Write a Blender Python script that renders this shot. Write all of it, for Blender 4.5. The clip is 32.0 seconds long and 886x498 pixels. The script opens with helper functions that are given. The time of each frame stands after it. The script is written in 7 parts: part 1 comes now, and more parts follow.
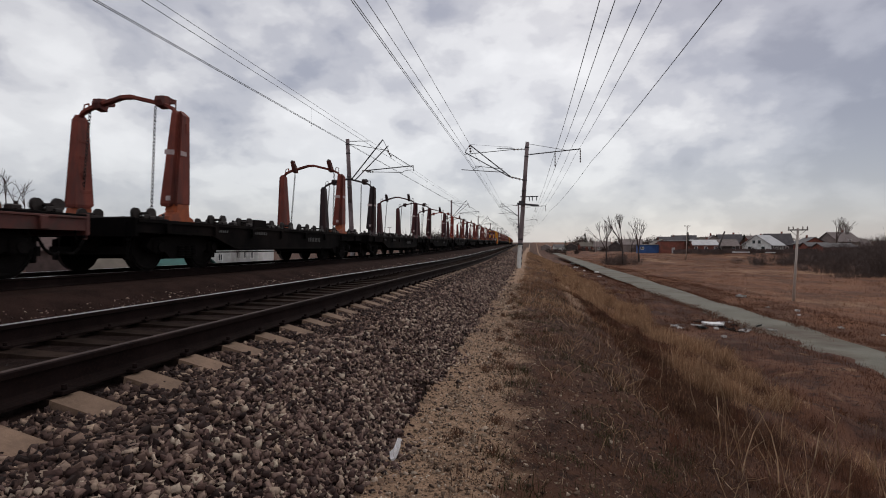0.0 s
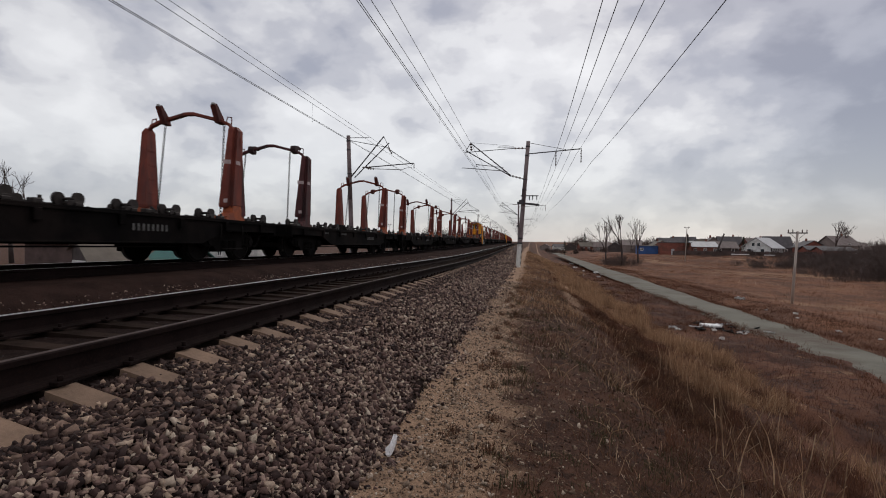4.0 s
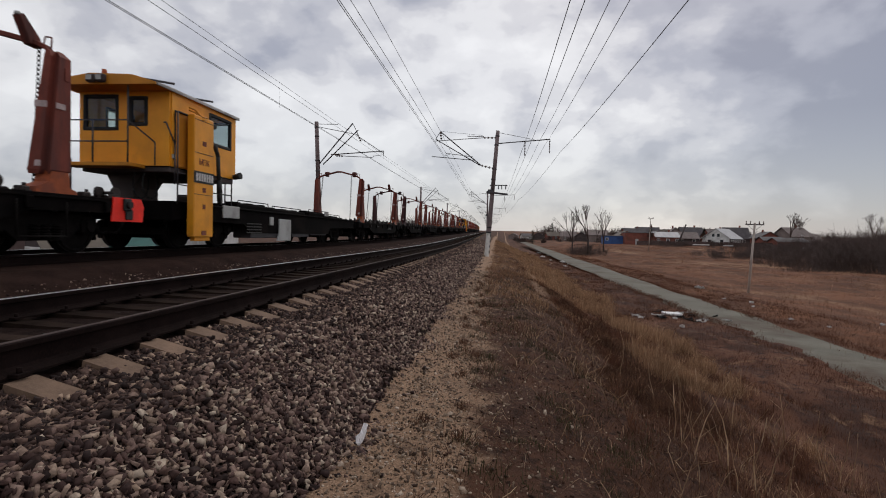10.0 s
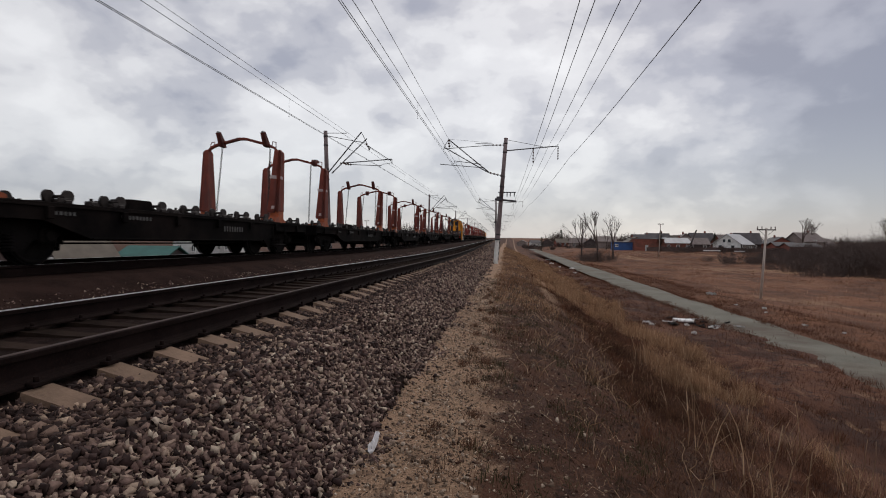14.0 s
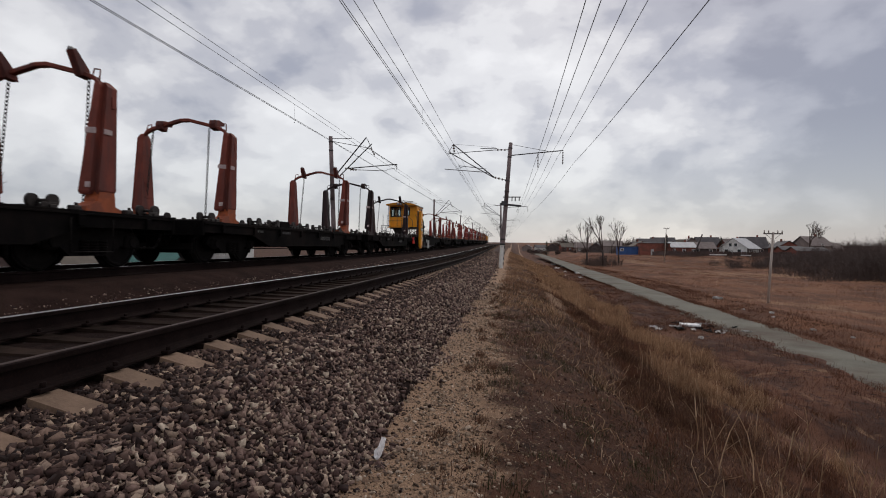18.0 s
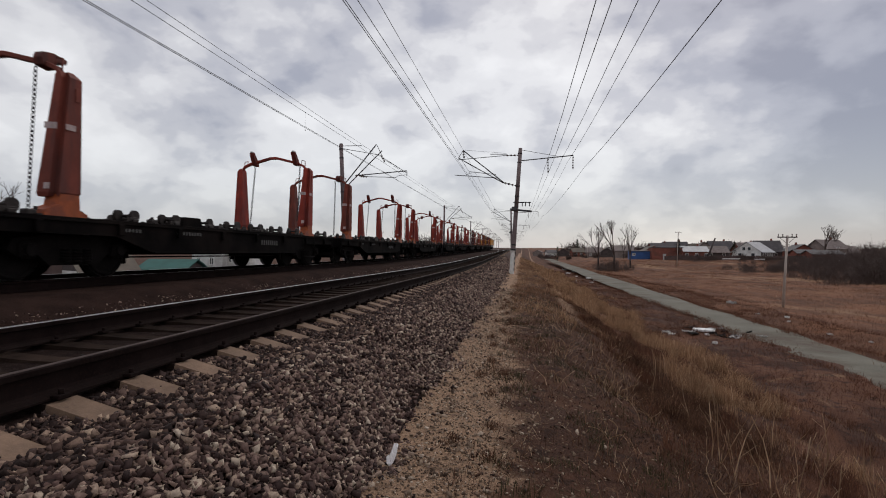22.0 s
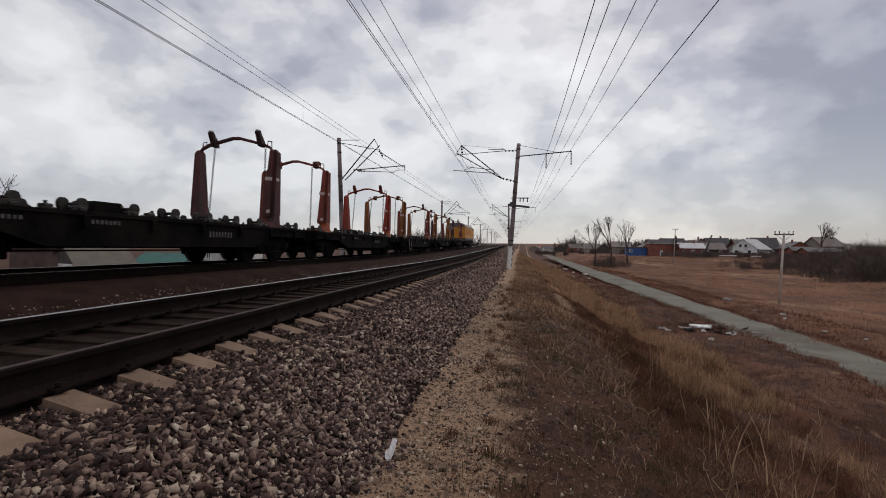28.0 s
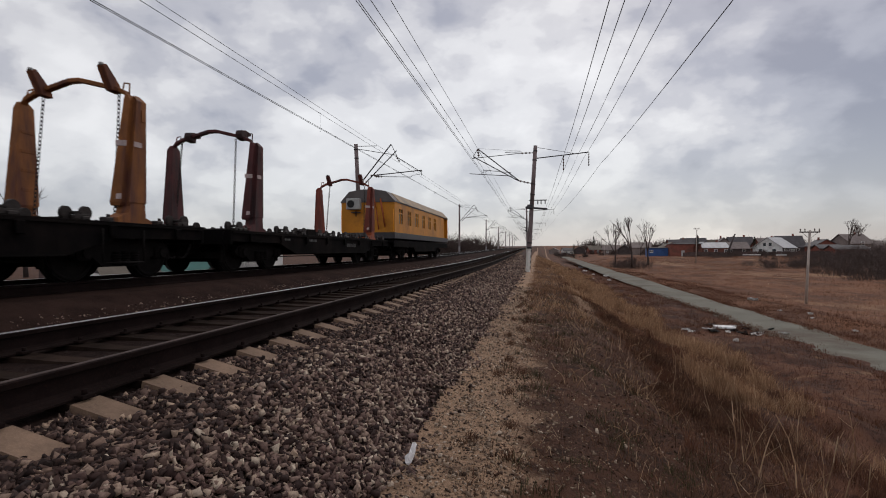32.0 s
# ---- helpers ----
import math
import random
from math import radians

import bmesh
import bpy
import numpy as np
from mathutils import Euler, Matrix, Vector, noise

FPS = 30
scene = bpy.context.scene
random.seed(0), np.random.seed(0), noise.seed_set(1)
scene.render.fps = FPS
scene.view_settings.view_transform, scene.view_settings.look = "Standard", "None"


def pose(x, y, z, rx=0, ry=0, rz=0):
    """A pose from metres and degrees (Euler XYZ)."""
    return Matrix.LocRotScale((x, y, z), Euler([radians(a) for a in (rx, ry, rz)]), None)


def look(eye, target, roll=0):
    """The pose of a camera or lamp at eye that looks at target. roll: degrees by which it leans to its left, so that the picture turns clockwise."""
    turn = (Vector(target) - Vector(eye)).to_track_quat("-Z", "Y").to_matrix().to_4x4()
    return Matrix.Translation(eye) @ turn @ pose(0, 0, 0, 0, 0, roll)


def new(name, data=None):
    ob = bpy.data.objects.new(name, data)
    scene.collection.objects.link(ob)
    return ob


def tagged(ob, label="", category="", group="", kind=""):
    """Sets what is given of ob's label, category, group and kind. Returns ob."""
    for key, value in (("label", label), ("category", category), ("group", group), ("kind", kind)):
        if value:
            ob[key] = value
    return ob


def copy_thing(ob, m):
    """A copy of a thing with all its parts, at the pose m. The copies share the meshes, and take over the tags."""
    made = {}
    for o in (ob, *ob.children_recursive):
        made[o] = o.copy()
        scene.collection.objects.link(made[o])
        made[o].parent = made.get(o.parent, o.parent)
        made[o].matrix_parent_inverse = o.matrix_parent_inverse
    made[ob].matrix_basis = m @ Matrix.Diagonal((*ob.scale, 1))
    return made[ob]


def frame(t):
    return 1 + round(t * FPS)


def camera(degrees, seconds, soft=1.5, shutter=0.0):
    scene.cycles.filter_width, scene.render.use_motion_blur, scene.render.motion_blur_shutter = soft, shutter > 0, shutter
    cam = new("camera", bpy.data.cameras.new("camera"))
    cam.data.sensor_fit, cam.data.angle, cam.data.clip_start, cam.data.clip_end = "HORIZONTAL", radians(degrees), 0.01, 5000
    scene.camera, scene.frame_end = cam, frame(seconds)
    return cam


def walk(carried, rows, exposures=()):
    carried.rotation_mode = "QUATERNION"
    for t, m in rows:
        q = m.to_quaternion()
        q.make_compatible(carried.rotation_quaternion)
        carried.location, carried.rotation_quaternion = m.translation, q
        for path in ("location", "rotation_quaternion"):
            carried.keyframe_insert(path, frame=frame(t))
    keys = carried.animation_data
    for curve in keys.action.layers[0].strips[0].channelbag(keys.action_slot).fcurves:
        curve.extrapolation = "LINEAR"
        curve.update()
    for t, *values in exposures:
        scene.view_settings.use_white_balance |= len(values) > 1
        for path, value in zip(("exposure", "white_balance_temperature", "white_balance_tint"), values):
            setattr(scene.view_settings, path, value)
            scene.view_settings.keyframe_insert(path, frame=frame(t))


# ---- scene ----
# Metres; y runs along the railway, x to the right of it, z = 0 at the near track's rail top.
cam = camera(79.06, 32.0, soft=1.0, shutter=0.1)
PATH = [
    (0.0, -0.000, 0.003, 0.628, 9.21, -0.17, 0.02),
    (0.5, -0.002, 0.002, 0.631, 10.09, 1.06, 0.11),
    (1.0, 0.001, 0.005, 0.624, 9.75, 0.84, -0.29),
    (1.5, 0.005, -0.000, 0.628, 9.27, 1.11, -0.04),
    (2.0, 0.009, -0.011, 0.629, 8.82, 1.16, -0.50),
    (2.5, 0.011, -0.014, 0.622, 9.16, 1.16, -0.21),
    (3.0, 0.012, -0.010, 0.623, 8.69, 0.57, -0.67),
    (3.5, 0.008, 0.004, 0.618, 9.10, -0.00, -0.77),
    (5.5, -0.007, 0.019, 0.627, 9.02, -0.78, -0.99),
    (6.0, -0.009, 0.018, 0.628, 8.27, -0.48, -0.86),
    (6.5, -0.008, 0.009, 0.626, 7.76, -0.54, -1.64),
    (7.0, -0.011, 0.010, 0.628, 7.64, -1.13, -1.85),
    (7.5, 0.007, -0.004, 0.631, 6.49, -1.31, -1.56),
    (8.0, 0.005, -0.017, 0.626, 6.13, -0.70, -2.07),
    (8.5, -0.006, -0.017, 0.629, 6.41, -0.95, -1.51),
    (9.0, -0.007, -0.022, 0.631, 6.41, -1.35, -2.16),
    (9.5, -0.007, -0.019, 0.632, 6.19, -2.15, -1.50),
    (10.0, -0.005, -0.020, 0.634, 5.85, -1.54, -1.22),
    (10.5, -0.003, -0.020, 0.631, 5.95, -1.32, -0.90),
    (11.0, -0.003, -0.020, 0.633, 5.51, -1.07, -0.67),
    (11.5, -0.000, -0.021, 0.635, 6.28, -1.15, -0.19),
    (12.0, -0.015, 0.004, 0.632, 7.18, -1.42, -0.59),
    (12.5, -0.020, 0.011, 0.634, 7.55, -0.94, -0.73),
    (13.0, -0.025, 0.005, 0.639, 7.18, -0.31, -0.68),
    (13.5, -0.013, -0.020, 0.638, 6.87, -0.05, -0.38),
    (14.0, -0.018, -0.028, 0.634, 6.77, -0.76, -0.84),
    (14.5, -0.025, -0.028, 0.636, 6.31, -0.81, -1.10),
    (16.5, -0.022, -0.009, 0.626, 6.82, -1.13, -1.58),
    (17.0, -0.023, -0.013, 0.630, 6.97, -0.89, -1.10),
    (17.5, -0.025, -0.018, 0.634, 7.67, -0.44, -0.81),
    (18.0, -0.027, -0.016, 0.633, 7.29, -0.25, -0.69),
    (18.5, -0.029, -0.018, 0.631, 7.60, -0.29, -0.90),
    (19.0, -0.015, -0.033, 0.635, 7.39, 0.02, -0.09),
    (19.5, -0.013, -0.043, 0.632, 6.83, -0.70, -0.36),
    (20.0, -0.010, -0.050, 0.637, 6.87, -0.05, 0.54),
    (20.5, -0.011, -0.037, 0.633, 7.99, -0.11, 0.83),
    (21.0, -0.022, -0.030, 0.633, 9.60, 0.42, 0.69),
    (21.5, -0.030, -0.026, 0.641, 8.08, 0.56, 0.73),
    (22.0, -0.029, -0.030, 0.634, 8.40, 0.37, -0.30),
    (22.5, -0.022, -0.027, 0.634, 7.46, 0.11, -1.05),
    (23.0, -0.037, -0.022, 0.628, 7.62, 0.50, -0.93),
    (23.5, -0.037, -0.019, 0.633, 8.28, 0.08, -0.33),
    (24.0, -0.030, -0.021, 0.635, 8.00, 0.37, 0.05),
    (24.5, -0.025, -0.029, 0.638, 7.36, 0.67, 0.27),
    (25.0, -0.021, -0.036, 0.637, 8.21, 0.31, 0.14),
    (25.5, -0.032, -0.026, 0.628, 9.91, 0.37, 0.31),
    (27.5, -0.049, -0.014, 0.628, 8.26, -0.00, -0.90),
    (28.0, -0.047, -0.018, 0.634, 8.11, -0.14, -0.64),
    (28.5, -0.041, -0.020, 0.632, 7.96, -0.10, -0.87),
    (29.0, -0.040, -0.016, 0.634, 7.86, -0.12, -1.10),
    (29.5, -0.042, -0.012, 0.632, 8.11, 0.16, -1.06),
    (30.0, -0.038, -0.015, 0.635, 8.01, 0.39, -0.73),
    (30.5, -0.035, -0.025, 0.637, 7.97, 0.56, -0.75),
    (31.0, -0.031, -0.021, 0.635, 7.92, 0.42, -0.38),
    (31.5, -0.034, -0.016, 0.630, 8.72, 0.32, -0.37),
    (32.0, -0.037, -0.014, 0.630, 10.06, 0.27, 0.31),
]
walk(cam, [(t, pose(x, y, z, 90 + pitch, roll, yaw)) for t, x, y, z, yaw, pitch, roll in PATH])

# ---------------------------------------------------------------- world and light
def make_world():
    w = bpy.data.worlds.new("overcast")
    scene.world = w
    w.use_nodes = True
    nt = w.node_tree
    nt.nodes.clear()
    N, L = nt.nodes.new, nt.links.new

    def math_node(op, a, b=None, clamp=False):
        n = N("ShaderNodeMath")
        n.operation, n.use_clamp = op, clamp
        for i, v in enumerate((a, b)):
            if v is None:
                continue
            if isinstance(v, (int, float)):
                n.inputs[i].default_value = v
            else:
                L(v, n.inputs[i])
        return n.outputs[0]

    out, bg, bg2, add = N("ShaderNodeOutputWorld"), N("ShaderNodeBackground"), N("ShaderNodeBackground"), N("ShaderNodeAddShader")
    sky = N("ShaderNodeTexSky")
    sky.sky_type, sky.sun_disc = "NISHITA", False
    sky.sun_elevation, sky.sun_rotation = radians(42), radians(SUN_TURN)
    L(sky.outputs[0], bg.inputs[0])
    bg.inputs[1].default_value = 0.02
    tc, sep = N("ShaderNodeTexCoord"), N("ShaderNodeSeparateXYZ")
    L(tc.outputs["Generated"], sep.inputs[0])
    x, y, z = sep.outputs
    com = N("ShaderNodeCombineXYZ")
    for k, v in enumerate((x, y, math_node("MULTIPLY", z, 1.7))):
        L(v, com.inputs[k])

    def noise_at(scale, detail, rough, shift, distort=0.0, colour=False):
        mp, n = N("ShaderNodeMapping"), N("ShaderNodeTexNoise")
        mp.inputs["Location"].default_value = shift
        L(com.outputs[0], mp.inputs[0])
        L(mp.outputs[0], n.inputs["Vector"])
        n.inputs["Scale"].default_value, n.inputs["Detail"].default_value = scale, detail
        n.inputs["Roughness"].default_value, n.inputs["Distortion"].default_value = rough, distort
        return n.outputs["Color" if colour else "Fac"]

    def vector_node(op, a, b):
        n = N("ShaderNodeVectorMath")
        n.operation = op
        for k, v in enumerate((a, b)):
            if isinstance(v, tuple):
                n.inputs[k].default_value = v
            else:
                L(v, n.inputs[k])
        return n

    # rolling heaps, and folds that give them edges
    big = math_node("SUBTRACT", noise_at(2.6, 2, 0.5, CLOUD_BIG), 0.5)
    mid = math_node("SUBTRACT", noise_at(5.6, 6, 0.46, CLOUD_MID, 0.0), 0.5)
    fold = math_node("SUBTRACT", math_node("ABSOLUTE", math_node("SUBTRACT", noise_at(4.3, 5, 0.5, (7.3, 2.2, 0.0), 0.2), 0.5)), 0.08)
    mix = math_node("ADD", math_node("MULTIPLY", big, 0.45), math_node("MULTIPLY", mid, 1.0))
    mix = math_node("ADD", mix, math_node("MULTIPLY", fold, 0.75))
    small = math_node("SUBTRACT", noise_at(13.0, 5, 0.5, (3.3, 0.7, 5.0), 0.3), 0.5)
    mix = math_node("ADD", mix, math_node("MULTIPLY", small, 0.45))
    # the sky's own thick and thin masses, their edges torn by noise
    torn = vector_node("SUBTRACT", noise_at(5.0, 5, 0.55, (1.9, 8.4, 0.0), 0.0, True), (0.5, 0.5, 0.5)).outputs[0]
    torn = vector_node("MULTIPLY", torn, (0.34, 0.34, 0.22)).outputs[0]
    way = vector_node("NORMALIZE", vector_node("ADD", tc.outputs["Generated"], torn).outputs[0], (0.0, 0.0, 0.0)).outputs[0]
    for az, el, wide, thin in CLOUDS:
        a, e = radians(az), radians(el)
        near = vector_node("DOT_PRODUCT", way, (math.sin(a) * math.cos(e), math.cos(a) * math.cos(e), math.sin(e))).outputs["Value"]
        r = N("ShaderNodeMapRange")
        r.interpolation_type = "SMOOTHERSTEP"
        r.inputs["From Min"].default_value, r.inputs["From Max"].default_value = math.cos(radians(wide * 1.7)), 1.0
        r.inputs["To Min"].default_value, r.inputs["To Max"].default_value = 0.0, thin * (0.15 if thin > 0 else 0.175)
        L(near, r.inputs[0])
        mix = math_node("ADD", mix, r.outputs[0])
    mix = math_node("ADD", mix, 0.50)
    ramp = N("ShaderNodeValToRGB")
    cr = ramp.color_ramp
    cr.interpolation = "EASE"
    stops = ((0.0, (0.19, 0.19, 0.235)), (0.25, (0.31, 0.308, 0.35)), (0.42, (0.45, 0.44, 0.465)), (0.52, (0.565, 0.55, 0.56)), (0.62, (0.665, 0.65, 0.65)), (0.80, (0.755, 0.74, 0.735)))
    while len(cr.elements) < len(stops):
        cr.elements.new(0.5)
    for e, (p, c) in zip(cr.elements, stops):
        e.position, e.color = p, (*c, 1)
    L(mix, ramp.inputs[0])
    # an even pale veil low over the horizon
    veil = N("ShaderNodeMix")
    veil.data_type = "RGBA"
    low = N("ShaderNodeMapRange")
    low.inputs["From Min"].default_value, low.inputs["From Max"].default_value = 0.0, 0.20
    low.inputs["To Min"].default_value, low.inputs["To Max"].default_value = 0.5, 0.0
    L(z, low.inputs[0])
    L(low.outputs[0], veil.inputs["Factor"])
    L(ramp.outputs[0], veil.inputs[6])
    veil.inputs[7].default_value = (0.41, 0.43, 0.48, 1)
    L(veil.outputs[2], bg2.inputs[0])
    bg2.inputs[1].default_value = 0.98
    L(bg.outputs[0], add.inputs[0])
    L(bg2.outputs[0], add.inputs[1])
    L(add.outputs[0], out.inputs[0])


SUN_TURN = 18.0
CLOUD_BIG, CLOUD_MID = (3.1, 1.7, 0.0), (0.6, 4.2, 0.0)
# azimuth from the line and height in degrees, half width in degrees, how thin (+) or thick (-)
CLOUDS = ((22.4, 15.1, 12.5, -1.0), (29.1, 10.3, 9.0, -0.7), (17.7, 20.7, 7.8, -0.6), (31.6, 20.4, 7.2, -1.1), (-10.6, 19.6, 6.6, -0.45), (-27.4, 11.1, 8.4, -0.45), (-3.4, 22.7, 6.6, -0.35),
          (-36.5, 18.4, 7.2, -0.3), (25.8, 5.8, 7.8, -0.25), (2.5, 18.2, 6.6, 0.8), (11.5, 9.1, 7.8, 0.9), (-16.6, 16.1, 5.4, 0.45), (-43.4, 13.0, 8.4, 0.5), (-26.3, 17.6, 4.8, 0.45),
          (-4.0, 14.0, 5.4, 0.55), (31.0, 16.6, 2.7, 0.7), (4.9, 23.7, 5.4, 0.3), (-33.6, 13.8, 4.8, 0.3), (-8.0, 7.0, 7.0, 0.35), (28.0, 3.5, 7.0, -0.8), (40.0, 8.0, 9.0, -0.6), (33.0, 3.5, 8.0, -0.9), (20.0, 4.0, 6.0, -0.4))
make_world()
sun = new("sun", bpy.data.lights.new("sun", "SUN"))
sun.data.energy, sun.data.angle, sun.data.color = 0.7, radians(20), (1.0, 0.96, 0.9)
sun.matrix_basis = look((60 * math.sin(radians(SUN_TURN)), 60 * math.cos(radians(SUN_TURN)), 55), (0, 0, 0))
scene.view_settings.exposure = 0.04

# ---------------------------------------------------------------- materials
def material(name, base, rough=0.8, metal=0.0, vary=0.25, scale=6.0, fine=60.0, bump=0.15, tint=None, stain=None, random=0.0, spec=0.3, streak=0.0):
    """Base colour broken by noise at two scales, a second tint, blotches of stain, and fine relief."""
    m = bpy.data.materials.new(name)
    m.use_nodes = True
    nt = m.node_tree
    N, L = nt.nodes.new, nt.links.new
    p = nt.nodes["Principled BSDF"]
    p.inputs["Roughness"].default_value, p.inputs["Metallic"].default_value = rough, metal
    p.inputs["Specular IOR Level"].default_value = spec
    tc = N("ShaderNodeTexCoord")

    def tex(s, detail=4.0, rough_=0.6, drawn=0.0):
        n = N("ShaderNodeTexNoise")
        n.inputs["Scale"].default_value, n.inputs["Detail"].default_value, n.inputs["Roughness"].default_value = s, detail, rough_
        if drawn:
            mp = N("ShaderNodeMapping")
            mp.inputs["Scale"].default_value = (1, 1, drawn)
            L(tc.outputs["Object"], mp.inputs[0])
            L(mp.outputs[0], n.inputs["Vector"])
        else:
            L(tc.outputs["Object"], n.inputs["Vector"])
        return n.outputs["Fac"]

    def mixed(fac, a, b, lo=0.35, hi=0.65):
        r, x = N("ShaderNodeMapRange"), N("ShaderNodeMix")
        x.data_type = "RGBA"
        r.inputs["From Min"].default_value, r.inputs["From Max"].default_value = lo, hi
        L(fac, r.inputs[0])
        L(r.outputs[0], x.inputs["Factor"])
        for i, c in ((6, a), (7, b)):
            if isinstance(c, tuple):
                x.inputs[i].default_value = (*c, 1)
            else:
                L(c, x.inputs[i])
        return x.outputs[2]

    dark, light = tuple(c * (1 - vary) for c in base), tuple(min(1, c * (1 + vary)) for c in base)
    coarse, small = tex(scale), tex(fine, 6, 0.7)
    col = mixed(coarse, dark, light)
    if tint:
        col = mixed(small, col, tint, 0.5, 0.75)
    if stain:
        col = mixed(tex(scale * (2.2 if streak else 0.37), 5, 0.65, streak), col, stain, 0.44 if streak else 0.5, 0.62)
    if random:
        info, hsv = N("ShaderNodeObjectInfo"), N("ShaderNodeHueSaturation")
        r = N("ShaderNodeMapRange")
        r.inputs["To Min"].default_value, r.inputs["To Max"].default_value = 1 - random, 1 + random
        L(info.outputs["Random"], r.inputs[0])
        L(r.outputs[0], hsv.inputs["Value"])
        L(col, hsv.inputs["Color"])
        col = hsv.outputs[0]
    L(col, p.inputs["Base Color"])
    if bump:
        b = N("ShaderNodeBump")
        b.inputs["Strength"].default_value, b.inputs["Distance"].default_value = bump, 0.02
        L(small, b.inputs["Height"])
        L(b.outputs[0], p.inputs["Normal"])
    return m


def island_material(name, stops, rough=0.9, fine=40.0, bump=0.2, leaf=0.0):
    """Each piece of a joined mesh takes a colour of its own from the stops; a leaf lets part of the light through."""
    m = bpy.data.materials.new(name)
    m.use_nodes = True
    nt = m.node_tree
    N, L = nt.nodes.new, nt.links.new
    p = nt.nodes["Principled BSDF"]
    p.inputs["Roughness"].default_value, p.inputs["Specular IOR Level"].default_value = rough, 0.2
    geo, ramp = N("ShaderNodeNewGeometry"), N("ShaderNodeValToRGB")
    cr = ramp.color_ramp
    while len(cr.elements) < len(stops):
        cr.elements.new(0.5)
    for e, (q, c) in zip(cr.elements, stops):
        e.position, e.color = q, (*c, 1)
    L(geo.outputs["Random Per Island"], ramp.inputs[0])
    tc, n = N("ShaderNodeTexCoord"), N("ShaderNodeTexNoise")
    n.inputs["Scale"].default_value, n.inputs["Detail"].default_value = fine, 5
    L(tc.outputs["Object"], n.inputs["Vector"])
    mul = N("ShaderNodeMix")
    mul.data_type, mul.blend_type = "RGBA", "MULTIPLY"
    mul.inputs["Factor"].default_value = 1.0
    r = N("ShaderNodeMapRange")
    r.inputs["From Min"].default_value, r.inputs["From Max"].default_value = 0.25, 0.75
    r.inputs["To Min"].default_value, r.inputs["To Max"].default_value = 0.6, 1.3
    L(n.outputs["Fac"], r.inputs[0])
    L(ramp.outputs[0], mul.inputs[6])
    L(r.outputs[0], mul.inputs[7])
    L(mul.outputs[2], p.inputs["Base Color"])
    if bump:
        b = N("ShaderNodeBump")
        b.inputs["Strength"].default_value, b.inputs["Distance"].default_value = bump, 0.01
        L(n.outputs["Fac"], b.inputs["Height"])
        L(b.outputs[0], p.inputs["Normal"])
    if leaf:
        thin, both = N("ShaderNodeBsdfTranslucent"), N("ShaderNodeMixShader")
        both.inputs[0].default_value = leaf
        L(mul.outputs[2], thin.inputs["Color"])
        L(p.outputs[0], both.inputs[1])
        L(thin.outputs[0], both.inputs[2])
        L(both.outputs[0], nt.nodes["Material Output"].inputs["Surface"])
    return m


def glass_material(name):
    m = bpy.data.materials.new(name)
    m.use_nodes = True
    p = m.node_tree.nodes["Principled BSDF"]
    p.inputs["Base Color"].default_value = (0.55, 0.62, 0.62, 1)
    p.inputs["Roughness"].default_value, p.inputs["Transmission Weight"].default_value, p.inputs["IOR"].default_value = 0.03, 1.0, 1.3
    return m


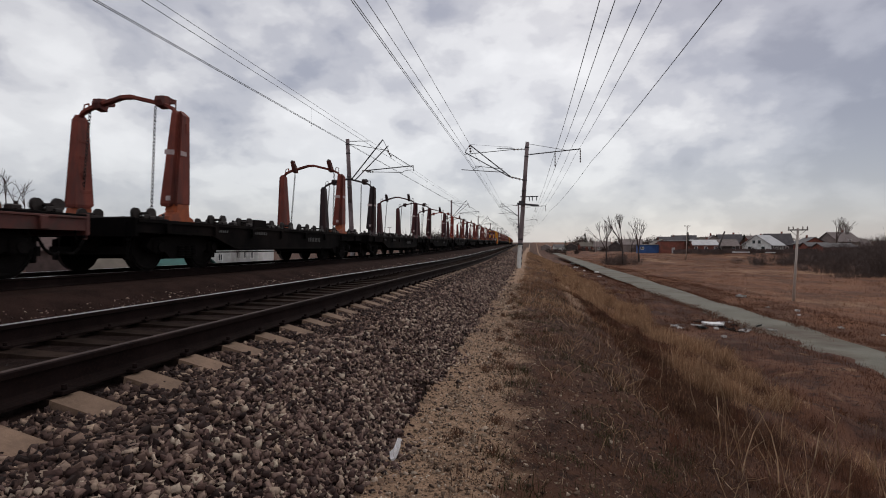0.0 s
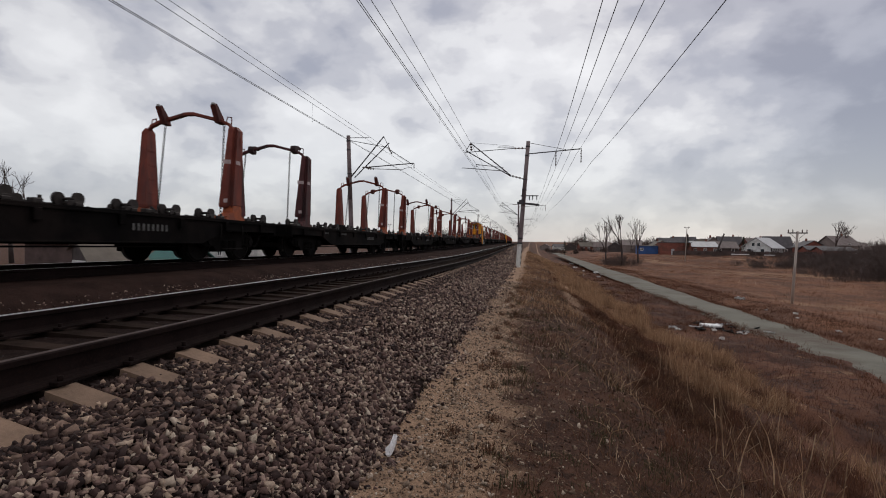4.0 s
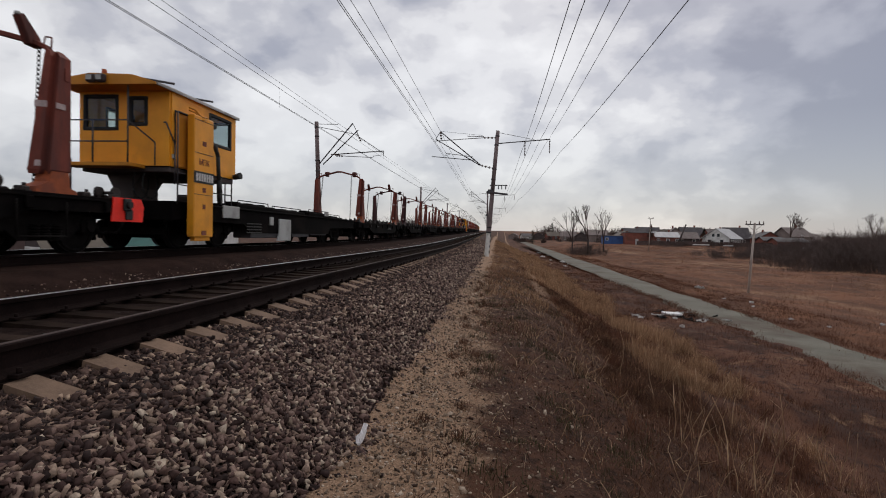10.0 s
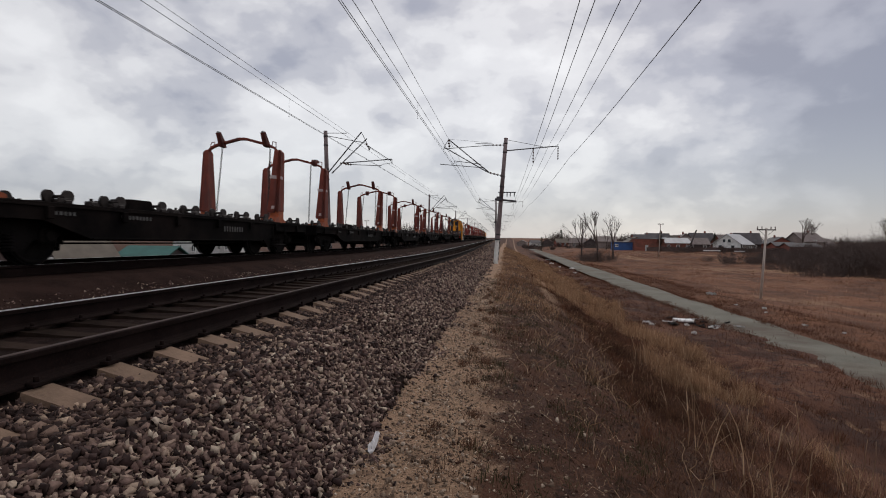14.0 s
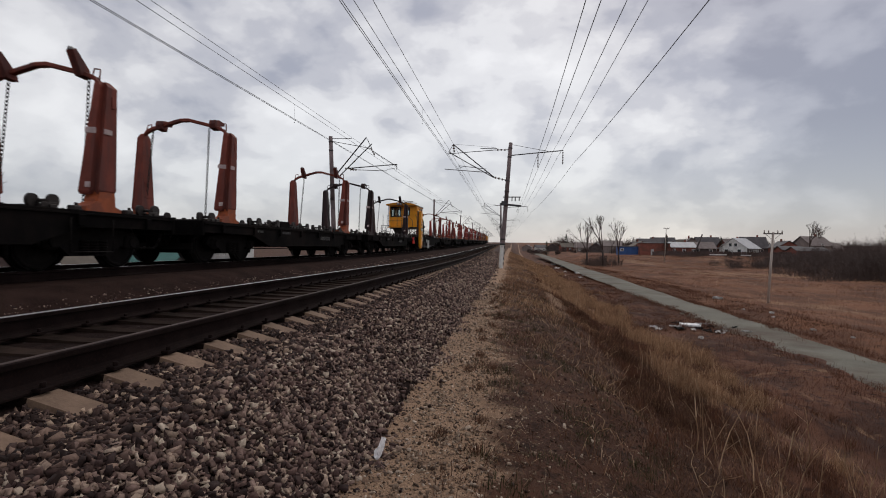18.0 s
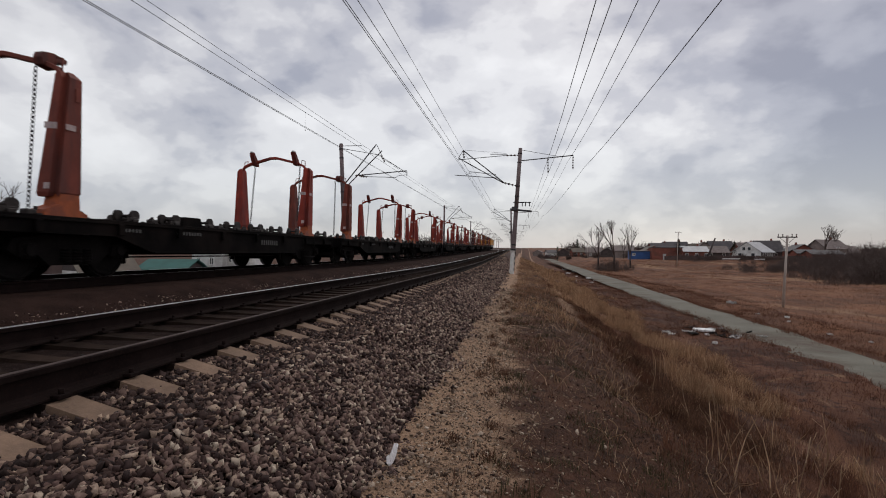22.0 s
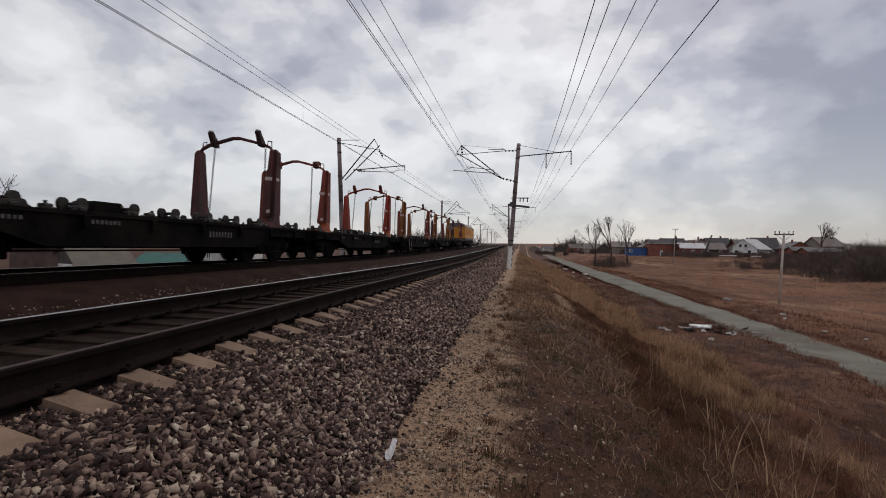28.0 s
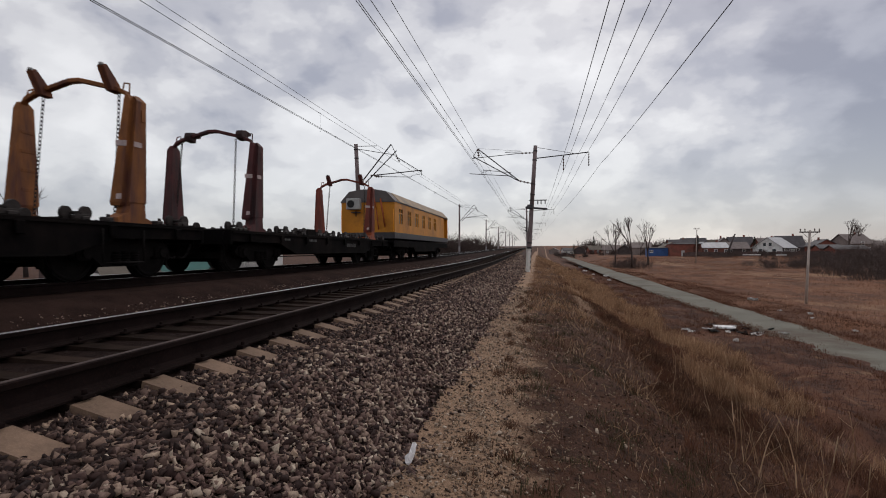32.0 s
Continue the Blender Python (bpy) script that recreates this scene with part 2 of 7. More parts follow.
MAT = {
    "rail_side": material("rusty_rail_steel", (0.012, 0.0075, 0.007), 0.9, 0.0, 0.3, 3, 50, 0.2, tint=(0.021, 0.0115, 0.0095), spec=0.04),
    "rail_head": material("polished_rail_head", (0.42, 0.41, 0.40), 0.28, 1.0, 0.12, 2, 30, 0.05),
    "rail_worn": material("dull_rail_head", (0.05, 0.03, 0.025), 0.75, 0.1, 0.2, 3, 40, 0.1),
    "sleeper": material("sleeper_concrete", (0.185, 0.118, 0.080), 0.9, 0, 0.3, 5, 70, 0.25, tint=(0.25, 0.165, 0.115), stain=(0.13, 0.083, 0.058), random=0.12),
    "sleeper_dark": material("oily_sleeper_concrete", (0.021, 0.0135, 0.0105), 0.95, 0, 0.5, 3, 70, 0.2, tint=(0.033, 0.022, 0.017), random=0.25, spec=0.03),
    # near-black: the shade in the gaps between loose stones is in this colour
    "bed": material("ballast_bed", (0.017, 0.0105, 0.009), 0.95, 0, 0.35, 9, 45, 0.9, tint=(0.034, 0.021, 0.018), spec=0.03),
    "shoulder": material("shoulder_ballast", (0.085, 0.060, 0.052), 0.95, 0, 0.4, 25, 60, 1.0, tint=(0.20, 0.148, 0.122), stain=(0.055, 0.038, 0.033), spec=0.05),
    "bed_far": material("dirty_ballast", (0.026, 0.0145, 0.0118), 0.95, 0, 0.35, 1.5, 45, 0.9, tint=(0.05, 0.030, 0.025), spec=0.03),
    "concrete": material("mast_concrete", (0.27, 0.245, 0.25), 0.85, 0, 0.15, 2.5, 40, 0.2, tint=(0.33, 0.30, 0.30), stain=(0.17, 0.15, 0.16)),
    "mast_dark": material("weathered_mast", (0.19, 0.145, 0.145), 0.85, 0, 0.2, 2.5, 40, 0.2, tint=(0.25, 0.195, 0.19), stain=(0.11, 0.085, 0.085)),
    "white_paint": material("whitewash", (0.72, 0.70, 0.67), 0.7, 0, 0.1, 4, 40, 0.1, stain=(0.48, 0.45, 0.42)),
    "black_paint": material("black_band", (0.03, 0.03, 0.03), 0.6, 0, 0.2),
    "steel_grey": material("grey_steel", (0.075, 0.07, 0.075), 0.55, 0.5, 0.2, 6, 60, 0.1),
    "wire": material("copper_wire", (0.03, 0.028, 0.03), 0.6, 0.2, 0.1, 2, 20, 0.0),
    "insulator": material("brown_porcelain", (0.085, 0.05, 0.04), 0.25, 0, 0.15, spec=0.5),
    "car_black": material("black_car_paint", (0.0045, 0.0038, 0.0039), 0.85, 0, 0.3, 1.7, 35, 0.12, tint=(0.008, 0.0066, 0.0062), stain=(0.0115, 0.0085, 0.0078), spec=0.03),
    "car_red": material("red_car_paint", (0.10, 0.028, 0.022), 0.65, 0, 0.25, 1.7, 35, 0.12, tint=(0.07, 0.03, 0.026), stain=(0.05, 0.03, 0.026)),
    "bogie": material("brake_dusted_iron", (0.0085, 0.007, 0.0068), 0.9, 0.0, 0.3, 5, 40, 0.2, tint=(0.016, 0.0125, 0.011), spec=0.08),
    "tread": material("wheel_tread", (0.20, 0.19, 0.185), 0.4, 1.0, 0.15, 4, 40, 0.05),
    "roller": material("roller_steel", (0.028, 0.023, 0.022), 0.6, 0.3, 0.3, 9, 50, 0.1, tint=(0.055, 0.037, 0.03), spec=0.2),
    "chain": material("chain_steel", (0.035, 0.03, 0.03), 0.55, 0.5, 0.2),
    "orange_foot": material("orange_foot_paint", (0.30, 0.068, 0.02), 0.6, 0, 0.2, 5, 40, 0.12, stain=(0.2, 0.05, 0.025)),
    "yellow": material("yellow_cab_paint", (0.84, 0.34, 0.016), 0.45, 0, 0.08, 1.6, 30, 0.05, stain=(0.66, 0.26, 0.02), spec=0.35),
    "yellow_dull": material("dull_yellow_paint", (0.54, 0.215, 0.018), 0.55, 0, 0.12, 1.2, 25, 0.06, stain=(0.38, 0.15, 0.02)),
    "roof_pale": material("pale_cab_roof", (0.50, 0.46, 0.40), 0.6, 0, 0.12, 2, 30, 0.08),
    "slope_dull": material("faded_roof_slope", (0.23, 0.145, 0.07), 0.6, 0, 0.15, 1.0, 25, 0.06, stain=(0.16, 0.11, 0.065)),
    "curtain_glass": material("curtained_window", (0.30, 0.27, 0.20), 0.15, 0, 0.2, 1.4, 12, 0.0, stain=(0.08, 0.075, 0.07), spec=0.5),
    "roof_grey": material("grey_roof_paint", (0.105, 0.092, 0.09), 0.65, 0, 0.15, 1.5, 30, 0.08),
    "skirt": material("dark_skirt_paint", (0.05, 0.046, 0.05), 0.6, 0, 0.2, 1.5, 30, 0.08),
    "panel_white": material("pale_grey_panel", (0.40, 0.40, 0.39), 0.6, 0, 0.1, 2, 30, 0.05, stain=(0.28, 0.27, 0.26)),
    "mark": material("white_marking", (0.55, 0.53, 0.51), 0.7, 0, 0.2, 14, 60, 0.0),
    "mark_dim": material("worn_marking", (0.085, 0.08, 0.078), 0.8, 0, 0.35, 14, 60, 0.0),
    "label_pale": material("pale_band_paint", (0.42, 0.33, 0.32), 0.7, 0, 0.2, 9, 50, 0.05),
    "red": material("signal_red", (0.90, 0.03, 0.016), 0.5, 0, 0.1, 4, 30, 0.0),
    "rubber": material("black_rubber", (0.02, 0.02, 0.02), 0.7, 0, 0.2),
    "glass": glass_material("window_glass"),
    "dark_glass": material("dark_window", (0.03, 0.035, 0.04), 0.12, 0, 0.1, spec=0.6, bump=0),
    "inside": material("cab_inside", (0.12, 0.10, 0.085), 0.8, 0, 0.2),
    "wood_pole": material("weathered_pole", (0.42, 0.36, 0.32), 0.85, 0, 0.15, 3, 40, 0.15, tint=(0.28, 0.24, 0.22)),
    "bark": material("bare_bark", (0.045, 0.033, 0.03), 0.9, 0, 0.25, 3, 30, 0.2),
    "twig": material("bare_twigs", (0.068, 0.046, 0.04), 0.9, 0, 0.2),
    "brush": material("grey_brown_brush", (0.085, 0.060, 0.053), 0.9, 0, 0.25),
    "needles": island_material("dark_needles", ((0.0, (0.018, 0.024, 0.016)), (1.0, (0.045, 0.05, 0.03)))),
    "paper": material("crumpled_plastic", (0.86, 0.83, 0.83), 0.5, 0, 0.1, 18, 90, 0.3),
    "litter": material("pale_litter", (0.66, 0.65, 0.64), 0.6, 0, 0.15, 8, 60, 0.1, random=0.35),
    "road": material("packed_gravel_road", (0.142, 0.132, 0.105), 0.95, 0, 0.2, 0.5, 22, 0.4, tint=(0.18, 0.158, 0.13), stain=(0.10, 0.075, 0.055)),
    "wall_white": material("white_plaster", (0.66, 0.65, 0.63), 0.85, 0, 0.1, 1, 20, 0.1, stain=(0.5, 0.48, 0.46)),
    "wall_tan": material("tan_plaster", (0.22, 0.18, 0.165), 0.85, 0, 0.15, 1, 20, 0.1),
    "wall_brick": material("red_brick_wall", (0.215, 0.075, 0.055), 0.9, 0, 0.18, 1.2, 12, 0.15, stain=(0.15, 0.065, 0.05)),
    "wall_dark": material("dark_boards", (0.075, 0.06, 0.058), 0.85, 0, 0.25, 1.2, 14, 0.15),
    "wall_blue": material("blue_container_paint", (0.035, 0.085, 0.235), 0.6, 0, 0.15, 0.8, 12, 0.1),
    "roof_white": material("pale_sheet_roof", (0.44, 0.43, 0.435), 0.6, 0, 0.12, 1, 16, 0.08),
    "roof_dark": material("dark_slate_roof", (0.085, 0.075, 0.078), 0.75, 0, 0.2, 1, 16, 0.12),
    "roof_brown": material("brown_slate_roof", (0.17, 0.135, 0.125), 0.75, 0, 0.2, 1, 16, 0.12),
    "roof_grey_tin": material("grey_asbestos_roof", (0.13, 0.108, 0.088), 0.85, 0, 0.15, 0.8, 16, 0.15),
    "roof_teal": material("teal_sheet_roof", (0.022, 0.10, 0.085), 0.6, 0, 0.15, 0.8, 12, 0.1),
    "fence": material("weathered_fence", (0.10, 0.068, 0.062), 0.9, 0, 0.3, 0.8, 12, 0.15),
}
STONES = island_material("crushed_stone", ((0.0, (0.0208, 0.0113, 0.0103)), (0.3, (0.0520, 0.0293, 0.0254)), (0.5, (0.1300, 0.0777, 0.0657)), (0.7, (0.2280, 0.1520, 0.1231)), (0.9, (0.3420, 0.2470, 0.1862)), (1.0, (0.5168, 0.4180, 0.3268))), 0.85, 55, 0.3)
DUSKY = island_material("dusty_stone", ((0.0, (0.016, 0.009, 0.008)), (0.45, (0.045, 0.026, 0.022)), (0.75, (0.11, 0.067, 0.054)), (0.93, (0.24, 0.158, 0.12)), (1.0, (0.44, 0.32, 0.23))), 0.9, 55, 0.3)
GOLD = island_material("tall_golden_grass", ((0.0, (0.16, 0.082, 0.046)), (0.4, (0.29, 0.165, 0.095)), (0.8, (0.44, 0.275, 0.165)), (1.0, (0.58, 0.40, 0.265))), 0.9, 3, 0.0, leaf=0.4)
WEED = island_material("dead_weed_stems", ((0.0, (0.0477, 0.0228, 0.01504)), (0.55, (0.0901, 0.04465, 0.0282)), (0.85, (0.159, 0.08075, 0.04888)), (1.0, (0.2756, 0.152, 0.094))), 0.9, 3, 0.0, leaf=0.4)
REED = island_material("brown_field_grass", ((0.0, (0.115, 0.052, 0.030)), (0.6, (0.155, 0.070, 0.040)), (1.0, (0.21, 0.10, 0.058))), 0.9, 3, 0.0, leaf=0.4)
RUST = island_material("rusty_grass", ((0.0, (0.07, 0.030, 0.019)), (0.6, (0.115, 0.050, 0.030)), (1.0, (0.19, 0.088, 0.052))), 0.9, 3, 0.0, leaf=0.4)
FADED = island_material("faded_brown_grass", ((0.0, (0.16, 0.085, 0.05)), (0.6, (0.23, 0.13, 0.078)), (1.0, (0.33, 0.20, 0.125))), 0.9, 3, 0.0, leaf=0.4)
GREEN = island_material("dark_winter_weed", ((0.0, (0.03, 0.03, 0.014)), (0.7, (0.055, 0.05, 0.024)), (1.0, (0.10, 0.085, 0.045))), 0.9, 3, 0.0, leaf=0.4)
CLOD = island_material("soil_clods", ((0.0, (0.02332, 0.01092, 0.00752)), (0.6, (0.053, 0.02565, 0.01692)), (0.9, (0.0954, 0.0494, 0.03196)), (1.0, (0.212, 0.133, 0.094))), 0.95, 30, 0.5)
STALK = island_material("bleached_stalks", ((0.0, (0.28, 0.17, 0.10)), (0.6, (0.46, 0.315, 0.20)), (1.0, (0.70, 0.53, 0.37))), 0.9, 3, 0.0, leaf=0.4)


# ---------------------------------------------------------------- mesh helpers
def mesh_from(name, bm, mat, smooth=False):
    me = bpy.data.meshes.new(name)
    bm.normal_update()
    bm.to_mesh(me)
    bm.free()
    for m in mat if isinstance(mat, (list, tuple)) else [mat]:
        me.materials.append(m)
    if smooth:
        me.polygons.foreach_set("use_smooth", [True] * len(me.polygons))
    return me


def part(name, bm, mat, parent=None, label="", smooth=False, m=None):
    """Links a bmesh as one mesh object, under a thing or a part."""
    ob = new(name, mesh_from(name, bm, mat, smooth))
    ob.parent = parent
    if m is not None:
        ob.matrix_basis = m
    return tagged(ob, label)


def thing(name, label, category, m=None, group="", kind=""):
    ob = new(name)
    ob.empty_display_size = 0.2
    if m is not None:
        ob.matrix_basis = m
    return tagged(ob, label, category, group, kind)


def box(bm, c, s, bevel=0.0, m=None, mi=0):
    """A box of size s round c, its edges bevelled, turned by m about c."""
    made = bmesh.ops.create_cube(bm, size=1.0)["verts"]
    t = Matrix.Translation(c) @ (m.to_4x4() if m is not None else Matrix.Identity(4)) @ Matrix.Diagonal((*s, 1))
    bmesh.ops.transform(bm, matrix=t, verts=made)
    faces = list({f for v in made for f in v.link_faces})
    for f in faces:
        f.material_index = mi
    if bevel:
        edges = list({e for v in made for e in v.link_edges})
        bmesh.ops.bevel(bm, geom=edges, offset=bevel, segments=1, affect="EDGES", profile=0.6)
    return bm


def tube(bm, a, b, r0, r1=None, n=8, caps=True, mi=0):
    """A tapered round bar from a to b."""
    a, b = Vector(a), Vector(b)
    r1 = r0 if r1 is None else r1
    q = (b - a).to_track_quat("Z", "Y")
    rings = []
    for p, r in ((a, r0), (b, r1)):
        rings.append([bm.verts.new(p + q @ Vector((r * math.cos(2 * math.pi * k / n), r * math.sin(2 * math.pi * k / n), 0))) for k in range(n)])
    for k in range(n):
        f = bm.faces.new((rings[0][k], rings[0][(k + 1) % n], rings[1][(k + 1) % n], rings[1][k]))
        f.smooth, f.material_index = True, mi
    if caps:
        for f in (bm.faces.new(rings[0][::-1]), bm.faces.new(rings[1])):
            f.material_index = mi
    return bm


def path_tube(bm, pts, r, n=6, mi=0):
    for a, b in zip(pts, pts[1:]):
        tube(bm, a, b, r, r, n, True, mi)
    return bm


def prism(bm, outline, a, b, axis="y", mi=0):
    """An outline of (u, v) pairs pushed from a to b along the axis. Along y u, v are x, z; along x they are y, z; along z x, y."""
    def at(u, v, w):
        return {"y": (u, w, v), "x": (w, u, v), "z": (u, v, w)}[axis]
    lo = [bm.verts.new(at(u, v, a)) for u, v in outline]
    hi = [bm.verts.new(at(u, v, b)) for u, v in outline]
    n = len(outline)
    faces = [bm.faces.new(lo), bm.faces.new(hi[::-1])]
    for k in range(n):
        faces.append(bm.faces.new((lo[(k + 1) % n], lo[k], hi[k], hi[(k + 1) % n])))
    bmesh.ops.recalc_face_normals(bm, faces=faces)
    for f in faces:
        f.material_index = mi
    return bm


def ring_bar(bm, c, axis, major, minor, n=10, k=6, mi=0):
    """A torus round the axis through c."""
    q, c = Vector(axis).to_track_quat("Z", "Y"), Vector(c)
    g = [[bm.verts.new(c + q @ Vector(((major + minor * math.cos(2 * math.pi * j / k)) * math.cos(2 * math.pi * i / n),
                                       (major + minor * math.cos(2 * math.pi * j / k)) * math.sin(2 * math.pi * i / n),
                                       minor * math.sin(2 * math.pi * j / k)))) for j in range(k)] for i in range(n)]
    for i in range(n):
        for j in range(k):
            f = bm.faces.new((g[i][j], g[(i + 1) % n][j], g[(i + 1) % n][(j + 1) % k], g[i][(j + 1) % k]))
            f.smooth, f.material_index = True, mi
    return bm


def array_mesh(name, verts, faces, mat):
    """A mesh from numpy arrays: verts (n, 3), faces (m, 3)."""
    me = bpy.data.meshes.new(name)
    me.vertices.add(len(verts))
    me.vertices.foreach_set("co", np.asarray(verts, np.float32).ravel())
    me.loops.add(faces.size)
    me.loops.foreach_set("vertex_index", np.asarray(faces, np.int32).ravel())
    me.polygons.add(len(faces))
    me.polygons.foreach_set("loop_start", np.arange(0, faces.size, 3, dtype=np.int32))
    me.materials.append(mat)
    me.update(calc_edges=True)
    return me


rng = np.random.default_rng(7)


# ---------------------------------------------------------------- the line of the railway
def sweep(y):
    """How far the line has swung to the left at y."""
    y = np.asarray(y, float)
    a = np.clip(y - 18, 0, 24)
    return -(0.0125 / 48 * a * a + 0.0125 * np.maximum(y - 42, 0) + 3.2e-5 * np.maximum(y - 230, 0) ** 2)


def rise(y):
    """How far it has climbed at y."""
    y = np.asarray(y, float)
    a = np.clip(y - 18, 0, 24)
    return 0.0098 / 48 * a * a + 0.0098 * np.maximum(y - 42, 0) - 0.0035 * np.maximum(y - 190, 0)


NEAR_X, FAR_X, FAR_UP = -3.42, -8.65, 0.15
SECTION_X = [-3000, -300, -60, -24, -15.5, -13.0, -11.6, -6.4, -5.8, -1.2, -0.95, -0.3, 0.35, 1.0, 2.0, 3.2, 4.6, 6.0, 8.0, 11.3, 13.0, 18, 26, 60, 300, 3000]
SECTION_Z = [0.0, -2.0, -2.3, -2.2, -1.7, -0.75, -0.5, -0.46, -0.46, -0.74, -0.72, -0.74, -0.80, -1.0, -1.48, -1.98, -2.46, -2.62, -2.58, -2.56, -2.46, -3.02, -2.95, -2.7, -2.4, 0.0]


def ground_z(x, y):
    x, y = np.asarray(x, float), np.asarray(y, float)
    xs = x - sweep(y)
    z = np.interp(xs, SECTION_X, SECTION_Z)
    near = np.clip(1 - (np.abs(xs + 5) - 5.5) / 9, 0, 1)
    far = np.clip((y - 120) / 500, 0, 1)
    far = far * far * (3 - 2 * far)
    w = np.maximum(near, far)
    town = np.clip((y - 80) / 90, 0, 1)
    z = z + 1.55 * town * town * (3 - 2 * town) * np.clip((xs - 14) / 10, 0, 1)
    lift = z + rise(y) * w
    # the embankment melts into the plain far away
    melt = np.clip((y - 250) / 400, 0, 1) * 0.7
    return lift + (rise(y) - 0.6 - lift) * melt


def wave(x, y, s=1.0):
    return s * (np.sin(x * 1.7 + 0.6 * np.sin(y * 0.9)) * np.sin(y * 1.3 + 0.4) * 0.5 + np.sin(x * 4.1 + y * 2.7) * 0.22 + np.sin(x * 9.3 - y * 6.1 + 2) * 0.12)


def bumps(x, y):
    """Unevenness of the verge and field, flat under the tracks."""
    xs = x - sweep(y)
    w = np.clip((xs + 1.0) / 1.2, 0, 1) + np.clip((-12.5 - xs) / 3, 0, 1)
    road = 1 - np.clip(1 - np.abs(xs - 9.65) / 1.9, 0, 1)
    hum = wave(x * 0.9 + 1.3, y * 0.62 + 0.8, 0.16) * np.clip((xs - 0.2) / 0.8, 0, 1) * np.clip((8.2 - xs) / 1.5, 0, 1)
    # washed-out hollows with a lip along the foot of the bank
    gully = -0.22 * np.exp(-((xs - 3.1 - 0.35 * np.sin(y * 0.55)) / 0.5) ** 2) * np.clip(np.sin(y * 0.75 + 0.9) + 0.35, 0, 1)
    return (wave(x, y, 0.085) + wave(x * 0.23 + 5, y * 0.21, 0.13) * np.clip(xs / 2, 0, 1) + hum + gully) * w * road


def ground_at(x, y):
    return float(ground_z(x, y) + bumps(np.float64(x), np.float64(y)))


def ground_material():
    m = bpy.data.materials.new("dry_verge_and_field")
    m.use_nodes = True
    nt = m.node_tree
    N, L = nt.nodes.new, nt.links.new
    p = nt.nodes["Principled BSDF"]
    p.inputs["Roughness"].default_value, p.inputs["Specular IOR Level"].default_value = 0.95, 0.15
    tc, sep = N("ShaderNodeTexCoord"), N("ShaderNodeSeparateXYZ")
    L(tc.outputs["Object"], sep.inputs[0])

    def tex(s, detail=5, r=0.6, stretch=None):
        n = N("ShaderNodeTexNoise")
        n.inputs["Scale"].default_value, n.inputs["Detail"].default_value, n.inputs["Roughness"].default_value = s, detail, r
        if stretch:
            mp = N("ShaderNodeMapping")
            mp.inputs["Scale"].default_value = stretch
            L(tc.outputs["Object"], mp.inputs[0])
            L(mp.outputs[0], n.inputs["Vector"])
        else:
            L(tc.outputs["Object"], n.inputs["Vector"])
        return n.outputs["Fac"]

    def remap(v, a, b, c=0.0, d=1.0):
        r = N("ShaderNodeMapRange")
        r.interpolation_type = "SMOOTHSTEP"
        for i, q in enumerate((a, b, c, d)):
            r.inputs[1 + i].default_value = q
        L(v, r.inputs[0])
        return r.outputs[0]

    def op(o, a, b):
        n = N("ShaderNodeMath")
        n.operation = o
        for i, v in enumerate((a, b)):
            if isinstance(v, (int, float)):
                n.inputs[i].default_value = v
            else:
                L(v, n.inputs[i])
        return n.outputs[0]

    def mix(f, a, b):
        x = N("ShaderNodeMix")
        x.data_type = "RGBA"
        L(f, x.inputs["Factor"])
        for i, c in ((6, a), (7, b)):
            if isinstance(c, tuple):
                x.inputs[i].default_value = (*c, 1)
            else:
                L(c, x.inputs[i])
        return x.outputs[2]

    x = sep.outputs[0]
    ragged = op("ADD", x, op("MULTIPLY", op("SUBTRACT", tex(1.7, 6, 0.7), 0.5), 1.55))
    grain = tex(38, 6, 0.75)
    soil = mix(remap(grain, 0.35, 0.7), (0.0371, 0.0171, 0.01128), (0.106, 0.05225, 0.03384))
    soil = mix(remap(tex(1.166, 4.75, 0.611), 0.42, 0.62), soil, (0.09328, 0.04275, 0.02538))
    soil = mix(remap(tex(4.77, 5.7, 0.658), 0.52, 0.66), soil, (0.02968, 0.01425, 0.00987))
    soil = mix(remap(tex(7.95, 4.75, 0.658), 0.60, 0.70), soil, (0.159, 0.09025, 0.05828))
    sand = mix(remap(tex(63.6, 5.7, 0.752), 0.38, 0.66), (0.235, 0.142, 0.090), (0.43, 0.285, 0.188))
    sand = mix(remap(tex(5.3, 4.75, 0.658), 0.5, 0.7), sand, (0.1484, 0.0912, 0.06204))
    trodden = op("MULTIPLY", remap(ragged, -1.1, -0.98), remap(ragged, 0.0, -0.4))
    col = mix(trodden, soil, sand)
    ditch = mix(remap(tex(0.62, 5, 0.65, (1.0, 0.55, 1.0)), 0.38, 0.62), (0.058, 0.027, 0.0185), (0.135, 0.060, 0.036))
    ditch = mix(remap(tex(3.1, 5, 0.66), 0.5, 0.68), ditch, (0.038, 0.019, 0.014))
    ditch = mix(remap(tex(1.7, 5, 0.6, (1.0, 0.6, 1.0)), 0.60, 0.70), ditch, (0.20, 0.115, 0.07))
    col = mix(remap(ragged, 1.2, 3.0), col, ditch)
    field = mix(remap(tex(0.30, 6, 0.7, (1.06, 0.475, 0.94)), 0.36, 0.64), (0.088, 0.040, 0.025), (0.205, 0.093, 0.050))
    field = mix(remap(tex(3.71, 4.75, 0.658), 0.45, 0.7), field, (0.12, 0.057, 0.035))
    field = mix(remap(tex(0.11, 4, 0.6, (1.06, 0.3325, 0.94)), 0.58, 0.70), field, (0.27, 0.155, 0.092))
    col = mix(remap(ragged, 9.5, 12.5), col, field)
    # a fainter trodden line along the bank, and pale worn drifts beside it
    along = sep.outputs[1]
    off = op("ABSOLUTE", op("SUBTRACT", op("SUBTRACT", x, 1.3), op("MULTIPLY", along, 0.010)), 0.0)
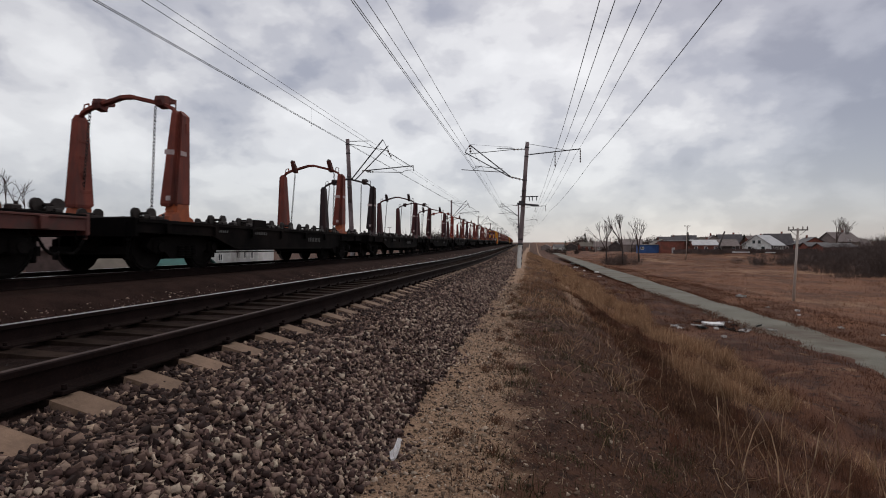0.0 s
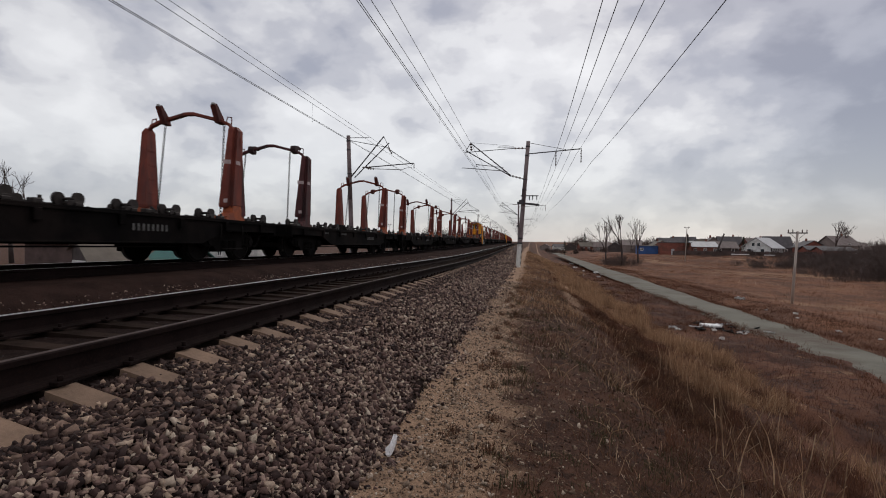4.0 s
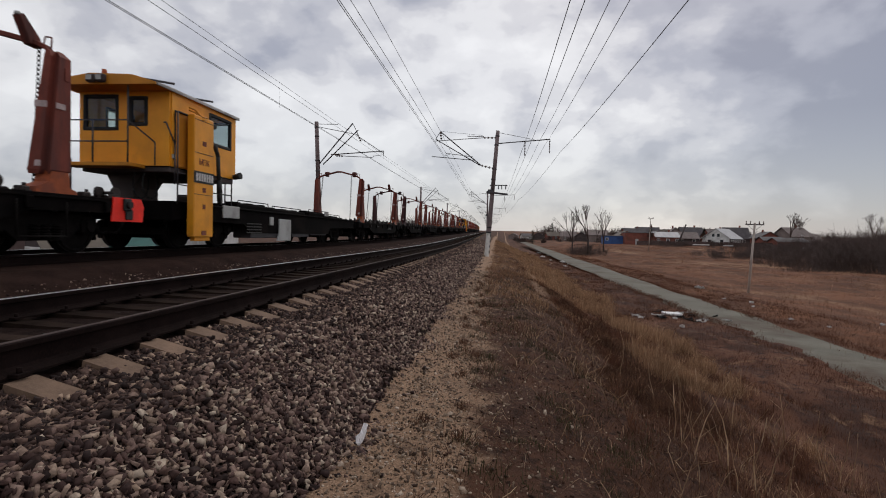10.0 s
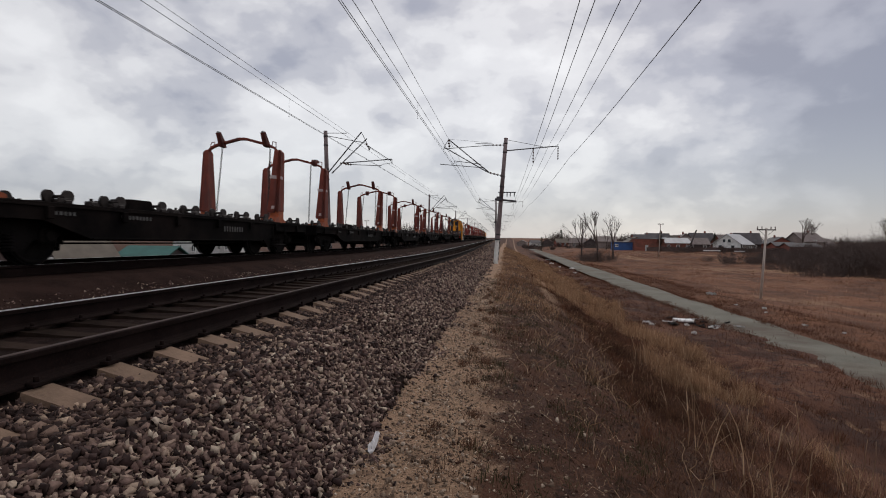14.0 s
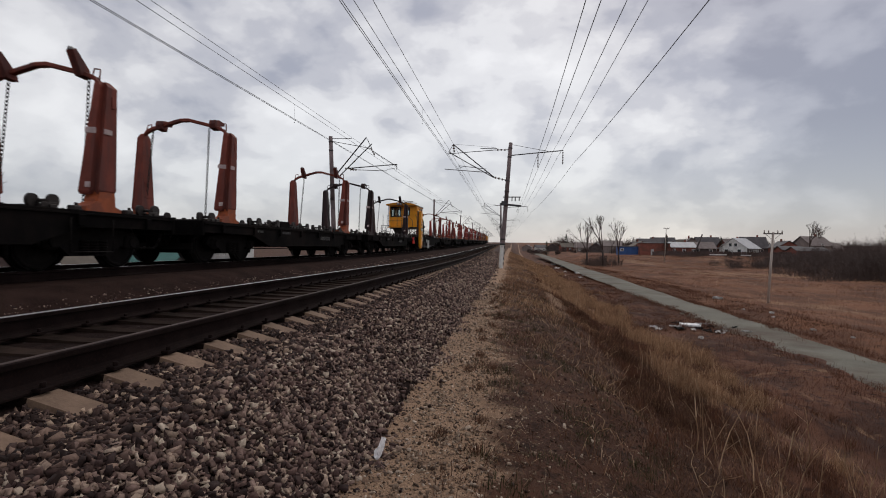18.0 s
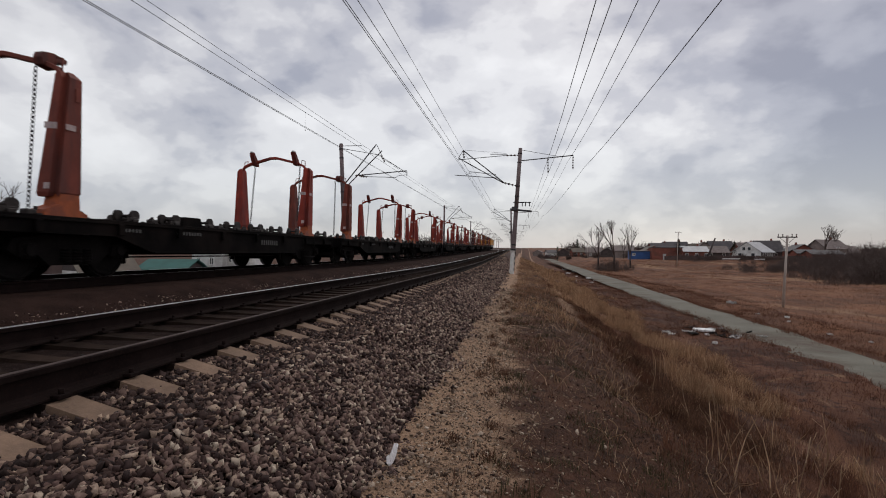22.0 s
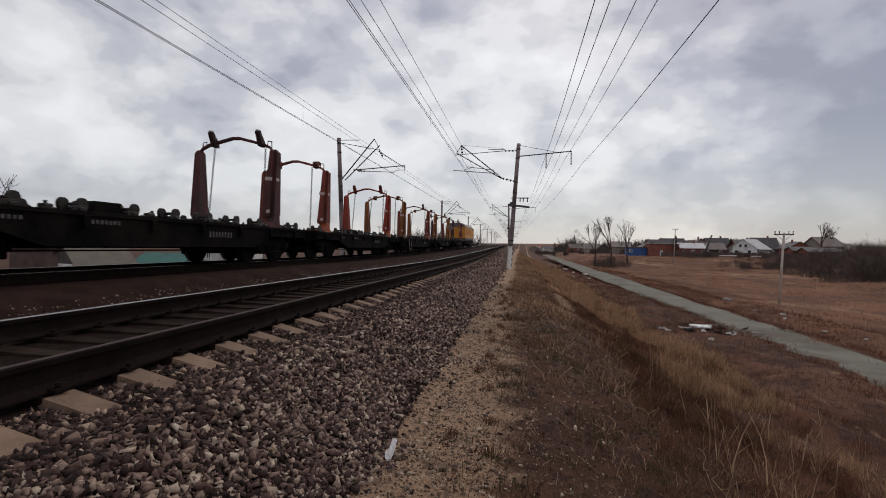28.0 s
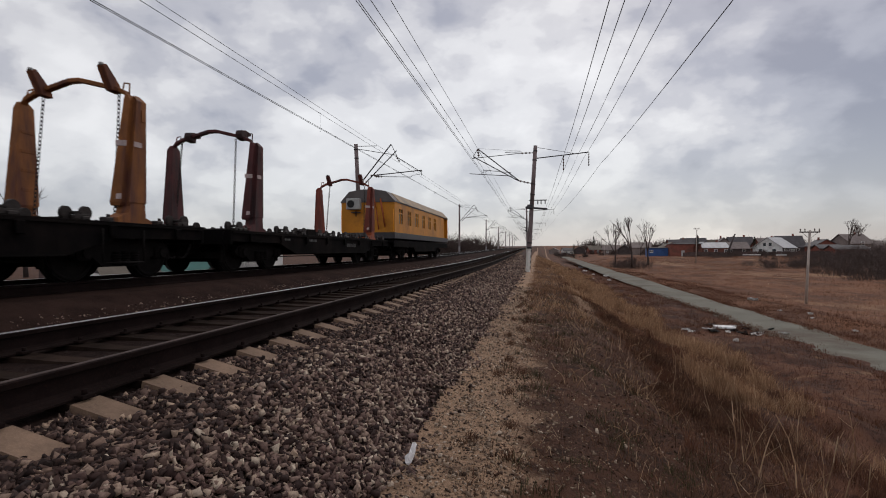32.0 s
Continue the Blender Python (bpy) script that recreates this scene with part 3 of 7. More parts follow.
    off = op("ADD", off, op("MULTIPLY", op("SUBTRACT", tex(0.9, 5, 0.65), 0.5), 1.1))
    worn = op("MULTIPLY", remap(off, 0.42, 0.12), remap(along, 13.0, 22.0))
    col = mix(worn, col, (0.30, 0.19, 0.122))
    L(col, p.inputs["Base Color"])
    b = N("ShaderNodeBump")
    b.inputs["Strength"].default_value, b.inputs["Distance"].default_value = 0.8, 0.03
    L(op("ADD", grain, tex(11, 5, 0.7)), b.inputs["Height"])
    L(b.outputs[0], p.inputs["Normal"])
    return m


def build_ground():
    xs = np.unique(np.concatenate([-np.geomspace(60, 3000, 12), np.linspace(-60, -14, 24), np.linspace(-13.5, -1.5, 26), np.linspace(-1.3, 4, 54), np.linspace(4.1, 14, 56),
                                   np.linspace(14.5, 60, 46), np.geomspace(62, 3000, 16)]))
    ys = np.unique(np.concatenate([-np.geomspace(12, 1500, 10), np.linspace(-10, 0, 14), np.linspace(0.2, 14, 90), np.linspace(14.3, 60, 110), np.linspace(61, 260, 80), np.geomspace(265, 4000, 26)]))
    X, Y = np.meshgrid(xs, ys)
    Z = ground_z(X, Y) + bumps(X, Y)
    # the land lifts into a low far ridge
    far = np.clip((np.hypot(X, Y) - 700) / 2500, 0, 1)
    Z = Z + far * 10
    verts = np.stack([X, Y, Z], -1).reshape(-1, 3)
    n, k = len(xs), len(ys)
    i = (np.arange(k - 1)[:, None] * n + np.arange(n - 1)[None, :]).ravel()
    quads = np.concatenate([np.stack([i, i + 1, i + n + 1], -1), np.stack([i, i + n + 1, i + n], -1)])
    me = array_mesh("ground", verts, quads, ground_material())
    me.polygons.foreach_set("use_smooth", [True] * len(me.polygons))
    tagged(new("ground", me), "bare brown railway verge and dry grass field", "ground", kind="structure")


def strip(name, outline, y0, y1, mat, label, category, lift=0.0, step=6.0, wobble=0.0):
    """A long bed with the cross-section outline, laid along the curve of the line."""
    ys = [y0]
    while ys[-1] < y1:
        d = max(step * 0.25, min(step * 4, abs(ys[-1]) * 0.12))
        ys.append(min(y1, ys[-1] + d))
    bm = bmesh.new()
    rows = []
    for y in ys:
        rows.append([bm.verts.new((u + float(sweep(y)) + random.uniform(-wobble, wobble), y, v + float(rise(y)) + lift)) for u, v in outline])
    for a, b in zip(rows, rows[1:]):
        for k in range(len(outline) - 1):
            bm.faces.new((a[k], a[k + 1], b[k + 1], b[k]))
    bmesh.ops.recalc_face_normals(bm, faces=bm.faces[:])
    ob = new(name, mesh_from(name, bm, mat))
    return tagged(ob, label, category, kind="structure")


RAIL_PROFILE = [(-0.075, -0.18), (0.075, -0.18), (0.075, -0.168), (0.02, -0.152), (0.009, -0.135), (0.009, -0.045), (0.034, -0.036), (0.036, -0.006), (0.028, -0.0005)]
RAIL_PROFILE = RAIL_PROFILE + [(-u, v) for u, v in RAIL_PROFILE[:1:-1]]


def build_rail(x, up, y0, y1, parent, shine=0.02, head="rail_head"):
    ys = [y0]
    while ys[-1] < y1:
        ys.append(min(y1, ys[-1] + max(2.0, abs(ys[-1]) * 0.1)))
    bm = bmesh.new()
    rows = [[bm.verts.new((x + float(sweep(y)) + u, y, v + up + float(rise(y)))) for u, v in RAIL_PROFILE] for y in ys]
    n = len(RAIL_PROFILE)
    for a, b in zip(rows, rows[1:]):
        for k in range(n):
            bm.faces.new((a[k], a[(k + 1) % n], b[(k + 1) % n], b[k]))
    bmesh.ops.recalc_face_normals(bm, faces=bm.faces[:])
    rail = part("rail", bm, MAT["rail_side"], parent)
    bm = bmesh.new()
    rows = [[bm.verts.new((x + float(sweep(y)) + u, y, v + up + float(rise(y)))) for u, v in ((-shine - 0.006, 0.0), (-shine, 0.0035), (shine, 0.0035), (shine + 0.006, 0.0))] for y in ys]
    for a, b in zip(rows, rows[1:]):
        for k in range(3):
            bm.faces.new((a[k], a[k + 1], b[k + 1], b[k]))
    bmesh.ops.recalc_face_normals(bm, faces=bm.faces[:])
    part("running_surface", bm, MAT[head], rail, "worn running surface")


def sleeper_mesh(mat):
    bm = bmesh.new()
    # a concrete sleeper: raised rail seats, thinner waist, chamfered long edges
    secs = [(-1.35, 0.15, 0.10, -0.30), (-0.90, 0.15, 0.10, -0.186), (-0.80, 0.15, 0.10, -0.182), (-0.62, 0.15, 0.10, -0.19), (-0.3, 0.125, 0.09, -0.208), (0.3, 0.125, 0.09, -0.208), (0.62, 0.15, 0.10, -0.19), (0.80, 0.15, 0.10, -0.182), (0.90, 0.15, 0.10, -0.186), (1.35, 0.15, 0.10, -0.30)]
    rows = []
    for x, wb, wt, top in secs:
        rows.append([bm.verts.new((x, s * w, z)) for s, w, z in ((-1, wb, -0.38), (-1, wt, top), (1, wt, top), (1, wb, -0.38))])
    for a, b in zip(rows, rows[1:]):
        for k in range(4):
            bm.faces.new((a[k], a[(k + 1) % 4], b[(k + 1) % 4], b[k]))
    bm.faces.new(rows[0])
    bm.faces.new(rows[-1][::-1])
    bmesh.ops.recalc_face_normals(bm, faces=bm.faces[:])
    # the middle, between and under the rails, is black with oil and dust
    for f in bm.faces:
        if f.calc_center_median().x < 0.88:
            f.material_index = 1
    return mesh_from("sleeper", bm, [mat, MAT["sleeper_dark"]])


def fastening_mesh():
    bm = bmesh.new()
    for s in (-1, 1):
        for side in (-1, 1):
            x = s * 0.795 + side * 0.1
            box(bm, (x, 0, -0.165), (0.06, 0.09, 0.024), 0.004)
            tube(bm, (x, 0, -0.16), (x, 0, -0.125), 0.016, n=6)
    return mesh_from("fastening", bm, MAT["rail_side"])


FIRST_SLEEPER, SLEEPER_STEP = 2.58, 0.537


def build_track(name, cx, up, bed_mat, sleeper_mat, label):
    track = thing(name, label, "railway track", kind="structure")
    for s in (-1, 1):
        build_rail(cx + s * 0.795, up, -30, 900, track, 0.012 if s > 0 and not up else 0.022, "rail_worn" if s > 0 and not up else "rail_head")
    me, fm = sleeper_mesh(sleeper_mat), fastening_mesh()
    far = bmesh.new()
    k0 = -12
    for k in range(k0, 560):
        y = FIRST_SLEEPER + k * SLEEPER_STEP + (0.2 if up else 0.0)
        m = pose(cx + float(sweep(y)) + random.uniform(-0.015, 0.015), y, up + float(rise(y)), 0, 0, random.uniform(-0.6, 0.6))
        if k < (90 if not up else 30):
            ob = new("sleeper", me)
            ob.parent, ob.matrix_basis = track, m
            if k < 30 and not up:
                f = new("fastening", fm)
                f.parent = ob
        else:
            far.from_mesh(me)
            far.verts.ensure_lookup_table()
            bmesh.ops.transform(far, matrix=m, verts=far.verts[-40:])
    tagged(part("far_sleepers", far, [sleeper_mat, MAT["sleeper_dark"]], track), kind="stuff")
    return track

# ---------------------------------------------------------------- the train: local z = 0 at rail top, y back along the train, +x to the open side
WHEEL = {}


def bogie(parent, y, wheelbase=1.85, frame_mat="bogie"):
    b = new("bogie")
    b.parent, b.matrix_basis = parent, pose(0, y, 0)
    for s in (-1, 1):
        bm = bmesh.new()
        h = wheelbase / 2
        prism(bm, [(-h - 0.32, 0.50), (-h - 0.2, 0.66), (-0.55, 0.74), (0.55, 0.74), (h + 0.2, 0.66), (h + 0.32, 0.50), (h + 0.15, 0.40), (h - 0.2, 0.42), (0.5, 0.24), (-0.5, 0.24), (-h + 0.2, 0.42), (-h - 0.15, 0.40)], s * 1.02 - 0.06, s * 1.02 + 0.06, "x")
        for k in (-1, 1):
            box(bm, (s * 1.06, k * h, 0.49), (0.2, 0.3, 0.27), 0.04)
            tube(bm, (s * 1.16, k * h, 0.49), (s * 1.2, k * h, 0.49), 0.1, n=12)
        for k in (-0.22, 0.0, 0.22):
            for j in range(5):
                ring_bar(bm, (s * 1.1, k, 0.30 + j * 0.05), (0, 0, 1), 0.075, 0.018, 8, 5)
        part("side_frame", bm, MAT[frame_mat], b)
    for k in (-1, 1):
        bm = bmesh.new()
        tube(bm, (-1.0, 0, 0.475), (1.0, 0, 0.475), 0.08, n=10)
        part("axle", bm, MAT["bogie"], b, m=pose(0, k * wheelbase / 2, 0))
        for s in (-1, 1):
            if s not in WHEEL:
                bm = bmesh.new()
                tube(bm, (s * 0.73, 0, 0), (s * 0.86, 0, 0), 0.475, 0.475, 32, False, mi=1)
                tube(bm, (s * 0.735, 0, 0), (s * 0.855, 0, 0), 0.472, 0.472, 32)
                tube(bm, (s * 0.70, 0, 0), (s * 0.732, 0, 0), 0.505, 0.505, 32)
                ring_bar(bm, (s * 0.855, 0, 0), (1, 0, 0), 0.42, 0.03, 32, 6)
                tube(bm, (s * 0.855, 0, 0), (s * 0.90, 0, 0), 0.12, 0.10, 16)
                WHEEL[s] = mesh_from("wheel", bm, [MAT["bogie"], MAT["tread"]])
            ob = new("wheel", WHEEL[s])
            ob.parent, ob.matrix_basis = b, pose(0, k * wheelbase / 2, 0.475)
    bm = bmesh.new()
    box(bm, (0, 0, 0.56), (2.1, 0.5, 0.24), 0.03)
    for k in (-1, 1):
        box(bm, (0, k * 0.42, 0.3), (1.9, 0.09, 0.12), 0.01)
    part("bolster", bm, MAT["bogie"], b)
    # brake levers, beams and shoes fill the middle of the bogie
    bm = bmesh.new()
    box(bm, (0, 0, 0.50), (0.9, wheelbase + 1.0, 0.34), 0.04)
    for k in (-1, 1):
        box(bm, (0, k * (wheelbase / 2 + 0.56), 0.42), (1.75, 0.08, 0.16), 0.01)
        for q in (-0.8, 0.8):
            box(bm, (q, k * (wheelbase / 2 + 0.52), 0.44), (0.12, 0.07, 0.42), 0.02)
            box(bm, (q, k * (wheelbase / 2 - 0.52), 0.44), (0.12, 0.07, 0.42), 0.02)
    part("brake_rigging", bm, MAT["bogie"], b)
    return b


def coupler(parent, y, s):
    bm = bmesh.new()
    tube(bm, (0, y - s * 0.45, 0.92), (0, y - s * 0.1, 0.92), 0.09, n=8)
    box(bm, (0.02, y - s * 0.02, 0.92), (0.36, 0.3, 0.34), 0.05)
    box(bm, (-0.16, y + s * 0.12, 0.92), (0.12, 0.22, 0.3), 0.03)
    # uncoupling rod and hanging air hose
    path_tube(bm, [(-0.3, y - s * 0.5, 1.0), (0.9, y - s * 0.55, 1.0), (1.2, y - s * 0.55, 0.8), (1.22, y - s * 0.55, 0.6)], 0.016, 6)
    hose = [Vector((0.35, y - s * 0.5, 0.8)) + Vector((0, s * 0.5 * f, -0.55 * math.sin(math.pi * f * 0.5) * (1.25 - f * 0.5))) for f in (0, 0.2, 0.4, 0.6, 0.8, 1.0)]
    path_tube(bm, hose, 0.028, 7)
    part("coupler", bm, MAT["bogie"], parent)


def chain_mesh(length):
    bm = bmesh.new()
    n = int(length / 0.078)
    for i in range(n):
        z = -0.04 - i * 0.078
        a = (1, 0, 0) if i % 2 else (0, 1, 0)
        # oval link: a torus drawn out along the chain
        first = len(bm.verts)
        ring_bar(bm, (0, 0, 0), a, 0.034, 0.0105, 7, 4)
        bm.verts.ensure_lookup_table()
        bmesh.ops.transform(bm, matrix=Matrix.Translation((0, 0, z)) @ Matrix.Diagonal((0.85, 0.85, 1.45, 1)), verts=bm.verts[first:])
    return mesh_from("chain", bm, MAT["chain"])


CHAIN = {}


def post_bmesh(s):
    """A plated post, wider at its foot: a front plate, a side plate set back behind a deep groove, cut corners."""
    bm = bmesh.new()
    lo, hi = 0.33, 2.42
    def ring(z, yf, yb, xi, xo, fold):
        pts = [(xi, yf), (xo - fold, yf), (xo - fold * 0.9, yf + 0.11), (xo - fold * 0.5, yf + 0.10), (xo, yf + 0.07), (xo, yb), (xi, yb)]
        return [bm.verts.new((s * u, v, z)) for u, v in pts]
    rings = [ring(lo, -0.30, 0.10, -0.18, 0.13, 0.12), ring(lo + 0.07, -0.318, 0.20, -0.195, 0.16, 0.12), ring(hi - 0.1, -0.12, 0.20, -0.07, 0.16, 0.10), ring(hi, -0.10, 0.10, -0.05, 0.09, 0.07)]
    n = len(rings[0])
    for p, q in zip(rings, rings[1:]):
        for k in range(n):
            bm.faces.new((p[k], p[(k + 1) % n], q[(k + 1) % n], q[k]))
    bm.faces.new(rings[0])
    bm.faces.new(rings[-1])
    bmesh.ops.recalc_face_normals(bm, faces=bm.faces[:])
    edges = [e for e in bm.edges if abs(e.verts[0].co.z - e.verts[1].co.z) > 0.5]
    bmesh.ops.bevel(bm, geom=edges, offset=0.008, segments=1, affect="EDGES")
    return bm


def portal(parent, y, raised, paint, paint_dark):
    """A rail-holding gantry: two posts on feet, a gabled arch, two pawls, two chains."""
    g = new("gantry")
    g.parent, g.matrix_basis = parent, pose(-0.17, y, 1.03)
    for s in (-1, 1):
        p = part("post", post_bmesh(s), paint, g)
        at = pose(s * 1.22, 0, 0)
        p.matrix_basis = at
        for k in range(4):
            bm = bmesh.new()
            f = (0.37 + k * 0.38) / 2.09
            box(bm, (s * (-0.20 + 0.13 * f), -0.02 + 0.06 * f, 0.70 + k * 0.38), (0.010, 0.34 - 0.10 * f, 0.07), 0.003)
            part("rung", bm, paint, g, m=at)
        bm = bmesh.new()
        box(bm, (s * 0.165, 0.10, 2.05), (0.018, 0.08, 0.22), 0.004)
        part("lug", bm, paint, g, m=at)
        bm = bmesh.new()
        prism(bm, [(-0.5, 0.0), (0.36, 0.0), (0.34, 0.07), (0.19, 0.12), (0.17, 0.40), (-0.20, 0.40), (-0.24, 0.20), (-0.50, 0.10)], -0.13, 0.15, "x")
        box(bm, (-s * 0.30, 0.0, 0.06), (0.5, 0.30, 0.12), 0.015)
        part("foot", bm, MAT["orange_foot"], g, m=at)
        if s > 0:
            bm = bmesh.new()
            box(bm, (-0.042, -0.208, 1.50), (0.225, 0.016, 0.105), m=Euler((0, radians(4), 0)).to_matrix())
            box(bm, (0.166, -0.03, 1.485), (0.014, 0.19, 0.095))
            part("painted_band", bm, MAT["label_pale"], g, "pale painted band", m=at)
            bm = bmesh.new()
            box(bm, (0.0, -0.315, 0.50), (0.10, 0.012, 0.10), m=Euler((radians(-6.5), 0, 0)).to_matrix())
            part("tag", bm, MAT["label_pale"], g, "pale square tag", m=at)
    bm = bmesh.new()
    line = [(-1.23, 2.28), (-1.115, 2.44), (-0.9, 2.54), (-0.12, 2.74), (0.12, 2.74), (0.9, 2.54), (1.115, 2.44), (1.23, 2.28)]
    w = 0.085
    up = [(u, v + w) for u, v in line]
    prism(bm, line + up[::-1], -0.07, 0.07, "y")
    bmesh.ops.bevel(bm, geom=[e for e in bm.edges], offset=0.012, segments=1, affect="EDGES")
    for s in (-1, 1):
        path_tube(bm, [(s * 1.02, 0.02, 2.56), (s * 1.02, 0.06, 2.70), (s * 1.14, 0.06, 2.68), (s * 1.16, 0.02, 2.46)], 0.014, 6)
    part("arch", bm, paint, g)
    for s in (-1, 1):
        bm = bmesh.new()
        prism(bm, [(-0.10, -0.02), (0.14, -0.05), (0.17, 0.09), (0.36, 0.12), (0.38, 0.20), (0.10, 0.235), (-0.10, 0.20), (-0.14, 0.10)] if not raised else
              [(-0.12, -0.04), (0.13, -0.05), (0.08, 0.11), (-0.24, 0.42), (-0.33, 0.36), (-0.23, 0.17)], -0.075 if raised else -0.09, 0.075 if raised else 0.09, "x")
        bmesh.ops.bevel(bm, geom=bm.edges[:], offset=0.012, segments=1, affect="EDGES")
        if raised:
            tube(bm, (0, -0.295, 0.375), (0, -0.295, 0.425), 0.055, 0.045, 10, mi=1)
        ob = part("pawl", bm, [paint_dark, MAT["panel_white"]], g)
        ob.matrix_basis = pose(0.84 if s > 0 else -0.70, 0, 2.56)
        c = new("chain", CHAIN.setdefault("near" if s > 0 else "far", chain_mesh(2.48 if s > 0 else 2.38)))
        c.parent = g
        if raised:
            c.matrix_basis = pose(0.98 if s > 0 else -0.70, -0.02, 2.50, random.uniform(-3.0, -1.0), random.uniform(-0.6, 0.6) if s > 0 else random.uniform(2.5, 4.5), 0)
        else:
            c.matrix_basis = pose(0.70 if s > 0 else -0.92, -0.02, 2.54, random.uniform(-3.0, -1.0), random.uniform(0.5, 2.5) if s > 0 else random.uniform(4.0, 6.0), 0)
    return g


def roller_mesh(n_pairs=3):
    bm = bmesh.new()
    box(bm, (0, 0, 0.03), (2.7, 0.16, 0.06), 0.01)
    for k in range(n_pairs):
        x = -1.18 + k * (2.36 / (n_pairs - 1))
        for y in (-0.05,):
            for dx in (-0.1, 0.1):
                tube(bm, (x + dx - 0.03, y + dx * 0.9, 0.115), (x + dx + 0.03, y + dx * 0.9, 0.115), 0.115, 0.107, n=18)
            tube(bm, (x - 0.14, y, 0.115), (x + 0.14, y, 0.115), 0.03, n=8)
        for dx in (-0.12, 0.12):
            box(bm, (x + dx * 1.1, -0.05, 0.05), (0.02, 0.3, 0.08), 0.005)
    return mesh_from("roller_stand", bm, MAT["roller"])


def bars(bm, x, y, z, width, height, n, gap=0.35, flat=0.004):
    """A row of upright bars in place of characters, on a face that looks along +x."""
    w = width / n
    for i in range(n):
        box(bm, (x, y + (i + 0.5) * w, z), (flat, w * (1 - gap), height))


def flatcar_frame(parent, half=6.72, mat="car_black"):
    bm = bmesh.new()
    for s in (-1, 1):
        side = [(-half, 0.76), (-4.3, 0.74), (-3.3, 0.44), (3.3, 0.44), (4.3, 0.74), (half, 0.76), (half, 0.985), (-half, 0.985)]
        prism(bm, side, s * 1.36 - 0.03, s * 1.36 + 0.03, "x")
        for z, w in ((0.97, 0.07), (0.0, 0.0)):
            if w:
                box(bm, (s * 1.385, 0, z), (0.07, 2 * half, 0.035), 0.005)
        box(bm, (s * 1.375, 0, 0.45), (0.09, 6.6, 0.03), 0.005)
    box(bm, (0, 0, 0.66), (0.5, 2 * half - 0.4, 0.52), 0.02)
    for y in (-4.86, 4.86):
        box(bm, (0, y, 0.86), (2.6, 0.4, 0.22), 0.02)
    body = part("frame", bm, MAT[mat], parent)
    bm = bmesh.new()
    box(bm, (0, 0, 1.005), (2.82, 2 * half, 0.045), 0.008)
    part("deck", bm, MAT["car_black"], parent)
    for s in (-1, 1):
        bm = bmesh.new()
        box(bm, (0, s * (half + 0.03), 0.86), (2.8, 0.09, 0.36), 0.012)
        for x in (-1.25, 1.25):
            path_tube(bm, [(x, s * (half + 0.09), 0.98), (x, s * (half + 0.16), 0.98), (x, s * (half + 0.16), 0.62), (x, s * (half + 0.09), 0.62)], 0.014, 5)
        part("end_beam", bm, MAT[mat], parent)
    # stake pockets along both sides
    for s in (-1, 1):
        for k in range(8):
            bm = bmesh.new()
            box(bm, (s * 1.43, -5.9 + k * 1.685, 0.86), (0.05, 0.14, 0.2), 0.01)
            part("stake_pocket", bm, MAT[mat], parent)
    return body


def build_flatcar():
    car = thing("rail_transport_flatcar", "black four-axle flatcar with red-brown rail gantries and deck rollers", "railway wagon", group="wagons of the moving train")
    flatcar_frame(car)
    for y in (-4.86, 4.86):
        bogie(car, y)
    for s in (-1, 1):
        coupler(car, s * 7.25, s)
    bm = bmesh.new()
    # step frame at the side, brake tanks and rods under the belly
    path_tube(bm, [(1.42, 4.0, 0.9), (1.42, 4.0, 0.32), (1.42, 4.95, 0.32), (1.42, 4.95, 0.9)], 0.016, 6)
    part("side_step", bm, MAT["bogie"], car)
    bm = bmesh.new()
    tube(bm, (-0.6, -1.2, 0.55), (-0.6, 0.3, 0.55), 0.16, n=14)
    tube(bm, (0.5, 1.0, 0.62), (0.5, 2.0, 0.62), 0.12, n=12)
    tube(bm, (0.7, -4.0, 0.36), (0.7, 4.0, 0.36), 0.018, n=6)
    part("brake_gear", bm, MAT["bogie"], car)
    bm = bmesh.new()
    bars(bm, 1.394, 1.1, 0.74, 1.05, 0.13, 8, 0.55)
    bars(bm, 1.394, -2.6, 0.86, 0.9, 0.07, 9, 0.4)
    bars(bm, 1.394, -4.2, 0.86, 0.55, 0.06, 6, 0.45)
    tagged(part("marking", bm, MAT["mark_dim"], car, "worn pale stencilled marks"), kind="stuff")
    rm = roller_mesh()
    for k, y in enumerate((-6.25, -3.75, -2.5, -1.25, 0.0, 1.25, 2.5, 3.75, 6.25)):
        r = new("roller_stand", rm)
        r.parent, r.matrix_basis = car, pose(0, y, 1.03)
    # small clamps and stops strewn between the rollers
    for y in (-5.75, -3.1, -0.6, 1.9, 4.35, 5.65):
        bm = bmesh.new()
        box(bm, (0.05, 0, 0.012), (2.5, 0.1, 0.024))
        for x in (-1.05, -0.3, 0.45, 1.15):
            box(bm, (x, random.uniform(-0.1, 0.1), 0.045), (0.14, 0.2, 0.09), 0.02)
            tube(bm, (x, 0.06, 0.08), (x, 0.06, 0.14), 0.03, n=7)
        ob = part("rail_clamp", bm, MAT["roller"], car)
        ob.matrix_basis = pose(0, y, 1.03)
    bm = bmesh.new()
    prism(bm, [(-0.36, 0.0), (0.36, 0.0), (0.29, 0.2), (-0.29, 0.2)], 0.85, 1.3, "x")
    part("winch_cover", bm, MAT["car_black"], car, m=pose(0, -1.9, 1.03))
    portal(car, -5.085, False, PAINT["red"][0], PAINT["red"][1])
    portal(car, 5.085, True, PAINT["red"][0], PAINT["red"][1])
    return car


def gantry_paint(name, base, stain):
    return material(name, base, 0.62, 0, 0.22, 1.6, 40, 0.12, tint=tuple(c * 0.8 for c in base), stain=stain, streak=0.16, spec=0.12)


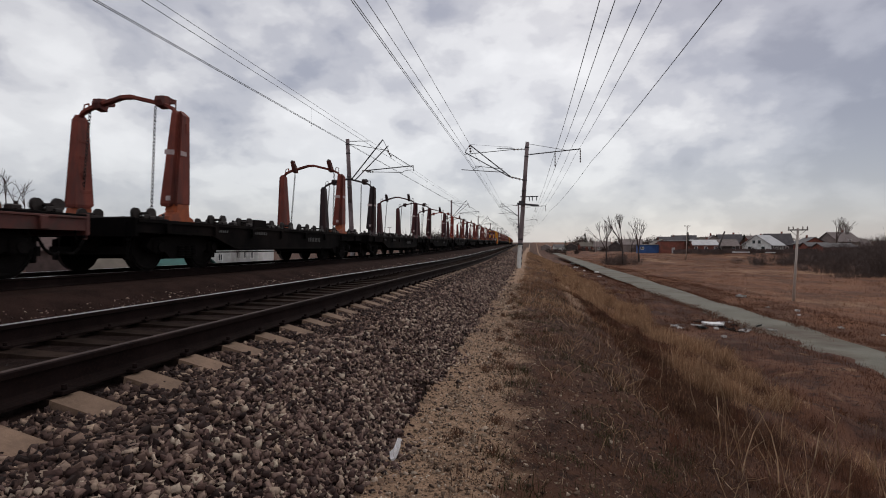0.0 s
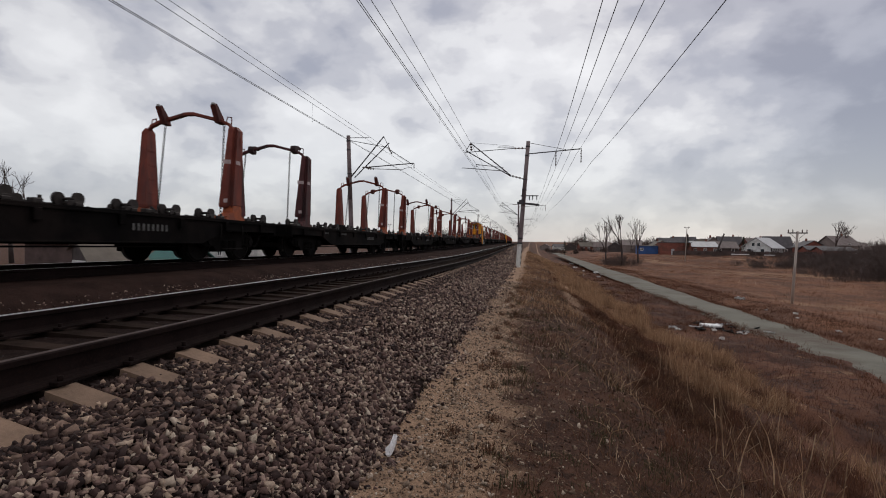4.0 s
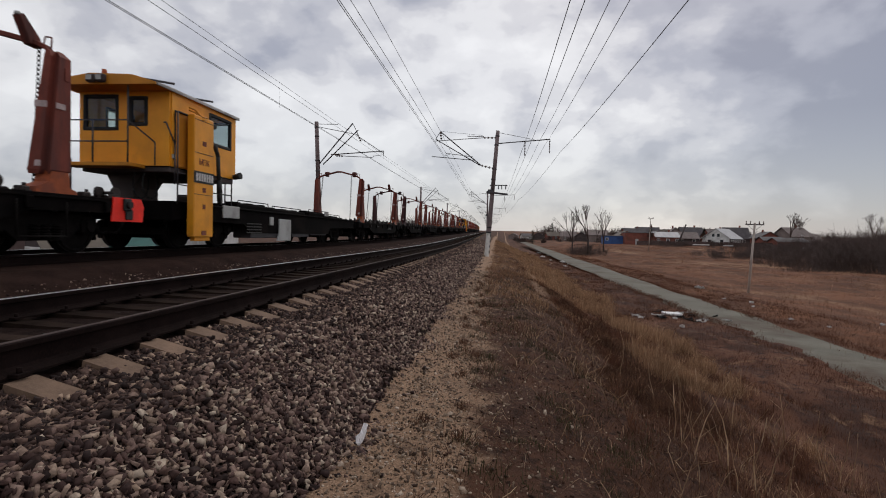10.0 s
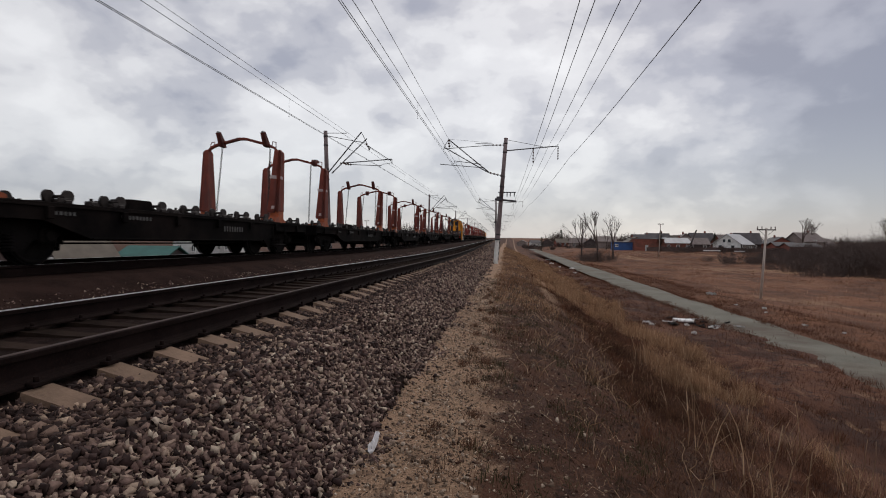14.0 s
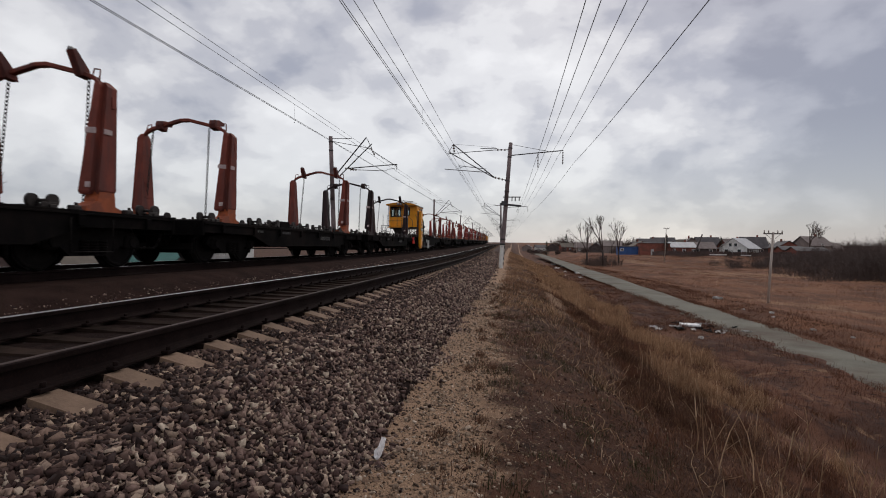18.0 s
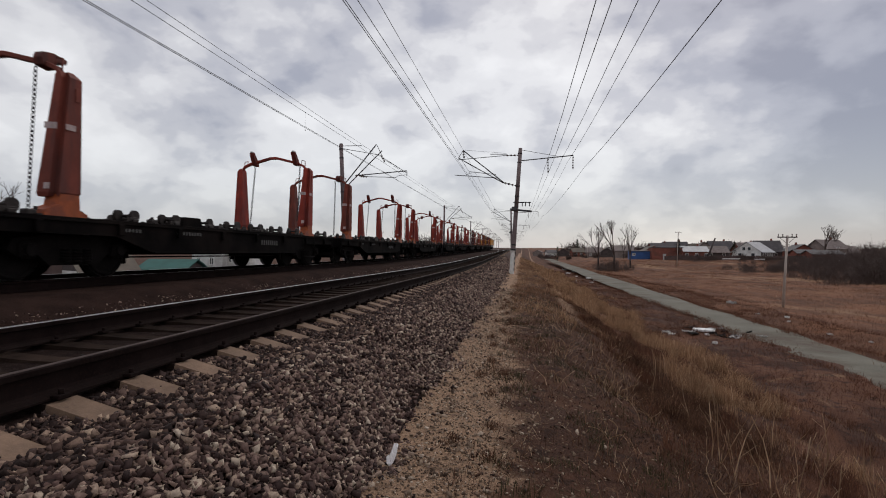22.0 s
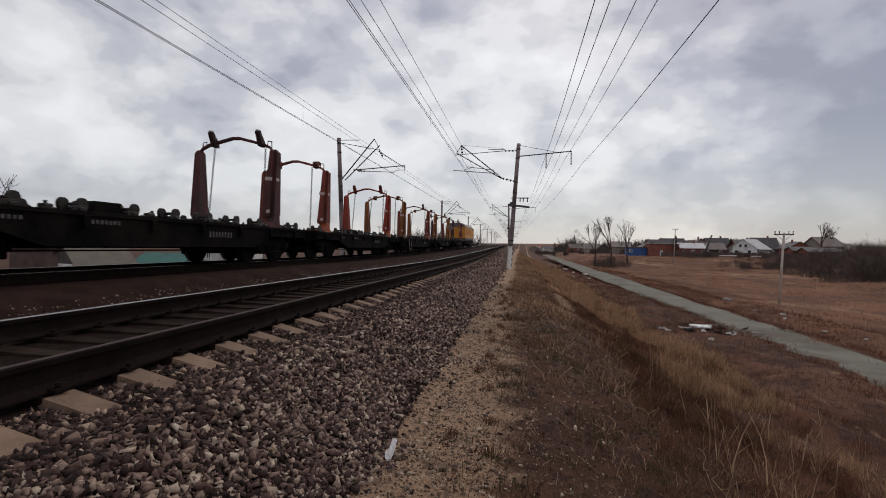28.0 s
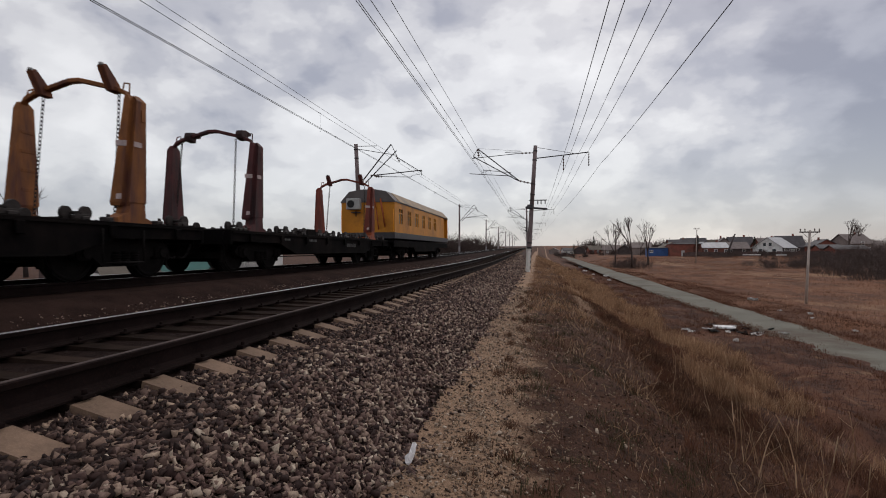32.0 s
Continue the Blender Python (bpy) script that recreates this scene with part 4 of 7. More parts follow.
PAINT = {
    "red": (gantry_paint("red_brown_gantry", (0.185, 0.048, 0.034), (0.11, 0.04, 0.034)), gantry_paint("red_brown_pawl", (0.15, 0.042, 0.031), (0.08, 0.03, 0.027))),
    "bright": (gantry_paint("orange_red_gantry", (0.27, 0.043, 0.029), (0.15, 0.035, 0.030)), gantry_paint("orange_red_pawl", (0.21, 0.041, 0.029), (0.11, 0.03, 0.027))),
    "black": (gantry_paint("blackened_gantry", (0.032, 0.023, 0.025), (0.05, 0.026, 0.025)), gantry_paint("blackened_pawl", (0.025, 0.02, 0.021), (0.04, 0.024, 0.023))),
    "maroon": (gantry_paint("maroon_gantry", (0.085, 0.03, 0.03), (0.045, 0.027, 0.028)), gantry_paint("maroon_pawl", (0.055, 0.026, 0.025), (0.04, 0.025, 0.025))),
    "ochre": (gantry_paint("ochre_gantry", (0.225, 0.088, 0.03), (0.11, 0.045, 0.032)), gantry_paint("ochre_pawl", (0.19, 0.068, 0.03), (0.10, 0.04, 0.028))),
}
LABELS = {"red": "red-brown", "bright": "bright orange-red", "black": "blackened", "maroon": "dark maroon", "ochre": "faded ochre"}


def repaint(car, front, rear, body="car_black"):
    """Own paint for the two gantries and the frame of a copied wagon."""
    for ob in car.children_recursive:
        base = ob.name.split(".")[0]
        top = ob.parent
        while top.parent is not None and top.parent != car:
            top = top.parent
        if base in ("post", "arch", "pawl", "rung", "lug"):
            key = front if top.matrix_basis.translation.y < 0 else rear
            ob.material_slots[0].link = "OBJECT"
            ob.material_slots[0].material = PAINT[key][1 if base == "pawl" else 0]
        elif base == "foot":
            key = front if top.matrix_basis.translation.y < 0 else rear
            if key in ("black", "maroon", "ochre"):
                ob.material_slots[0].link = "OBJECT"
                ob.material_slots[0].material = PAINT[key][0]
        elif base in ("frame", "end_beam", "stake_pocket") and body != "car_black":
            ob.material_slots[0].link = "OBJECT"
            ob.material_slots[0].material = MAT[body]
    tagged(car, ("red-framed" if body == "car_red" else "black") + " flatcar with " + LABELS[front] + (" gantries" if front == rear else " and " + LABELS[rear] + " gantries") + " and deck rollers")


def word(text, size, parent, m, mat, label=""):
    """Flat lettering in the built-in font."""
    cu = bpy.data.curves.new("lettering", "FONT")
    cu.body, cu.size, cu.extrude, cu.align_x = text, size, 0.003, "CENTER"
    tmp = bpy.data.objects.new("lettering", cu)
    me = bpy.data.meshes.new_from_object(tmp)
    bpy.data.objects.remove(tmp)
    me.materials.clear()
    me.materials.append(mat)
    ob = new("lettering", me)
    ob.parent, ob.matrix_basis = parent, m
    return tagged(ob, label)


MOTOR_LENGTH = 16.24


def build_motor_car():
    """Motor platform wagon; y = 0 at its front coupling."""
    car = thing("motor_platform_wagon", "black motor platform wagon with raised yellow driving cab", "railway wagon", group="wagons of the moving train")
    Lc = MOTOR_LENGTH
    bm = bmesh.new()
    for s in (-1, 1):
        prism(bm, [(0.65, 0.70), (4.0, 0.66), (4.4, 0.40), (11.6, 0.40), (12.0, 0.66), (Lc - 0.65, 0.70), (Lc - 0.65, 1.08), (0.65, 1.08)], s * 1.38 - 0.03, s * 1.38 + 0.03, "x")
        box(bm, (s * 1.41, Lc / 2, 1.07), (0.07, Lc - 1.3, 0.05), 0.01)
    box(bm, (0, Lc / 2, 0.75), (0.6, Lc - 1.6, 0.5), 0.02)
    part("frame", bm, MAT["car_black"], car)
    bm = bmesh.new()
    box(bm, (0, Lc / 2, 1.09), (2.8, Lc - 1.3, 0.04), 0.005)
    part("deck", bm, MAT["car_black"], car)
    for y, s in ((0.62, -1), (Lc - 0.62, 1)):
        bm = bmesh.new()
        box(bm, (0, y, 0.88), (2.84, 0.1, 0.42), 0.015)
        part("end_beam", bm, MAT["car_black"], car)
    coupler(car, 0.05, -1)
    coupler(car, Lc - 0.05, 1)
    for y in (2.65, Lc - 2.65):
        bogie(car, y)
    # low equipment housings along the deck
    for y0, y1, w, z0, z1 in ((3.9, 6.4, 2.5, 1.1, 1.25), (6.5, 9.6, 2.3, 1.1, 1.22), (9.7, 12.2, 2.5, 1.1, 1.26), (12.3, 14.8, 2.2, 1.1, 1.18)):
        bm = bmesh.new()
        box(bm, (0, (y0 + y1) / 2, (z0 + z1) / 2), (w, y1 - y0, z1 - z0), 0.03)
        for k in range(3):
            box(bm, (w / 2 - 0.35, y0 + (k + 0.5) * (y1 - y0) / 3, z1 + 0.03), (0.3, 0.4, 0.06), 0.015)
        path_tube(bm, [(w / 2 - 0.1, y0 + 0.2, z1), (w / 2 - 0.1, y0 + 0.25, z1 + 0.1), (w / 2 - 0.1, y1 - 0.25, z1 + 0.1), (w / 2 - 0.1, y1 - 0.2, z1)], 0.015, 6)
        part("equipment_cover", bm, MAT["car_black"], car)
    # cabinets hung under the frame
    for y0, y1, z0 in ((4.5, 6.6, 0.22), (7.7, 9.4, 0.24), (9.6, 11.5, 0.30)):
        bm = bmesh.new()
        box(bm, (1.1, (y0 + y1) / 2, (z0 + 0.7) / 2 + 0.05), (0.56, y1 - y0, 0.72 - z0), 0.02)
        part("under_cabinet", bm, MAT["skirt"], car)
    for (y0, y1, z0, z1), nm in (((6.4, 7.4, 0.16, 0.88), "tool_cabinet_door"), ((5.7, 5.95, 0.66, 0.92), "notice_plate"), ((2.75, 3.65, 0.80, 1.13), "electric_box"), ((11.1, 11.55, 1.14, 1.34), "notice_plate")):
        bm = bmesh.new()
        box(bm, (1.43, (y0 + y1) / 2, (z0 + z1) / 2), (0.05, y1 - y0, z1 - z0), 0.01)
        if nm == "tool_cabinet_door":
            prism(bm, [(y0 - 0.14, z0), (y0, z0), (y0, z0 + 0.25)], 1.41, 1.45, "x")
        part(nm, bm, MAT["panel_white"], car)
    bm = bmesh.new()
    for k in range(4):
        bars(bm, 1.416, 4.15, 0.68 - k * 0.085, 1.0, 0.03, 9, 0.25)
    tagged(part("marking", bm, MAT["mark_dim"], car, "four lines of small pale stencilling"), kind="stuff")
    # ---- the cab on its pedestal
    cab = new("cab")
    cab.parent = car
    x0, x1, y0, y1, z0, z1 = -0.72, 1.40, 0.50, 3.42, 1.87, 3.50
    bm = bmesh.new()
    prism(bm, [(-0.62, 1.78), (0.30, 1.78), (0.06, 1.45), (0.06, 1.08), (-0.44, 1.08), (-0.44, 1.45)], 1.15, 2.1, "y")
    box(bm, (0.34, 1.95, 1.80), (2.1, 2.85, 0.13), 0.02)
    box(bm, (0.9, 2.2, 1.22), (0.5, 0.5, 0.24), 0.03)
    part("pedestal", bm, MAT["wall_dark"], cab)
    t = 0.05
    def wall(name, lo, hi, holes, axis, at, mat=MAT["yellow"]):
        """A sheet wall across u (x or y) and z, with rectangular window holes."""
        us = sorted({lo, hi, *(h[0] for h in holes), *(h[1] for h in holes)})
        zs = sorted({z0, z1, *(h[2] for h in holes), *(h[3] for h in holes)})
        b = bmesh.new()
        for a, c in zip(us, us[1:]):
            for d, e in zip(zs, zs[1:]):
                if any(h[0] <= a and c <= h[1] and h[2] <= d and e <= h[3] for h in holes):
                    continue
                mid, size = (a + c) / 2, c - a
                if axis == "x":
                    box(b, (mid, at, (d + e) / 2), (size, t, e - d))
                else:
                    box(b, (at, mid, (d + e) / 2), (t, size, e - d))
        bmesh.ops.remove_doubles(b, verts=b.verts[:], dist=0.0005)
        return part(name, b, mat, cab)
    def pane(u0, u1, zz0, zz1, axis, at):
        b = bmesh.new()
        c, s = ((u0 + u1) / 2, at, (zz0 + zz1) / 2), (u1 - u0, 0.008, zz1 - zz0)
        if axis == "y":
            c, s = (at, (u0 + u1) / 2, (zz0 + zz1) / 2), (0.008, u1 - u0, zz1 - zz0)
        box(b, c, s)
        p = part("pane", b, MAT["glass"], cab)
        p.visible_shadow = False
        b = bmesh.new()
        for q in (u0 - 0.02, u1 + 0.02):
            box(b, (q, at, c[2]) if axis == "x" else (at, q, c[2]), (0.09, 0.085, zz1 - zz0 + 0.12) if axis == "x" else (0.085, 0.09, zz1 - zz0 + 0.12), 0.02)
        for q in (zz0 - 0.02, zz1 + 0.02):
            box(b, (c[0], c[1], q), (u1 - u0, 0.08, 0.09) if axis == "x" else (0.08, u1 - u0, 0.09), 0.02)
        part("window_frame", b, MAT["rubber"], cab)
    front, narrow, side = (-0.58, 0.15, 2.70, 3.38), (0.50, 0.84, 2.80, 3.34), (2.12, 3.12, 2.66, 3.34)
    wall("front_wall", x0, x1, [front, narrow], "x", y0)
    pane(*front, "x", y0)
    pane(*narrow, "x", y0)
    wall("rear_wall", x0, x1, [(-0.62, 0.45, 2.5, 3.36), (0.6, 1.25, 2.5, 3.36)], "x", y1)
    pane(-0.62, 0.45, 2.5, 3.36, "x", y1)
    pane(0.6, 1.25, 2.5, 3.36, "x", y1)
    wall("side_wall", y0 + 0.03, y1, [side], "y", x1)
    pane(*side, "y", x1)
    wall("side_wall", y0, y1, [(1.3, 2.2, 2.6, 3.3)], "y", x0)
    pane(1.3, 2.2, 2.6, 3.3, "y", x0)
    b = bmesh.new()
    box(b, ((x0 + x1) / 2, (y0 + y1) / 2, z0 + 0.02), (x1 - x0 - 0.1, y1 - y0 - 0.1, 0.06))
    box(b, (0.0, 1.45, 2.35), (0.8, 0.4, 0.7), 0.04)
    box(b, (0.2, 2.3, 2.3), (0.45, 0.45, 0.12), 0.04)
    box(b, (0.2, 2.52, 2.5), (0.4, 0.08, 0.5), 0.03)
    part("driver_desk_and_seat", b, MAT["inside"], cab)
    b = bmesh.new()
    prism(b, [(x0 - 0.14, z1), (x1 + 0.06, z1), (x1 + 0.06, z1 + 0.05), (0.95, z1 + 0.20), (0.0, z1 + 0.24), (x0 - 0.14, z1 + 0.10)], y0 - 0.62, y1 + 0.08, "y")
    part("roof", b, [MAT["yellow_dull"]], cab)
    b = bmesh.new()
    prism(b, [(x0 - 0.15, z1 + 0.10), (x1 + 0.075, z1 + 0.045), (x1 + 0.075, z1 + 0.07), (0.95, z1 + 0.225), (0.0, z1 + 0.265), (x0 - 0.15, z1 + 0.125)], y0 - 0.3, y1 + 0.1, "y")
    part("roof_sheet", b, MAT["roof_pale"], cab)
    b = bmesh.new()
    box(b, (x1 + 0.085, (y0 + y1) / 2 - 0.25, z1 + 0.02), (0.03, y1 - y0 + 0.65, 0.06), 0.006)
    part("gutter", b, MAT["panel_white"], cab, "pale edge strip of the roof")
    for y in (y0 + 0.5, y0 + 2.2):
        b = bmesh.new()
        tube(b, (0.5, y, z1 + 0.24), (0.5, y, z1 + 0.36), 0.09, 0.05, 10)
        path_tube(b, [(0.1, y - 0.3, z1 + 0.40), (0.5, y, z1 + 0.42), (1.0, y + 0.3, z1 + 0.39)], 0.028, 6)
        part("antenna", b, MAT["steel_grey"], cab)
    b = bmesh.new()
    for x in (0.0, 0.22):
        box(b, (x + 0.08, y0 - 0.68, z1 + 0.11), (0.2, 0.12, 0.17), 0.03)
    for x in (0.0, 0.22):
        box(b, (x + 0.08, y0 - 0.75, z1 + 0.11), (0.15, 0.02, 0.12), 0.01, mi=1)
    part("headlamp", b, [MAT["wall_dark"], MAT["panel_white"]], cab, "twin square headlamps")
    b = bmesh.new()
    tube(b, (0.24, y0 - 0.5, z1 + 0.2), (0.24, y0 - 0.5, z1 + 0.34), 0.06, 0.045, 10)
    part("beacon", b, MAT["orange_foot"], cab, "small red beacon")
    # balcony before the cab, with rails and steps
    b = bmesh.new()
    box(b, ((x0 + 0.80) / 2, y0 - 0.29, z0 - 0.03), (0.80 - x0 + 0.1, 0.52, 0.08), 0.01)
    part("balcony", b, MAT["yellow_dull"], cab)
    b = bmesh.new()
    for x in (x0 + 0.02, 0.0, 0.80):
        tube(b, (x, y0 - 0.53, z0), (x, y0 - 0.53, z1 if x > 0.5 or x < -0.5 else z0 + 0.9), 0.02, n=6)
    for z in (z0 + 0.45, z0 + 0.9):
        tube(b, (x0 + 0.02, y0 - 0.53, z), (0.80, y0 - 0.53, z), 0.016, n=6)
    path_tube(b, [(0.80, y0 - 0.53, z0 + 0.9), (1.12, y0 - 0.1, z0 + 0.5), (1.12, y0 - 0.1, z0)], 0.016, 6)
    part("hand_rail", b, MAT["steel_grey"], cab)
    b = bmesh.new()
    for x in (-1.1, -0.78):
        path_tube(b, [(x, -0.1 + y0 - 0.9, 1.08), (x, y0 - 0.55, z0), (x, y0 - 0.55, z0 + 0.9)], 0.018, 6)
    for k in range(4):
        f = (k + 0.5) / 4
        box(b, (-0.94, y0 - 1.0 + 0.45 * f, 1.08 + (z0 - 1.08) * f), (0.32, 0.16, 0.025))
    part("steps", b, MAT["steel_grey"], cab)
    b = bmesh.new()
    path_tube(b, [(1.30, y0 - 0.06, z0 + 0.95), (1.36, y0 - 0.08, z0 + 0.95), (1.47, y0 + 0.08, z0 + 0.5), (1.47, y0 + 0.08, z0 - 0.4)], 0.016, 6)
    part("hand_rail", b, MAT["steel_grey"], cab)
    b = bmesh.new()
    box(b, (1.428, 0.96, 2.48), (0.02, 0.62, 1.2), 0.006)
    part("door", b, MAT["yellow_dull"], cab)
    b = bmesh.new()
    box(b, (1.432, 1.33, 2.48), (0.03, 0.10, 1.26))
    box(b, (1.432, 0.64, 2.48), (0.03, 0.03, 1.26))
    box(b, (1.432, 0.96, 3.11), (0.03, 0.66, 0.03))
    part("door_frame", b, MAT["rubber"], cab)
    b = bmesh.new()
    for y in (0.64, 1.30):
        tube(b, (1.50, y, 1.05), (1.50, y, 3.1), 0.018, n=6)
    for z in (1.22, 1.48, 1.74):
        tube(b, (1.50, 0.64, z), (1.50, 1.30, z), 0.014, n=6)
    tube(b, (1.50, 0.64, 3.1), (1.50, 1.30, 3.1), 0.018, n=6)
    part("ladder", b, MAT["steel_grey"], cab)
    # low railing along the deck under the cab
    b = bmesh.new()
    for y in (1.95, 2.3, 2.65, 3.0, 3.35):
        tube(b, (1.36, y, 1.08), (1.36, y, 1.76), 0.02, n=6)
    for z in (1.42, 1.74):
        tube(b, (1.36, 1.95, z), (1.36, 3.35, z), 0.018, n=6)
    part("deck_railing", b, MAT["steel_grey"], cab)
    b = bmesh.new()
    for x in (-1.25, -0.9, -0.55):
        tube(b, (x, 0.02, 1.08), (x, 0.02, 1.95), 0.02, n=6)
    for z in (1.5, 1.95):
        tube(b, (-1.25, 0.02, z), (-0.55, 0.02, z), 0.018, n=6)
    part("deck_railing", b, MAT["steel_grey"], cab)
    b = bmesh.new()
    box(b, (1.43, y0 + 0.1, z0 + 0.22), (0.05, 0.12, 0.1), 0.015)
    part("marker_lamp", b, MAT["panel_white"], cab)
    for k, x in enumerate((0.55, 0.78)):
        b = bmesh.new()
        pts = [(x + 0.02 * math.sin(q), 0.75 + 0.24 * math.sin(q), 1.50 - 0.34 * math.cos(q * 0.98)) for q in [-2.4 + 0.4 * j for j in range(13)]]
        path_tube(b, pts, 0.02, 6)
        part("hanging_cable", b, MAT["rubber"], cab)
    # the yellow crane column beside the cab
    col = new("column")
    col.parent = car
    b = bmesh.new()
    box(b, (1.60, 1.40, 1.71), (0.18, 0.84, 2.82), 0.02)
    box(b, (1.60, 1.40, 0.27), (0.12, 0.66, 0.12), 0.01)
    part("casing", b, MAT["yellow"], col)
    for z in (1.30, 2.26, 3.02):
        b = bmesh.new()
        box(b, (1.692, 1.40, z), (0.008, 0.80, 0.012))
        part("seam", b, MAT["wall_dark"], col)
    b = bmesh.new()
    box(b, (1.697, 1.40, 1.70), (0.014, 0.86, 0.27))
    part("number_panel", b, MAT["black_paint"], col)
    b = bmesh.new()
    bars(b, 1.709, 1.02, 1.70, 0.76, 0.18, 7, 0.3)
    part("number_bars", b, MAT["mark"], col, "white bars on black")
    word("\u041c\u041f\u041a", 0.20, col, pose(1.694, 1.40, 1.99, 90, 0, 90), MAT["wall_brick"], "dark painted letters")
    for z, w in ((2.50, 0.16), (1.41, 0.14), (1.02, 0.12), (0.40, 0.2)):
        b = bmesh.new()
        box(b, (1.693, 1.40, z), (0.008, w, 0.11))
        box(b, (1.697, 1.40, z), (0.008, w * 0.7, 0.02))
        part("marking", b, MAT["wall_brick"], col)
    b = bmesh.new()
    pts = [(1.66, 1.92, 2.55), (1.72, 1.96, 2.3), (1.74, 1.98, 1.7), (1.72, 2.02, 1.38), (1.68, 2.12, 1.20), (1.62, 2.26, 1.15), (1.56, 2.40, 1.22), (1.5, 2.50, 1.45), (1.46, 2.54, 1.85)]
    path_tube(b, pts, 0.05, 8)
    for q in pts[1:]:
        ring_bar(b, q, (0.2, 0.1, 1), 0.05, 0.014, 8, 5)
    part("hose", b, MAT["rubber"], col)
    b = bmesh.new()
    for z in (3.20, 3.14):
        path_tube(b, [(1.5, 1.06, z + 0.08), (1.62, 1.12, z + 0.04), (1.68, 1.3, z - 0.1), (1.68, 1.5, z - 0.06), (1.62, 1.75, z - 0.12)], 0.02, 6)
    part("cable", b, MAT["yellow_dull"], col)
    b = bmesh.new()
    box(b, (1.58, 1.95, 3.02), (0.16, 0.14, 0.12), 0.02)
    part("bracket", b, MAT["rubber"], col)
    b = bmesh.new()
    tube(b, (1.46, 3.30, 1.92), (1.66, 3.26, 1.96), 0.07, 0.09, n=12)
    part("side_lamp", b, MAT["rubber"], col)
    return car


CREW_LENGTH = 17.9


def build_crew_car():
    """Yellow crew car that ends the train; y = 0 at its front coupling."""
    car = thing("crew_coach", "yellow crew coach with grey chamfered roof at train's end", "railway coach", group="wagons of the moving train")
    y0, y1, w = 0.75, CREW_LENGTH - 0.5, 1.42
    bm = bmesh.new()
    for s in (-1, 1):
        prism(bm, [(y0, 0.72), (5.2, 0.70), (5.6, 0.45), (12.2, 0.45), (12.6, 0.70), (y1, 0.72), (y1, 1.06), (y0, 1.06)], s * 1.36 - 0.03, s * 1.36 + 0.03, "x")
    box(bm, (0, (y0 + y1) / 2, 1.0), (2.76, y1 - y0, 0.12), 0.01)
    part("frame", bm, MAT["car_black"], car)
    bm = bmesh.new()
    box(bm, (0, (y0 + y1) / 2, 1.31), (2 * w + 0.02, y1 - y0, 0.32), 0.02)
    part("skirt", bm, MAT["skirt"], car)
    zb, zt = 1.47, 3.02
    windows = [(1.6 + k * 1.95, 2.55 + k * 1.95) for k in range(6)]
    def side_panel(s):
        b = bmesh.new()
        ys = sorted({y0, y1 - 2.1, *(a for a, _ in windows), *(c for _, c in windows)})
        for a, c in zip(ys, ys[1:]):
            hole = (a, c) in windows
            for d, e in ((zb, 1.90), (1.90, 2.78), (2.78, zt)):
                if not (hole and d == 1.90):
                    box(b, (s * (w - 0.03), (a + c) / 2, (d + e) / 2), (0.06, c - a, e - d))
        # recessed entry at the rear
        box(b, (s * (w - 0.28), y1 - 1.05, (zb + zt) / 2), (0.06, 2.1, zt - zb))
        box(b, (s * (w - 0.15), y1 - 0.06, (zb + zt) / 2), (0.3, 0.12, zt - zb))
        box(b, (s * (w - 0.15), y1 - 2.06, (zb + zt) / 2), (0.3, 0.08, zt - zb))
        bmesh.ops.remove_doubles(b, verts=b.verts[:], dist=0.0005)
        part("side_wall", b, MAT["yellow_dull"], car)
        for a, c in windows:
            b = bmesh.new()
            box(b, (s * (w - 0.05), (a + c) / 2, 2.34), (0.01, c - a, 0.88))
            win = part("window", b, MAT["curtain_glass"], car)
            b = bmesh.new()
            for q in (a + 0.02, (a + c) / 2, c - 0.02):
                box(b, (s * (w - 0.02), q, 2.34), (0.05, 0.06, 0.90), 0.006)
            for q in (1.915, 2.50, 2.765):
                box(b, (s * (w - 0.02), (a + c) / 2, q), (0.047, c - a, 0.05), 0.006)
            part("window_frame", b, MAT["yellow_dull"], win)
        b = bmesh.new()
        box(b, (s * (w - 0.235), y1 - 1.0, 2.2), (0.03, 0.8, 1.5), 0.01)
        part("door", b, MAT["yellow_dull"], car)
    for s in (-1, 1):
        side_panel(s)
    for y in (y0 + 0.03, y1 - 0.03):
        bm = bmesh.new()
        box(bm, (0, y, (zb + zt) / 2), (2 * w - 0.12, 0.06, zt - zb))
        part("end_wall", bm, MAT["yellow_dull"], car)
    bm = bmesh.new()
    prof = [(-w - 0.03, zt), (w + 0.03, zt), (w + 0.03, zt + 0.05), (0.98, zt + 0.56), (0.4, zt + 0.66), (-0.4, zt + 0.66), (-0.98, zt + 0.56), (-w - 0.03, zt + 0.05)]
    prism(bm, prof, y0 - 0.05, y1 + 0.05, "y")
    part("roof", bm, MAT["roof_grey"], car)
    # pale side slopes of the roof
    for s in (-1, 1):
        bm = bmesh.new()
        prism(bm, [(s * (w + 0.035), zt + 0.055), (s * 0.99, zt + 0.555), (s * 1.0, zt + 0.565), (s * (w + 0.05), zt + 0.065)], y0 + 0.9, y1, "y")
        part("roof_slope", bm, MAT["slope_dull"], car)
    bm = bmesh.new()
    box(bm, (-0.66, y0 - 0.26, 2.92), (0.70, 0.36, 0.56), 0.03)
    ac = part("air_conditioner", bm, MAT["panel_white"], car, "white air-conditioner box")
    bm = bmesh.new()
    ring_bar(bm, (-0.76, y0 - 0.45, 2.92), (0, 1, 0), 0.17, 0.02, 18, 6)
